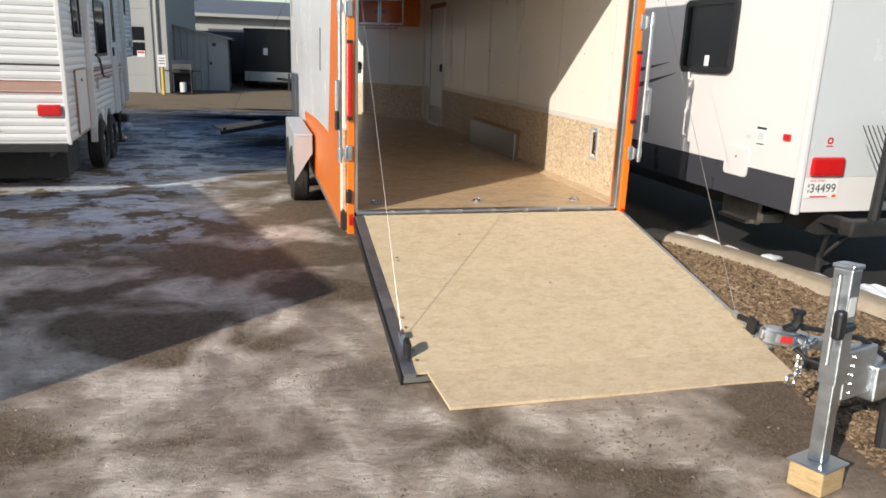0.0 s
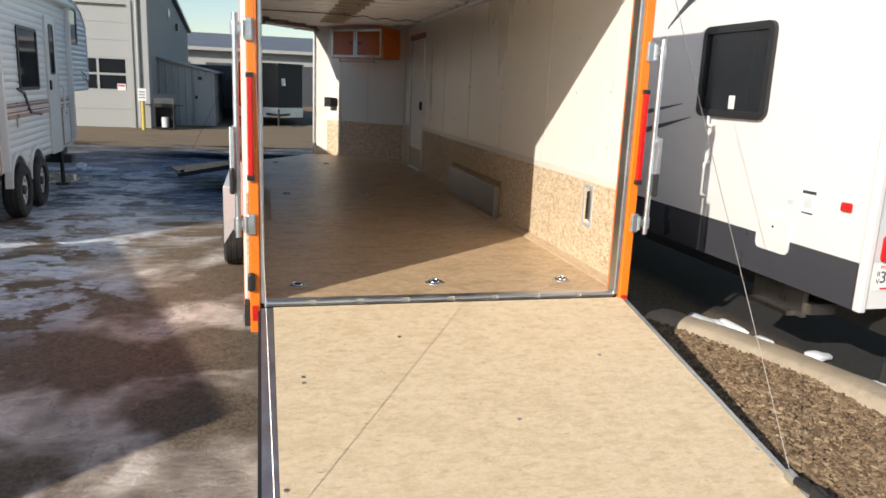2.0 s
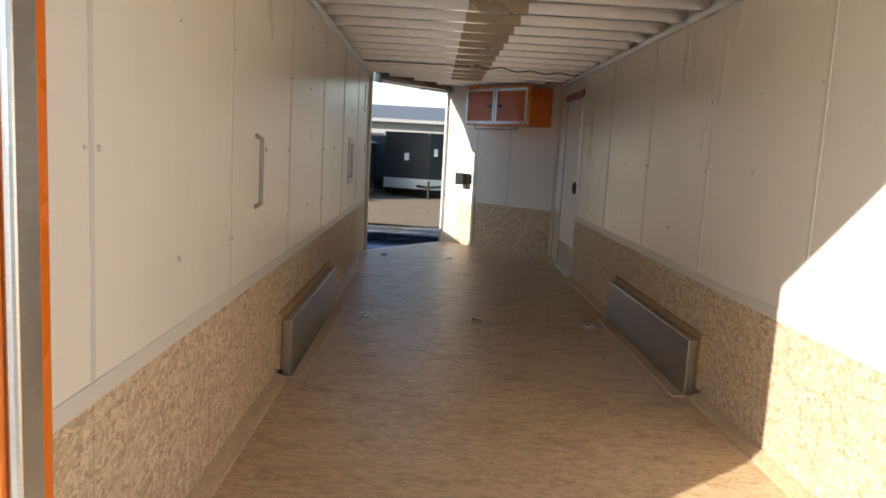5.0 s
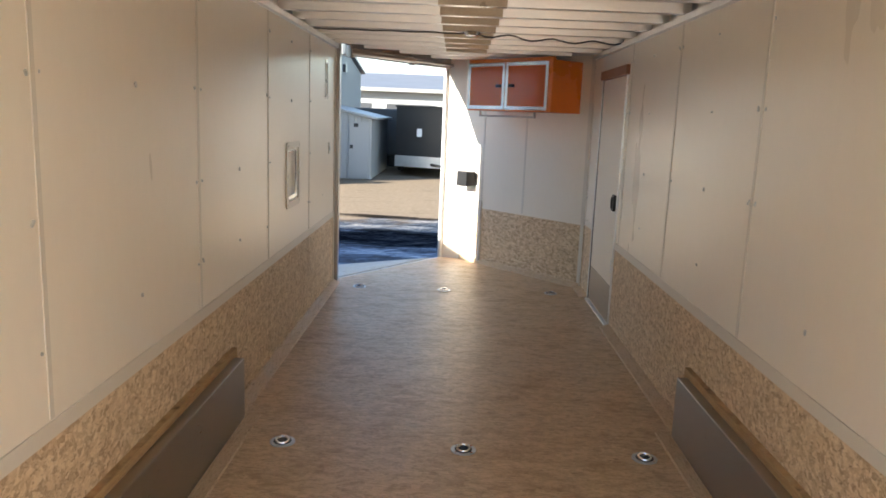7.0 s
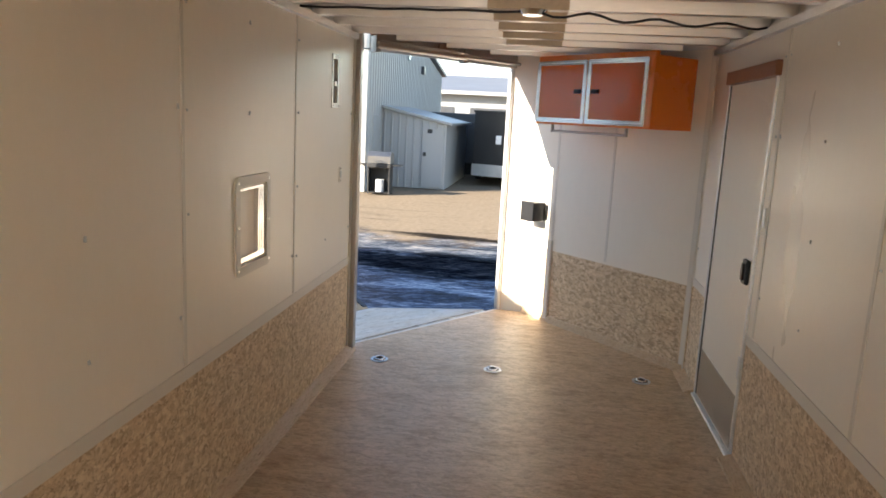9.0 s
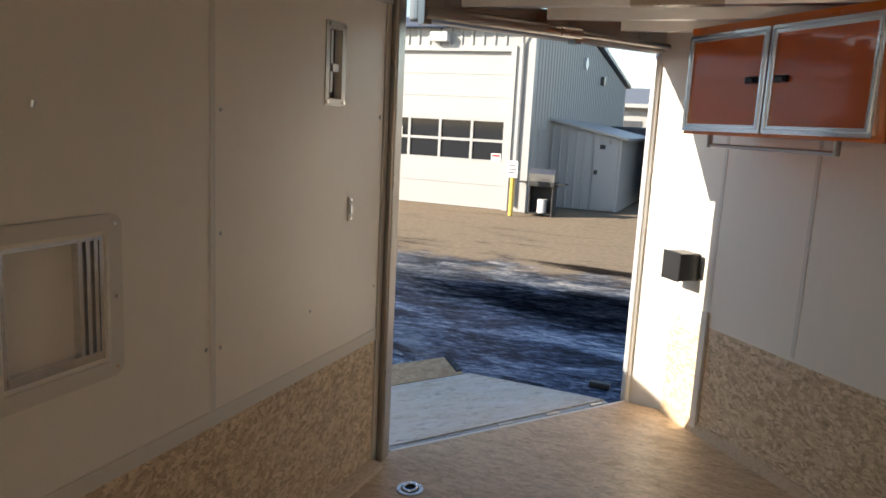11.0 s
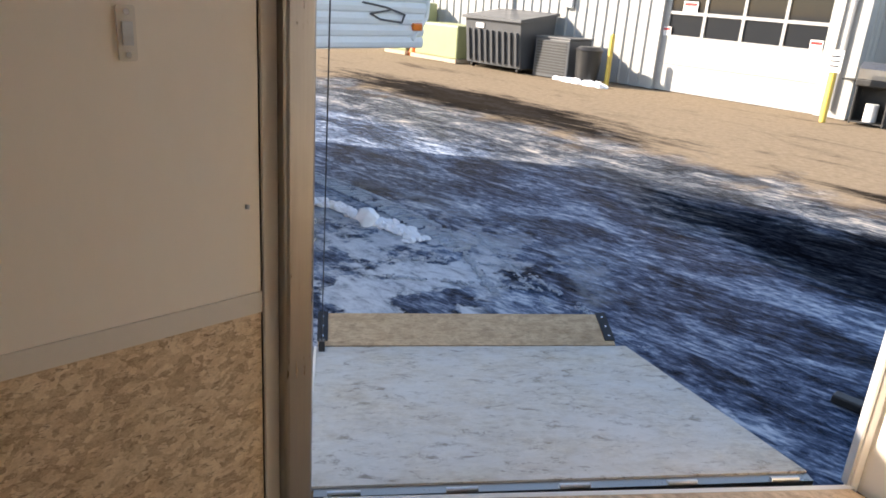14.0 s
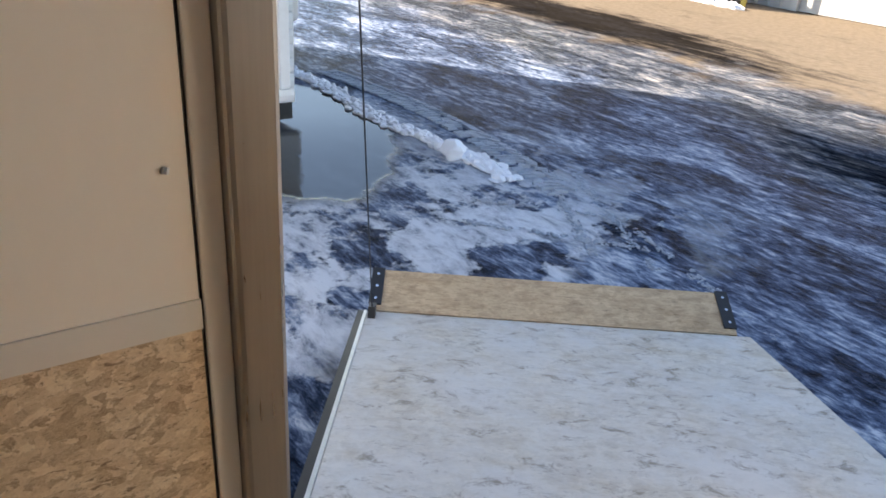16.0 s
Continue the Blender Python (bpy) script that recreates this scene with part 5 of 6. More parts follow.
        wheel((x1 - 0.02, y, 0.33), 0.34, 0.2, t, None, "camper wheel with white spoked rim")
    b = bmesh.new()
    rbox(b, -3.9, -2.3, y0 + 0.7, y0 + 1.55, 0.08, 0.5, 0.01)
    part("mud_flap", b, DARK_METAL, t)
    # front marking of the raised nose
    b = bmesh.new()
    tube(b, [(x1 + 0.006, 17.72, 1.80), (x1 + 0.006, 17.95, 1.77), (x1 + 0.006, 18.15, 1.72), (x1 + 0.006, 18.12, 1.66), (x1 + 0.006, 17.9, 1.68), (x1 + 0.006, 17.8, 1.72), (x1 + 0.006, 18.0, 1.75)], 0.008, 6)
    part("front_decal", b, RV_GREY, t)
    b = bmesh.new()
    rbox(b, x1 - 0.02, x1 + 0.02, 18.24, 18.34, 1.60, 1.66, 0.01)
    part("marker_light", b, AMBER_LENS, t)
    t.matrix_basis = Matrix.Translation((-2.12, 10.75, 0)) @ pose(0, 0, 0, 0, 0, 2.7) @ Matrix.Translation((2.12, -10.75, 0)) @ t.matrix_basis
    return t


def white_camper():
    """Smooth white camper parked beside the trailer, seen from its rear corner."""
    t = thing("travel_trailer", (5.2, 10, 0.3), "smooth white travel trailer with grey swoosh decals", "camper")
    x0, x1, y0, y1 = 4.03, 6.5, 6.33, 15.5
    b = bmesh.new()
    prism(b, [(y0, 0.90), (y1, 0.90), (y1, 3.2), (y0 + 0.35, 3.25), (y0 + 0.12, 3.1), (y0, 2.7)], x0, x1, "x")
    part("body", b, RV_GEL, t)
    b = prism(bmesh.new(), [(y0 + 0.06, 0.62), (y1, 0.62), (y1, 0.90), (y0 + 0.06, 0.90)], x0 + 0.006, x1, "x")
    part("skirt", b, RV_GREY, t, "dark grey lower skirt")
    b = bmesh.new()
    rbox(b, x0 - 0.012, x0 + 0.035, y0 - 0.025, y0 + 0.035, 0.62, 2.75, 0.01)
    part("corner_trim", b, RV_GEL, t)
    part("rear_panel", box(bmesh.new(), x0 + 0.036, x1 - 0.03, y0 - 0.012, y0 - 0.001, 0.92, 2.7), RV_REAR, t, "pale grey rear cap")
    part("rear_apron", box(bmesh.new(), x0 + 0.036, x1 - 0.03, y0 - 0.010, y0 + 0.05, 0.64, 0.918), RV_GEL, t)
    m = Matrix.Translation((x0 - 0.001, 7.75, 1.985)) @ pose(0, 0, 0, 0, 0, 90)
    w = part("window", hoop(bmesh.new(), 0.82, 0.66, 0.07, 0.055, 0.03, m, 6), BLACK, t, "black framed window with dark glass")
    part("pane", plate(bmesh.new(), 0.73, 0.57, 0.04, 0.006, m, 4), GLASS, w)
    part("sticker", box(bmesh.new(), -0.04, 0.03, 0.007, 0.009, -0.265, -0.17, m), PAPER, w)
    # door seam and grab rail
    for y in (8.02, 8.78):
        part("door_trim", box(bmesh.new(), x0 - 0.006, x0 - 0.0005, y - 0.025, y + 0.025, 0.92, 1.66 if y < 8.2 else 2.75), RV_GEL, t)
    b = bmesh.new()
    tube(b, [(x0, 7.94, 1.05), (x0 - 0.045, 7.94, 1.07), (x0 - 0.045, 7.94, 1.30), (x0, 7.94, 1.32)], 0.011)
    part("grab_rail", b, RV_GEL, t)
    b = bmesh.new()
    tube(b, [(x0, 7.97, 1.58), (x0 - 0.035, 7.97, 1.60), (x0 - 0.035, 7.97, 1.66)], 0.012)
    part("door_catch", b, RV_GEL, t)
    # decals
    def blade(pts, mat_, name="decal"):
        n = len(pts) - 1
        up = [(y, z + wd) for y, z, wd in pts]
        dn = [(y, z - wd) for y, z, wd in reversed(pts)]
        part(name, prism(bmesh.new(), up + dn, x0 - 0.004, x0 - 0.0008, "x"), mat_, t)
    arc = [(8.75 - 1.9 * s, 2.12 + 0.62 * math.sin(math.pi * (0.12 + 0.72 * s)), 0.006 + 0.055 * math.sin(math.pi * s)) for s in [i / 14 for i in range(15)]]
    blade(arc, RV_GREY)
    blade([(9.3 - 0.9 * s, 1.60 + 0.14 * s, 0.03 * (1 - s) + 0.002) for s in (0, 0.4, 0.8, 1)], RV_GREY)
    blade([(9.3 - 1.05 * s, 1.42 + 0.22 * s, 0.035 * (1 - s) + 0.002) for s in (0, 0.4, 0.8, 1)], RV_GREY)
    # labels, hatch, markers
    m = Matrix.Translation((x0 - 0.001, 7.12, 0.93)) @ pose(0, 0, 0, 0, 0, 90)
    hatch = part("hatch", plate(bmesh.new(), 0.30, 0.22, 0.03, 0.010, m), RV_GEL, t)
    part("hatch_frame", hoop(bmesh.new(), 0.33, 0.25, 0.04, 0.018, 0.008, m), RV_GEL, hatch)
    b = bmesh.new()
    rod(b, m @ Vector((0, 0.010, 0.04)), m @ Vector((0, 0.015, 0.04)), 0.008, 10)
    part("lock", b, DARK_METAL, hatch)
    m = Matrix.Translation((x0 - 0.001, 6.84, 1.17)) @ pose(0, 0, 0, 0, 0, 90)
    lab = part("warning_label", plate(bmesh.new(), 0.14, 0.17, 0.005, 0.002, m, 1), PAPER, t, "white warning label with grey print")
    part("print_bar", box(bmesh.new(), -0.06, 0.06, 0.002, 0.0035, 0.06, 0.08, m), RV_GREY, lab)
    part("print_bar", box(bmesh.new(), -0.035, 0.035, 0.002, 0.0035, -0.03, 0.035, m), RV_REAR, lab)
    part("print_bar", box(bmesh.new(), -0.05, 0.05, 0.002, 0.0035, -0.065, -0.055, m), RV_GREY, lab)
    part("small_label", box(bmesh.new(), x0 - 0.003, x0 - 0.0008, 6.97, 7.03, 1.14, 1.17), RV_REAR, t)
    for y, z, sx, sz, mm in ((6.52, 1.2, 0.08, 0.055, RED_LENS),):
        b = bmesh.new()
        rbox(b, x0 - 0.02, x0 - 0.0005, y - sx / 2, y + sx / 2, z - sz / 2, z + sz / 2, 0.008)
        part("marker_light", b, mm, t)
    # the rear: lamp, plate, rack, bumper
    b = bmesh.new()
    rbox(b, 4.10, 4.40, y0 - 0.05, y0 - 0.012, 0.925, 1.075, 0.02)
    lamp = part("tail_light", b, RED_LENS, t, "large red tail light")
    m = Matrix.Translation((4.235, y0 - 0.013, 0.828)) @ pose(0, 0, 0, 0, 0, 180)
    lp = part("licence_plate", plate(bmesh.new(), 0.305, 0.152, 0.012, 0.003, m, 2), PAPER, t, "white licence plate with black numerals")
    tm = Matrix.Translation((4.25, y0 - 0.0165, 0.826)) @ pose(0, 0, 0, 90, 0, 0)
    lettering("34499", 0.098, tm, INK, lp)
    lettering("R", 0.04, tm @ Matrix.Translation((-0.132, 0.022, 0)), INK, lp)
    lettering("V", 0.04, tm @ Matrix.Translation((-0.132, -0.022, 0)), INK, lp)
    lettering("WISCONSIN", 0.026, tm @ Matrix.Translation((-0.055, 0.062, 0)), INK_RED, lp)
    part("print_bar", box(bmesh.new(), 4.14, 4.30, y0 - 0.0175, y0 - 0.0162, 0.757, 0.768), INK_RED, lp)
    part("plate_sticker", box(bmesh.new(), 4.345, 4.38, y0 - 0.0175, y0 - 0.0162, 0.757, 0.778), AMBER_LENS, lp)
    b = bmesh.new()
    hoop(b, 0.05, 0.05, 0.02, 0.012, 0.003, Matrix.Translation((4.25, y0 - 0.013, 1.20)) @ pose(0, 0, 0, 0, 0, 180))
    box(b, 4.22, 4.28, y0 - 0.016, y0 - 0.0125, 1.155, 1.163)
    part("small_badge", b, INK_RED, t)
    b = bmesh.new()
    rbox(b, 4.30, 6.3, y0 - 0.32, y0 - 0.18, 0.50, 0.62, 0.015)
    bump_ = part("bumper", b, DARK_METAL, t, "square black steel bumper")
    for x in (4.4, 5.8):
        part("bumper_arm", box(bmesh.new(), x - 0.04, x + 0.04, y0 - 0.2, y0 + 0.3, 0.53, 0.61), DARK_METAL, bump_)
    rack = thing("cargo_rack", (5.1, y0 - 0.25, 0.62), "black steel rear rack with mesh panel", "rack")
    b = bmesh.new()
    for x in (4.56, 5.9):
        rod(b, (x, y0 - 0.24, 0.62), (x + 0.03, y0 - 0.24, 1.36), 0.042, 10)
    rod(b, (4.58, y0 - 0.24, 1.36), (5.9, y0 - 0.24, 1.36), 0.042, 10)
    rod(b, (4.56, y0 - 0.24, 0.80), (5.9, y0 - 0.24, 0.80), 0.036, 10)
    part("frame", b, BLACK, rack)
    b = bmesh.new()
    for k in range(30):
        x = 4.66 + k * 0.042
        for s in (-1, 1):
            rod(b, (x, y0 - 0.24, 0.82), (x + s * 0.35, y0 - 0.24, 1.34), 0.0045, 4)
    tagged(part("mesh_panel", b, DARK_METAL, rack, "expanded metal mesh"), kind="stuff")
    # chassis, jacks, steps
    part("underframe", box(bmesh.new(), x0 + 0.35, x1 - 0.3, y0 + 0.1, y1, 0.42, 0.62), DARK_METAL, t)
    b = bmesh.new()
    tube(b, [(4.5, y0 + 0.1, 0.5), (4.62, y0 + 0.3, 0.16), (4.8, y0 + 0.1, 0.5)], 0.018)
    rod(b, (4.62, y0 + 0.3, 0.0), (4.62, y0 + 0.3, 0.2), 0.025, 8)
    part("stabiliser", b, DARK_METAL, t)
    b = bmesh.new()
    box(b, x0 + 0.05, x0 + 0.5, 6.95, 7.35, 0.40, 0.43)
    box(b, x0 + 0.15, x0 + 0.35, 6.85, 7.0, 0.43, 0.5)
    box(b, x0 + 0.12, x0 + 0.16, 6.9, 7.4, 0.40, 0.62)
    part("folded_step", b, ALU_POST, t)
    for y in (11.0, 12.0):
        wheel((x0 + 0.22, y, 0.33), 0.34, 0.2, t)
    return t


def unseen_camper():
    """Camper whose shadow falls over the ice; it stands behind the start of the walk."""
    t = thing("parked_camper", (-5.8, 5.2, 0), "white camper parked beside the yard, casting shade", "camper")
    m = Matrix.Translation((-4.30, 2.90, 0)) @ pose(0, 0, 0, 0, 0, 17)
    b = bmesh.new()
    rbox(b, -2.4, 0.0, 0.0, 4.9, 0.55, 2.92, 0.06, 3, m)
    part("body", b, RV_GEL, t)
    b = bmesh.new()
    box(b, -2.2, -0.12, 0.1, 4.8, 0.03, 0.549, m)
    part("skirt", b, RV_GREY, t)


def hidden_camper():
    """Camper behind the old one; its shade reaches across the yard."""
    t = thing("parked_camper", (-6.4, 14.5, 0), "white camper parked behind the old camper", "camper")
    b = bmesh.new()
    rbox(b, -7.65, -5.22, 11.5, 17.9, 0.55, 2.95, 0.05, 3)
    part("body", b, RV_GEL, t)
    part("skirt", box(bmesh.new(), -7.5, -5.35, 11.6, 17.7, 0.03, 0.549), RV_GREY, t)


def far_buildings():
    # workshop with overhead door
    t = thing("workshop", (-9, 36, 0), "white ribbed-metal workshop with an overhead door", "building")
    y0, x1, x0, ze, zr, y1 = 30.39, -3.05, -26.0, 4.75, 5.15, 45.0
    dx0, dx1, dz = -7.49, -3.66, 4.06
    w = bmesh.new()
    box(w, x0, dx0, y0, y0 + 0.2, 0, ze)
    box(w, dx1, x1, y0, y0 + 0.2, 0, ze)
    box(w, dx0, dx1, y0, y0 + 0.2, dz, ze)
    part("front_wall", w, STEEL_WHITE, t)
    ribs = bmesh.new()
    x = x0 + 0.1
    while x < dx0 - 0.18:
        prism(ribs, [(x - 0.05, y0), (x - 0.022, y0 - 0.035), (x + 0.022, y0 - 0.035), (x + 0.05, y0)], 0.02, ze - 0.1, "z")
        x += 0.305
    x = dx0
    while x < dx1:
        prism(ribs, [(x - 0.05, y0), (x - 0.022, y0 - 0.035), (x + 0.022, y0 - 0.035), (x + 0.05, y0)], dz + 0.15, ze - 0.1, "z")
        x += 0.305
    tagged(part("siding_ribs", ribs, STEEL_WHITE, t), kind="stuff")
    side = prism(bmesh.new(), [(y0 + 0.2, 0), (y1, 0), (y1, 4.05), (37.0, zr), (y0, ze), (y0 + 0.2, ze)], x1 - 0.2, x1, "x")
    part("side_wall", side, STEEL_WHITE, t)
    ribs = bmesh.new()
    y = y0 + 0.4
    while y < y1 - 0.2:
        top = ze + (zr - ze) * (y - y0) / (37 - y0) if y < 37 else zr - 1.1 * (y - 37) / 8
        prism(ribs, [(x1, y - 0.05), (x1 + 0.03, y - 0.02), (x1 + 0.03, y + 0.02), (x1, y + 0.05)], 0.02, top - 0.05, "z")
        y += 0.305
    tagged(part("siding_ribs", ribs, STEEL_WHITE, t), kind="stuff")
    ym = 37.0
    part("roof", prism(bmesh.new(), [(y0 - 0.25, ze + 0.02), (ym, zr + 0.06), (y1 + 0.2, 4.05), (y1 + 0.2, 4.17), (ym, zr + 0.2), (y0 - 0.25, ze + 0.14)], x0 - 0.2, x1 + 0.18, "x"), NAVY, t, "dark blue metal roof")
    b = bmesh.new()
    rbox(b, x0, x1 + 0.1, y0 - 0.30, y0 - 0.14, ze - 0.12, ze + 0.04, 0.02)
    part("gutter", b, NAVY, t)
    b = bmesh.new()
    tube(b, [(x1 - 0.30, y0 - 0.2, ze - 0.1), (x1 - 0.30, y0 - 0.08, ze - 0.5), (x1 - 0.30, y0 - 0.08, 0.15)], 0.05, 8)
    part("downspout", b, STEEL_WHITE, t)
    for a, c in ((dx0 - 0.14, dx0), (dx1, dx1 + 0.14), (x1 - 0.16, x1 + 0.02)):
        part("trim_board", box(bmesh.new(), a, c, y0 - 0.05, y0 - 0.001, 0.0, dz + 0.14 if a < x1 - 0.3 else ze), DOOR_WHITE, t)
    part("trim_board", box(bmesh.new(), dx0, dx1, y0 - 0.05, y0 - 0.001, dz, dz + 0.14), DOOR_WHITE, t)
    # overhead door: plain panels and two rows of panes
    d = part("overhead_door", box(bmesh.new(), dx0, dx1, y0 + 0.12, y0 + 0.16, 0, dz), DOOR_WHITE, t, "white overhead door with two rows of dark panes")
    zs = [0.0, 0.62, 1.25, 1.785, 2.32, 2.9, 3.48, dz]
    for k, (a, c) in enumerate(zip(zs, zs[1:])):
        if 1.2 < a < 2.3:
            part("sash", box(bmesh.new(), dx0, dx0 + 0.09, y0 + 0.07, y0 + 0.119, a, c), DOOR_WHITE, d)
            for j in range(4):
                u0 = dx0 + 0.09 + j * (dx1 - dx0 - 0.18) / 4
                u1 = u0 + (dx1 - dx0 - 0.18) / 4
                fm = Matrix.Translation(((u0 + u1) / 2, y0 + 0.118, (a + c) / 2)) @ pose(0, 0, 0, 0, 0, 180)
                p = part("pane_frame", hoop(bmesh.new(), u1 - u0, c - a, 0.004, 0.035, 0.05, fm, 1), DOOR_WHITE, d)
                part("pane", plate(bmesh.new(), u1 - u0 - 0.06, c - a - 0.06, 0.004, 0.012, fm, 1), GLASS, p)
            part("sash", box(bmesh.new(), dx1 - 0.09, dx1, y0 + 0.07, y0 + 0.119, a, c), DOOR_WHITE, d)
        else:
            part("door_panel", box(bmesh.new(), dx0, dx1, y0 + 0.07, y0 + 0.119, a + 0.004, c - 0.004), DOOR_WHITE, d)
    for x, z, wd, hh in ((dx0 + 0.62, 1.93, 0.36, 0.24), (dx0 + 0.12, 1.36, 0.2, 0.2), (dx1 - 0.28, 1.36, 0.26, 0.22)):
        sg = part("notice", box(bmesh.new(), x - wd / 2, x + wd / 2, y0 + 0.055, y0 + 0.064, z - hh / 2, z + hh / 2), PAPER, d, "white printed notice")
        part("print_bar", box(bmesh.new(), x - wd * 0.42, x + wd * 0.42, y0 + 0.050, y0 + 0.0545, z + hh * 0.1, z + hh * 0.36), INK_RED, sg)
    b = bmesh.new()
    rbox(b, -5.85, -5.35, y0 - 0.28, y0 - 0.005, 4.28, 4.52, 0.03)
    part("wall_light", b, RV_REAR, t)
    b = bmesh.new()
    rod(b, (x1 + 0.02, 36.2, 4.3), (x1 + 0.1, 36.2, 4.3), 0.2, 12)
    part("side_vent", b, RV_REAR, t)
    b = bmesh.new()
    rbox(b, x1 + 0.0005, x1 + 0.15, 39.0, 39.4, 3.8, 4.1, 0.02)
    part("side_lamp", b, RV_GREY, t)
    door = part("side_door", box(bmesh.new(), x1 + 0.031, x1 + 0.05, 31.1, 32.0, 0.05, 2.15), STEEL_WHITE, t)
    b = bmesh.new()
    tube(b, [(-12.2, y0 - 0.06, 0.4), (-12.2, y0 - 0.06, 3.4), (-12.0, y0 - 0.06, 3.5), (-11.8, y0 - 0.06, 3.3)], 0.03)
    part("conduit", b, STEEL_WHITE, t)
    b = bmesh.new()
    rbox(b, -10.4, -10.1, y0 - 0.14, y0 - 0.036, 1.7, 2.05, 0.02)
    part("meter_box", b, RV_REAR, t)
    # lean-to shed
    s = thing("shed", (-2.0, 34, 0), "white ribbed lean-to shed beside the workshop", "shed")
    sh = prism(bmesh.new(), [(-3.04, 0), (-1.02, 0), (-1.02, 1.98), (-3.04, 2.40)], 32.4, 38.0, "y")
    part("body", sh, STEEL_WHITE, s)
    part("roof", prism(bmesh.new(), [(-3.03, 2.41), (-0.85, 1.96), (-0.85, 2.03), (-3.03, 2.48)], 32.25, 38.1, "y"), STEEL_WHITE, s)
    ribs = bmesh.new()
    x = -2.95
    while x < -1.06:
        prism(ribs, [(x - 0.04, 32.4), (x - 0.015, 32.375), (x + 0.015, 32.375), (x + 0.04, 32.4)], 0.02, 1.95 + (-1.02 - x) * 0.2, "z")
        x += 0.23
    tagged(part("siding_ribs", ribs, STEEL_WHITE, s), kind="stuff")
    part("door", box(bmesh.new(), -1.75, -1.12, 32.345, 32.374, 0.05, 1.85), STEEL_WHITE, s)
    b = bmesh.new()
    rbox(b, -1.72, -1.62, 32.33, 32.36, 1.0, 1.12, 0.01)
    part("hasp", b, DARK_METAL, s)
    b = bmesh.new()
    rbox(b, -1.6, -1.45, 32.33, 32.36, 1.70, 1.82, 0.01)
    part("vent_cap", b, DARK_METAL, s)
    # far long building
    f = thing("storage_building", (5, 66, 0), "long white building with a grey metal roof", "building")
    part("wall", box(bmesh.new(), -22, 30, 60, 76, 0, 3.8), STEEL_WHITE, f)
    part("fascia", box(bmesh.new(), -22.3, 30.3, 59.3, 59.5, 3.72, 3.95), DOOR_WHITE, f)
    part("roof", prism(bmesh.new(), [(59.4, 3.82), (68, 5.25), (76.6, 3.82), (76.6, 3.97), (68, 5.4), (59.4, 3.97)], -22.5, 30.5, "x"), ROOF_GREY, f)
    for x in (-6, -1.5, 3, 7.5, 12):
        part("bay_door", box(bmesh.new(), x - 1.7, x + 1.7, 59.93, 59.99, 0, 2.9), GREY_BIN, f)
    # black cargo trailer parked before it
    b = thing("cargo_trailer", (0.9, 36, 0), "black enclosed cargo trailer with a V nose", "trailer")
    part("body", prism(bmesh.new(), [(-0.40, 34.7), (1.35, 34.0), (2.35, 34.7), (2.35, 40.5), (-0.40, 40.5)], 0.35, 2.42, "z"), BLACK, b)
    part("stone_guard", prism(bmesh.new(), [(-0.43, 34.68), (1.35, 33.96), (2.38, 34.68), (2.38, 34.71), (1.35, 33.99), (-0.41, 34.71)], 0.33, 0.72, "z"), ALU, b)
    part("roof_cap", prism(bmesh.new(), [(-0.44, 34.66), (1.35, 33.94), (2.4, 34.66), (2.4, 40.5), (-0.44, 40.5)], 2.422, 2.48, "z"), DARK_METAL, b)
    for x, z in ((0.45, 1.55), (1.55, 1.75)):
        part("notice", box(bmesh.new(), x - 0.09, x + 0.09, 33.9, 33.91, z - 0.14, z + 0.14, Matrix.Translation((0, 0.40 if x < 1 else 0.2, 0))), PAPER, b)
    a = bmesh.new()
    tube(a, [(0.9, 34.2, 0.45), (1.35, 33.1, 0.45), (1.8, 34.3, 0.45)], 0.05)
    rod(a, (1.35, 33.15, 0.02), (1.35, 33.15, 0.7), 0.04, 10)
    part("tongue", a, DARK_METAL, b)
    for y in (38.4, 39.2):
        wheel((-0.42, y - 1.0, 0.33), 0.34, 0.2, b, ALU)
    c = thing("cargo_trailer", (-1.1, 42, 0), "dark grey cargo trailer behind the shed", "trailer")
    part("body", rbox(bmesh.new(), -2.55, 0.3, 39.0, 47.0, 0.45, 2.38, 0.05), GREY_BIN, c)
    part("skirt", box(bmesh.new(), -2.4, 0.2, 39.1, 46.9, 0.0, 0.449), DARK_METAL, c)


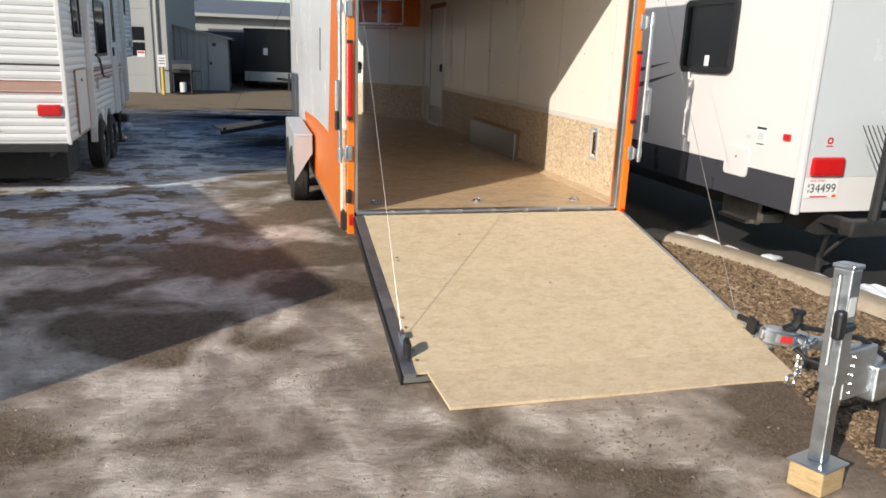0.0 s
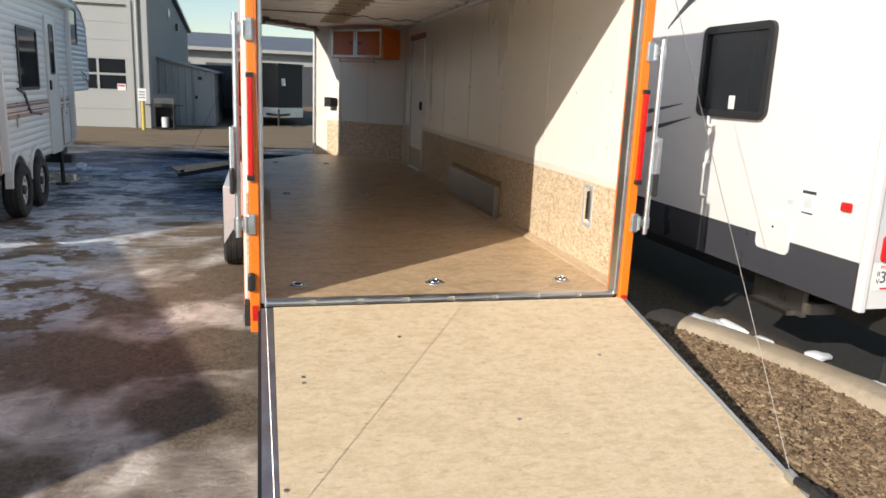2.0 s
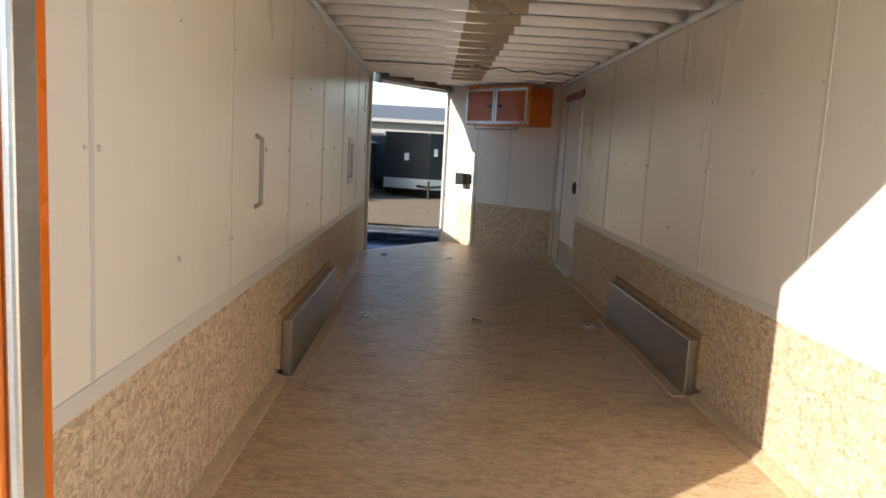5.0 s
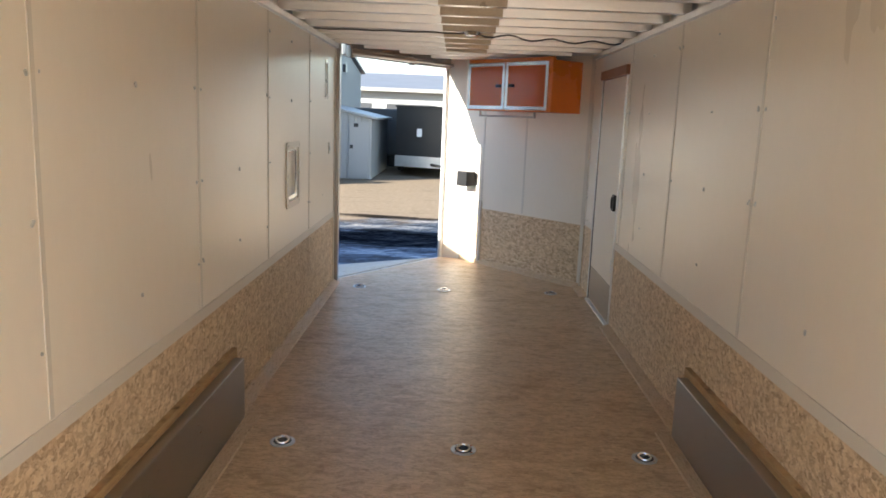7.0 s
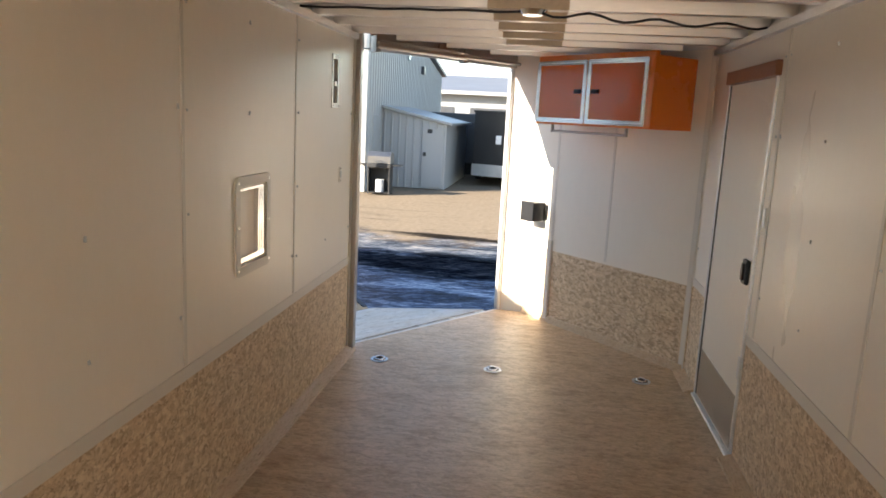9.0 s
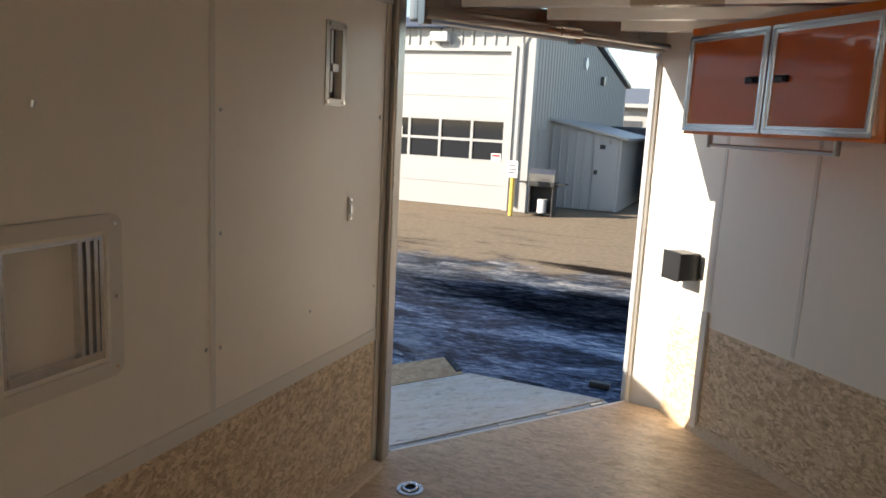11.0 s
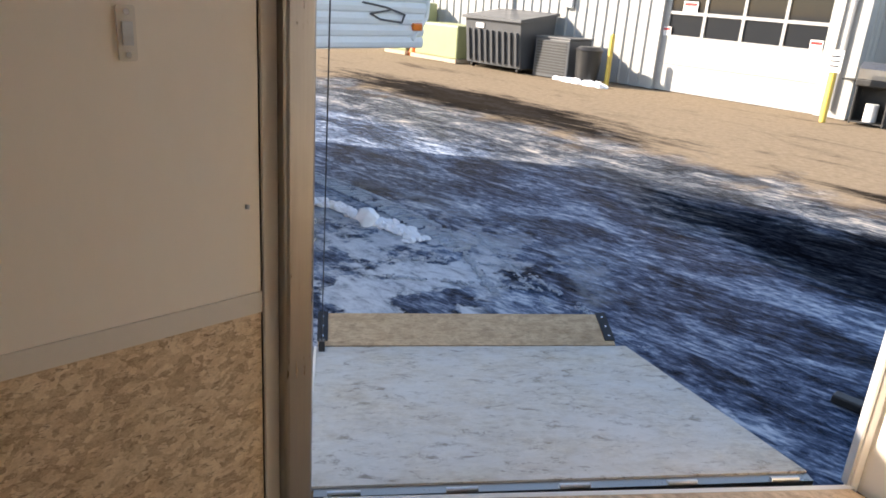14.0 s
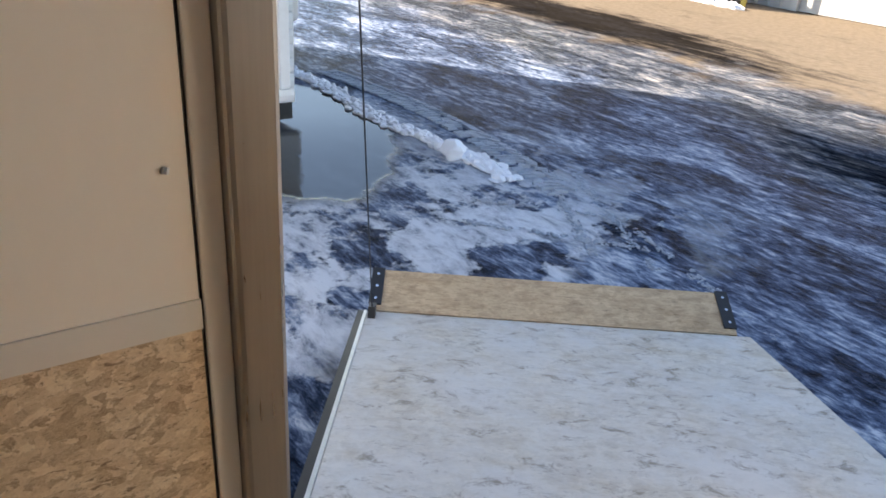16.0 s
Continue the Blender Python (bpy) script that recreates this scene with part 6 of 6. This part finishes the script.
def yard_things():
    bin_ = thing("waste_container", (-11.6, 29.8, 0), "dark grey ribbed steel waste container with lid", "container")
    b = prism(bmesh.new(), [(28.95, 0.12), (30.1, 0.12), (30.2, 1.45), (28.8, 1.25)], -12.45, -10.5, "x")
    part("body", b, GREY_BIN, bin_)
    for k in range(9):
        x = -12.32 + k * 0.212
        part("rib", prism(bmesh.new(), [(28.95, 0.2), (28.88, 0.2), (28.76, 1.0), (28.83, 1.0)], x - 0.04, x + 0.04, "x"), GREY_BIN, bin_)
    part("lid", prism(bmesh.new(), [(28.72, 1.26), (30.25, 1.46), (30.25, 1.53), (28.72, 1.33)], -12.52, -10.43, "x"), GREY_BIN, bin_)
    for x, y in itertools_product((-12.3, -10.65), (29.05, 30.0)):
        b = bmesh.new()
        rod(b, (x - 0.04, y, 0.07), (x + 0.04, y, 0.07), 0.07, 10)
        part("caster", b, BLACK, bin_)
    for x in (-11.9,):
        part("sticker", box(bmesh.new(), x - 0.14, x + 0.14, 28.79, 28.80, 1.04, 1.16), PAPER, bin_)
    ac = thing("air_conditioner", (-9.75, 29.6, 0), "square dark slatted outdoor cooling unit", "cooling unit")
    b = bmesh.new()
    rbox(b, -10.3, -9.2, 29.2, 30.1, 0.0, 0.96, 0.03)
    part("case", b, GREY_BIN, ac)
    for k in range(12):
        part("slat", box(bmesh.new(), -10.22, -9.28, 29.185, 29.2, 0.1 + k * 0.068, 0.135 + k * 0.068), DARK_METAL, ac)
    part("top", rbox(bmesh.new(), -10.33, -9.17, 29.17, 30.13, 0.961, 1.0, 0.01), GREY_BIN, ac)
    can = thing("trash_can", (-8.75, 29.4, 0), "round black plastic trash can with lid", "trash can")
    b = bmesh.new()
    rod(b, (-8.75, 29.4, 0.0), (-8.75, 29.4, 0.78), 0.27, 20, 0.32)
    part("barrel", b, BLACK, can, smooth=True)
    b = bmesh.new()
    rod(b, (-8.75, 29.4, 0.781), (-8.75, 29.4, 0.86), 0.35, 20, 0.24)
    part("lid", b, BLACK, can, smooth=True)
    for x, y, h in ((-8.25, 29.55, 1.15), (-3.15, 29.5, 1.25)):
        bo = thing("bollard", (x, y, 0), "yellow painted steel bollard", "bollard", "yellow bollards")
        b = bmesh.new()
        rod(b, (x, y, 0), (x, y, h), 0.06, 14)
        bmesh.ops.create_uvsphere(b, u_segments=14, v_segments=6, radius=0.06, matrix=Matrix.Translation((x, y, h)))
        part("pipe", b, YELLOW, bo, smooth=True)
        if x > -5:
            sg = part("notice", box(bmesh.new(), x - 0.13, x + 0.13, y - 0.075, y - 0.065, 0.95, 1.36), PAPER, bo)
            for k in range(3):
                part("print_bar", box(bmesh.new(), x - 0.09, x + 0.09, y - 0.079, y - 0.0755, 1.05 + k * 0.09, 1.08 + k * 0.09), RV_GREY, sg)
    # gas grill
    g = thing("gas_grill", (-2.55, 30.2, 0), "grey gas barbecue grill with black cart", "grill")
    b = bmesh.new()
    rbox(b, -2.9, -2.2, 30.0, 30.45, 0.72, 0.86, 0.03)
    box_ = part("firebox", b, DARK_METAL, g)
    b = prism(bmesh.new(), [(30.0 + 0.0, 0.861), (30.45, 0.861), (30.45, 1.05), (30.33, 1.17), (30.12, 1.17), (30.0, 1.05)], -2.88, -2.22, "x")
    part("lid", b, ALU_POST, g)
    for x in (-3.15, -2.18):
        part("side_shelf", box(bmesh.new(), x, x + 0.24, 30.02, 30.42, 0.80, 0.83), DARK_METAL, g)
    for x, y in itertools_product((-2.85, -2.25), (30.05, 30.40)):
        b = bmesh.new()
        rod(b, (x, y, 0), (x, y, 0.72), 0.022, 8)
        part("leg", b, DARK_METAL, g)
    b = bmesh.new()
    rod(b, (-2.55, 30.22, 0.06), (-2.55, 30.22, 0.40), 0.12, 16)
    part("gas_bottle", b, RV_WHITE, g, "white gas bottle", True)
    part("cart_panel", box(bmesh.new(), -2.87, -2.23, 30.40, 30.415, 0.06, 0.72), DARK_METAL, g)
    for x in (-2.87, -2.25):
        part("cart_panel", box(bmesh.new(), x, x + 0.02, 30.05, 30.40, 0.06, 0.72), DARK_METAL, g)
    part("cart_base", box(bmesh.new(), -2.87, -2.23, 30.03, 30.42, 0.03, 0.059), DARK_METAL, g)
    # green transformer boxes and cone
    for x, y, w, h in ((-13.75, 29.55, 1.75, 1.0), (-15.5, 29.6, 0.8, 1.5)):
        gb = thing("transformer_box", (x, y, 0), "dull green utility transformer box", "utility box", "utility boxes")
        b = bmesh.new()
        rbox(b, x - w / 2, x + w / 2, y - 0.6, y + 0.6, 0.1, h, 0.04)
        part("case", b, GREEN_BOX, gb)
        part("base", box(bmesh.new(), x - w / 2 - 0.08, x + w / 2 + 0.08, y - 0.7, y + 0.7, 0, 0.099), CONCRETE, gb)
    cn = thing("traffic_cone", (-14.95, 29.2, 0), "orange plastic traffic cone on the yard", "cone")
    b = bmesh.new()
    rod(b, (-14.95, 29.2, 0.03), (-14.95, 29.2, 0.62), 0.16, 16, 0.03)
    part("body", b, CONE, cn, smooth=True)
    part("foot", box(bmesh.new(), -15.15, -14.75, 29.0, 29.4, 0, 0.03), CONE, cn)


def hitch_jack():
    """Galvanised jack post on a wood block, winch and chain, of a trailer parked beside the ramp."""
    t = thing("trailer_jack", (2.25, 3.85, 0), "galvanised jack post with foot plate", "jack")
    x, y = 2.25, 3.86
    lean = pose(x, y, 0.11, -3, 3.5, 20)
    b = bmesh.new()
    rbox(b, -0.032, 0.032, -0.032, 0.032, 0.012, 0.66, 0.006, 2, lean)
    part("inner_post", b, GALV, t)
    b = bmesh.new()
    rbox(b, -0.040, 0.040, -0.040, 0.040, 0.36, 0.855, 0.006, 2, lean)
    part("sleeve", b, GALV, t)
    b = bmesh.new()
    rbox(b, -0.046, 0.046, -0.046, 0.046, 0.855, 0.875, 0.006, 2, lean)
    part("cap", b, GALV, t)
    b = bmesh.new()
    rbox(b, -0.10, 0.10, -0.085, 0.085, 0.0, 0.012, 0.003, 1, lean)
    part("foot_plate", b, GALV, t)
    b = bmesh.new()
    rod(b, lean @ Vector((-0.055, 0.0, 0.45)), lean @ Vector((-0.055, 0.0, 0.83)), 0.010, 8)
    part("crank_rod", b, GALV, t)
    part("sticker", box(bmesh.new(), -0.034, 0.02, -0.0425, -0.0405, 0.66, 0.74, lean), PAPER, t)
    b = bmesh.new()
    tube(b, [lean @ Vector(p) for p in ((0.0, -0.05, 0.62), (-0.13, -0.08, 0.63), (-0.17, -0.09, 0.645))], 0.017, 8)
    part("crank_arm", b, BLACK, t)
    b = bmesh.new()
    rbox(b, -0.215, -0.165, -0.11, -0.07, 0.60, 0.72, 0.014, 2, lean)
    part("crank_grip", b, BLACK, t)
    k = thing("wood_block", (2.25, 3.85, 0), "square sawn wood block under the jack foot", "block")
    b = bmesh.new()
    rbox(b, -0.09, 0.09, -0.075, 0.075, -0.11, -0.001, 0.006, 2, lean)
    part("timber", b, WOOD_BLOCK, k)
    f = thing("trailer_tongue", (2.9, 3.75, 0.4), "galvanised tongue frame of a neighbouring trailer", "trailer tongue")
    b = bmesh.new()
    rbox(b, 0.042, 0.30, -0.035, 0.035, 0.28, 0.50, 0.008, 2, lean)
    part("bracket", b, GALV, f)
    for q in range(5):
        b = bmesh.new()
        rod(b, lean @ Vector((0.10, -0.035, 0.31 + q * 0.04)), lean @ Vector((0.10, -0.041, 0.31 + q * 0.04)), 0.007, 8)
        part("bolt", b, CHROME, f)
    b = bmesh.new()
    rbox(b, 0.28, 1.6, -0.06, 0.06, 0.24, 0.40, 0.01, 2, lean)
    part("beam", b, GALV, f)
    b = bmesh.new()
    rod(b, lean @ Vector((0.6, 0, -0.11)), lean @ Vector((0.6, 0, 0.24)), 0.04, 10)
    part("stand", b, DARK_METAL, f)
    b = bmesh.new()
    rod(b, lean @ Vector((1.5, 0, -0.11)), lean @ Vector((1.5, 0, 0.24)), 0.04, 10)
    part("stand", b, DARK_METAL, f)
    b = bmesh.new()
    tube(b, [lean @ Vector(p) for p in ((0.04, 0.02, 0.56), (0.2, 0.0, 0.53), (0.42, -0.02, 0.42), (0.5, 0, 0.36))], 0.013, 8)
    part("cable", b, BLACK, f)
    w = thing("coupler", (2.3, 4.27, 0.4), "grey cast trailer coupler with black latch and chain hook", "coupler")
    m = pose(2.36, 4.28, 0.52, 0, 8, -14) @ Matrix.Scale(0.78, 4)
    b = bmesh.new()
    prism(b, [(-0.17, -0.035), (-0.10, -0.065), (0.10, -0.06), (0.13, -0.045), (0.13, 0.045), (0.10, 0.06), (-0.10, 0.065), (-0.17, 0.035)], -0.055, 0.035, "z", m)
    bmesh.ops.bevel(b, geom=b.edges[:], offset=0.014, segments=3, affect="EDGES")
    body = part("housing", b, GALV, w, smooth=True)
    part("label", box(bmesh.new(), -0.07, 0.0, -0.0685, -0.0655, -0.03, 0.012, m), INK_RED, body)
    b = bmesh.new()
    rbox(b, 0.09, 0.30, -0.04, 0.04, -0.05, 0.02, 0.008, 2, m)
    part("channel", b, GALV, w)
    b = bmesh.new()
    tube(b, [m @ Vector(p) for p in ((-0.03, 0, 0.03), (0.02, 0, 0.06), (0.035, 0, 0.10), (0.02, 0, 0.15))], 0.024, 8)
    rbox(b, -0.02, 0.06, -0.028, 0.028, 0.14, 0.175, 0.012, 2, m)
    part("latch", b, BLACK, w, "black latch lever")
    b = bmesh.new()
    rbox(b, 0.06, 0.21, -0.06, -0.03, 0.065, 0.095, 0.01, 2, m)
    rod(b, m @ Vector((0.06, -0.045, 0.08)), m @ Vector((0.045, -0.045, 0.08)), 0.018, 10)
    part("crank_handle", b, BLACK, w)
    for q, (dx, dy, dz, rr) in enumerate(((0.05, -0.075, 0.0, 0.034), (0.09, -0.07, -0.03, 0.030), (0.02, -0.08, -0.035, 0.026), (0.11, -0.085, 0.01, 0.028))):
        part("shackle", ring(bmesh.new(), rr, 0.009, m @ Matrix.Translation((dx, dy, dz)) @ pose(0, 0, 0, 70 + 25 * q, 20 * q, 35 * q), 16, 6), CHROME, w, smooth=True)
    b = bmesh.new()
    tube(b, [m @ Vector(p) for p in ((0.03, -0.06, -0.05), (0.08, -0.13, -0.085), (0.18, -0.17, -0.095), (0.27, -0.13, -0.085), (0.32, -0.06, -0.07))], 0.013, 8)
    part("hose", b, BLACK, w)
    b = bmesh.new()
    tube(b, [m @ Vector(p) for p in ((0.20, -0.05, 0.07), (0.32, -0.10, 0.02), (0.46, -0.12, -0.06), (0.56, -0.10, -0.10))], 0.013, 8)
    part("hose", b, BLACK, w)
    for q in range(6):
        c = m @ Vector((0.06 + 0.004 * q, -0.09, -0.07 - 0.027 * q))
        part("chain_link", ring(bmesh.new(), 0.019, 0.006, Matrix.Translation(c) @ pose(0, 0, 0, 90, 0, 10 if q % 2 else 95), 12, 6), CHROME, w, smooth=True)
    part("hook", ring(bmesh.new(), 0.036, 0.010, m @ Matrix.Translation((0.05, -0.09, -0.25)) @ pose(0, 0, 0, 90, 0, 20), 16, 6), CHROME, w, smooth=True)


old_camper()
white_camper()
unseen_camper()
hidden_camper()
far_buildings()
yard_things()
hitch_jack()


# ---- curb, wood chips, snow, gravel ----
def curb():
    t = thing("curb", (4.2, 7.2, 0), "worn concrete curb with snow along its far side", "curb")
    line = [(3.72, 8.15), (3.98, 7.55), (4.16, 6.95), (4.28, 6.3), (4.36, 5.5), (4.40, 4.2), (4.42, 2.0)]
    b = bmesh.new()
    rings = []
    for k in range(len(line) * 6 - 5):
        i, f = divmod(k, 6)
        j = min(i + 1, len(line) - 1)
        x = line[i][0] + (line[j][0] - line[i][0]) * f / 6
        y = line[i][1] + (line[j][1] - line[i][1]) * f / 6
        w = 0.01 * noise.noise((x * 9, y * 9, 0))
        rings.append([b.verts.new((x + dx, y + dx * 0.4, z + (w if z > 0.02 else 0))) for dx, z in ((0.0, -0.02), (0.05, 0.045), (0.09, 0.060), (0.24, 0.062), (0.29, 0.045), (0.33, -0.02))])
    for p, q in zip(rings, rings[1:]):
        for a in range(5):
            b.faces.new((p[a], p[a + 1], q[a + 1], q[a]))
    b.faces.new(rings[0])
    b.faces.new(rings[-1])
    bmesh.ops.recalc_face_normals(b, faces=b.faces[:])
    part("stone", b, CONCRETE, t, smooth=True)
    s = bmesh.new()
    rnd = random.Random(4)
    for k in range(90):
        f = k / 89 * (len(line) - 1.01)
        i = int(f)
        x = line[i][0] + (line[i + 1][0] - line[i][0]) * (f - i) + 0.33 + rnd.uniform(-0.03, 0.10)
        y = line[i][1] + (line[i + 1][1] - line[i][1]) * (f - i) + 0.12
        if y > 6.3 and rnd.random() < 0.85:
            continue
        lump(s, (x, y, 0.0 + rnd.uniform(0, 0.03)), (rnd.uniform(0.04, 0.10), rnd.uniform(0.08, 0.2), rnd.uniform(0.02, 0.05)), rnd)
    tagged(part("snow_edge", s, SNOW, t, "crusted snow", True), kind="stuff")


def lump(b, c, size, rnd, sub=2):
    r = bmesh.ops.create_icosphere(b, subdivisions=sub, radius=1)
    o = rnd.uniform(0, 50)
    for v in r["verts"]:
        n = 1 + 0.35 * noise.noise((v.co.x * 1.6 + o, v.co.y * 1.6, v.co.z * 1.6))
        v.co = Vector((c[0] + v.co.x * size[0] * n, c[1] + v.co.y * size[1] * n, c[2] + v.co.z * size[2] * n))


def scatter(name, label, category, n, spot, size, mat_, seed, flat=0.35):
    """Small loose bits strewn over the ground: a mesh of many flat five-sided chips."""
    rnd = random.Random(seed)
    verts, faces = [], []
    for _ in range(n):
        x, y, z = spot(rnd)
        L = rnd.uniform(*size)
        W, H = L * rnd.uniform(0.25, 0.5), L * rnd.uniform(0.12, flat)
        m = pose(x, y, z + H * 0.3, rnd.uniform(-22, 22), rnd.uniform(-22, 22), rnd.uniform(0, 360))
        k = len(verts)
        for u, v, w in ((-L / 2, -W / 2, 0), (L / 2, -W * 0.3, 0), (L * 0.42, W / 2, 0), (-L * 0.4, W * 0.45, 0), (-L * 0.4, -W * 0.4, H), (L * 0.38, -W * 0.2, H), (L * 0.34, W * 0.4, H), (-L * 0.34, W * 0.35, H)):
            verts.append((m @ Vector((u, v, w)))[:])
        faces += [(k, k + 3, k + 2, k + 1), (k + 4, k + 5, k + 6, k + 7), (k, k + 1, k + 5, k + 4), (k + 1, k + 2, k + 6, k + 5), (k + 2, k + 3, k + 7, k + 6), (k + 3, k, k + 4, k + 7)]
    me = bpy.data.meshes.new(name)
    me.from_pydata(verts, [], faces)
    me.materials.append(mat_)
    return tagged(new(name, me), label, category, kind="stuff")


def island_mat(name, stops, rough=0.9):
    """Loose bits, each with its own tone."""
    m, nt, p = nodes_of(name)
    g = nt.nodes.new("ShaderNodeNewGeometry")
    c = ramp(nt, g.outputs["Random Per Island"], stops)
    c = mix(nt, 0.4, c, ramp(nt, noise_tex(nt, coords(nt), 90.0, 3), [(0.3, (0.6, 0.6, 0.6)), (0.7, (1, 1, 1))]), "MULTIPLY")
    nt.links.new(c, p.inputs["Base Color"])
    p.inputs["Roughness"].default_value = rough
    return m


CHIPS = island_mat("wood_chips", [(0.0, (0.12, 0.075, 0.042)), (0.4, (0.21, 0.14, 0.08)), (0.8, (0.30, 0.205, 0.12)), (1.0, (0.40, 0.295, 0.185))])
STONES = island_mat("gravel_bits", [(0.0, (0.10, 0.072, 0.048)), (0.5, (0.19, 0.14, 0.092)), (0.9, (0.26, 0.20, 0.135)), (1.0, (0.38, 0.32, 0.25))])


def chip_spot(r):
    y = r.uniform(3.6, 8.4)
    right = 3.72 + (8.15 - y) * 0.45 if y > 7 else 4.2
    x = r.uniform(2.95 + max(0, (5.2 - y)) * -0.25, min(right, 4.25) + 0.04)
    return x, y, 0.0


def patch_spot(r):
    cx, cy, s = r.choice(((0.35, 3.95, 0.28), (-0.55, 4.0, 0.35), (0.9, 3.6, 0.3), (1.6, 4.35, 0.3), (1.95, 4.2, 0.3), (-0.9, 4.9, 0.4), (0.2, 5.3, 0.25), (1.3, 3.4, 0.4)))
    return r.gauss(cx, s), r.gauss(cy, s * 0.8), 0.0


def yard_spot(r):
    return r.uniform(-3.2, 3.0), 3.0 + 8 * r.random() ** 1.6, 0.0


curb()
scatter("wood_chips", "brown wood chips strewn beside the ramp", "mulch", 24000, chip_spot, (0.012, 0.05), CHIPS, 3)
scatter("gravel", "brown gravel and bark bits in frozen mud", "gravel", 2600, patch_spot, (0.004, 0.013), STONES, 7, 0.6)
scatter("loose_grit", "scattered small stones on the icy yard", "gravel", 420, yard_spot, (0.003, 0.009), STONES, 8, 0.6)


def snow_ridge():
    """Crusted ridge and lumps of snow beside the camper's nose."""
    rnd = random.Random(12)
    b = bmesh.new()
    for k in range(420):
        f = k / 419
        x, y = -5.6 + 3.55 * f, 17.90 + 0.14 * f + 0.05 * math.sin(f * 9) + 0.045 * rnd.gauss(0, 1)
        lump(b, (x, y, 0.0), (rnd.uniform(0.02, 0.07), rnd.uniform(0.015, 0.04), rnd.uniform(0.01, 0.045) * rnd.uniform(0.5, 1)), rnd)
    me = mesh_of("snow_ridge", b, SNOW, True)
    tagged(new("snow_ridge", me), "crusted ridge of ploughed snow on ice", "snow", kind="stuff")
    # tyre tread pressed into the snow beyond the ridge, and scraped lines across the ice
    b = bmesh.new()
    for k in range(150):
        f = k / 149
        x, y = -5.4 + 3.7 * f, 18.30 + 0.22 * math.sin(f * 2.9) - 0.10 * f
        for q in (-1, 0, 1):
            cx, cy = x + rnd.gauss(0, 0.008), y + q * 0.085 + rnd.gauss(0, 0.006)
            if rnd.random() < 0.62:
                box(b, -0.045, 0.045, -0.008, 0.008, -0.02, rnd.uniform(0.006, 0.016), pose(cx, cy, -0.004, 0, 0, 55 - 25 * q + rnd.gauss(0, 7)))
    for (x0, y0), (x1, y1) in (((-2.1, 18.45), (-0.9, 17.75)), ((-1.95, 18.60), (-0.6, 17.95)), ((-1.9, 17.6), (-1.0, 18.5)), ((-1.6, 17.35), (-0.8, 18.1)), ((-1.2, 18.3), (0.2, 17.9))):
        for k in range(200):
            f = k / 199 + rnd.gauss(0, 0.006)
            if noise.noise((f * 9, x0 * 3, 0)) > -0.15:
                lump(b, (x0 + (x1 - x0) * f + rnd.gauss(0, 0.018), y0 + (y1 - y0) * f + rnd.gauss(0, 0.018), -0.008), (rnd.uniform(0.006, 0.022), rnd.uniform(0.004, 0.012), rnd.uniform(0.003, 0.010)), rnd, 1)
    tagged(new("tyre_tread", mesh_of("tyre_tread", b, PACKED_SNOW)), "tyre tread marks and scraped lines of packed snow", "snow", kind="stuff")
    t = thing("snow_ball", (-2.60, 17.95, 0), "rounded white lump of snow on the ice", "snow")
    b = bmesh.new()
    lump(b, (-2.60, 17.95, 0.06), (0.085, 0.085, 0.085), rnd, 3)
    part("lump", b, SNOW, t, smooth=True)
    # snow by the workshop's foot
    b = bmesh.new()
    for k in range(40):
        lump(b, (-9.6 + 1.6 * rnd.random(), 29.05 + 0.2 * rnd.random(), 0.0), (rnd.uniform(0.08, 0.2), 0.1, rnd.uniform(0.04, 0.12)), rnd)
    tagged(new("snow_patch", mesh_of("snow_patch", b, SNOW, True)), "leftover snow beside the cooling unit", "snow", kind="stuff")


snow_ridge()
t_ = thing("rubber_block", (1.22, 18.22, 0), "short black rubber block lying on the ice", "block")
wb = bmesh.new()
rbox(wb, 1.13, 1.31, 18.18, 18.26, 0.0, 0.05, 0.01)
part("block", wb, BLACK, t_)
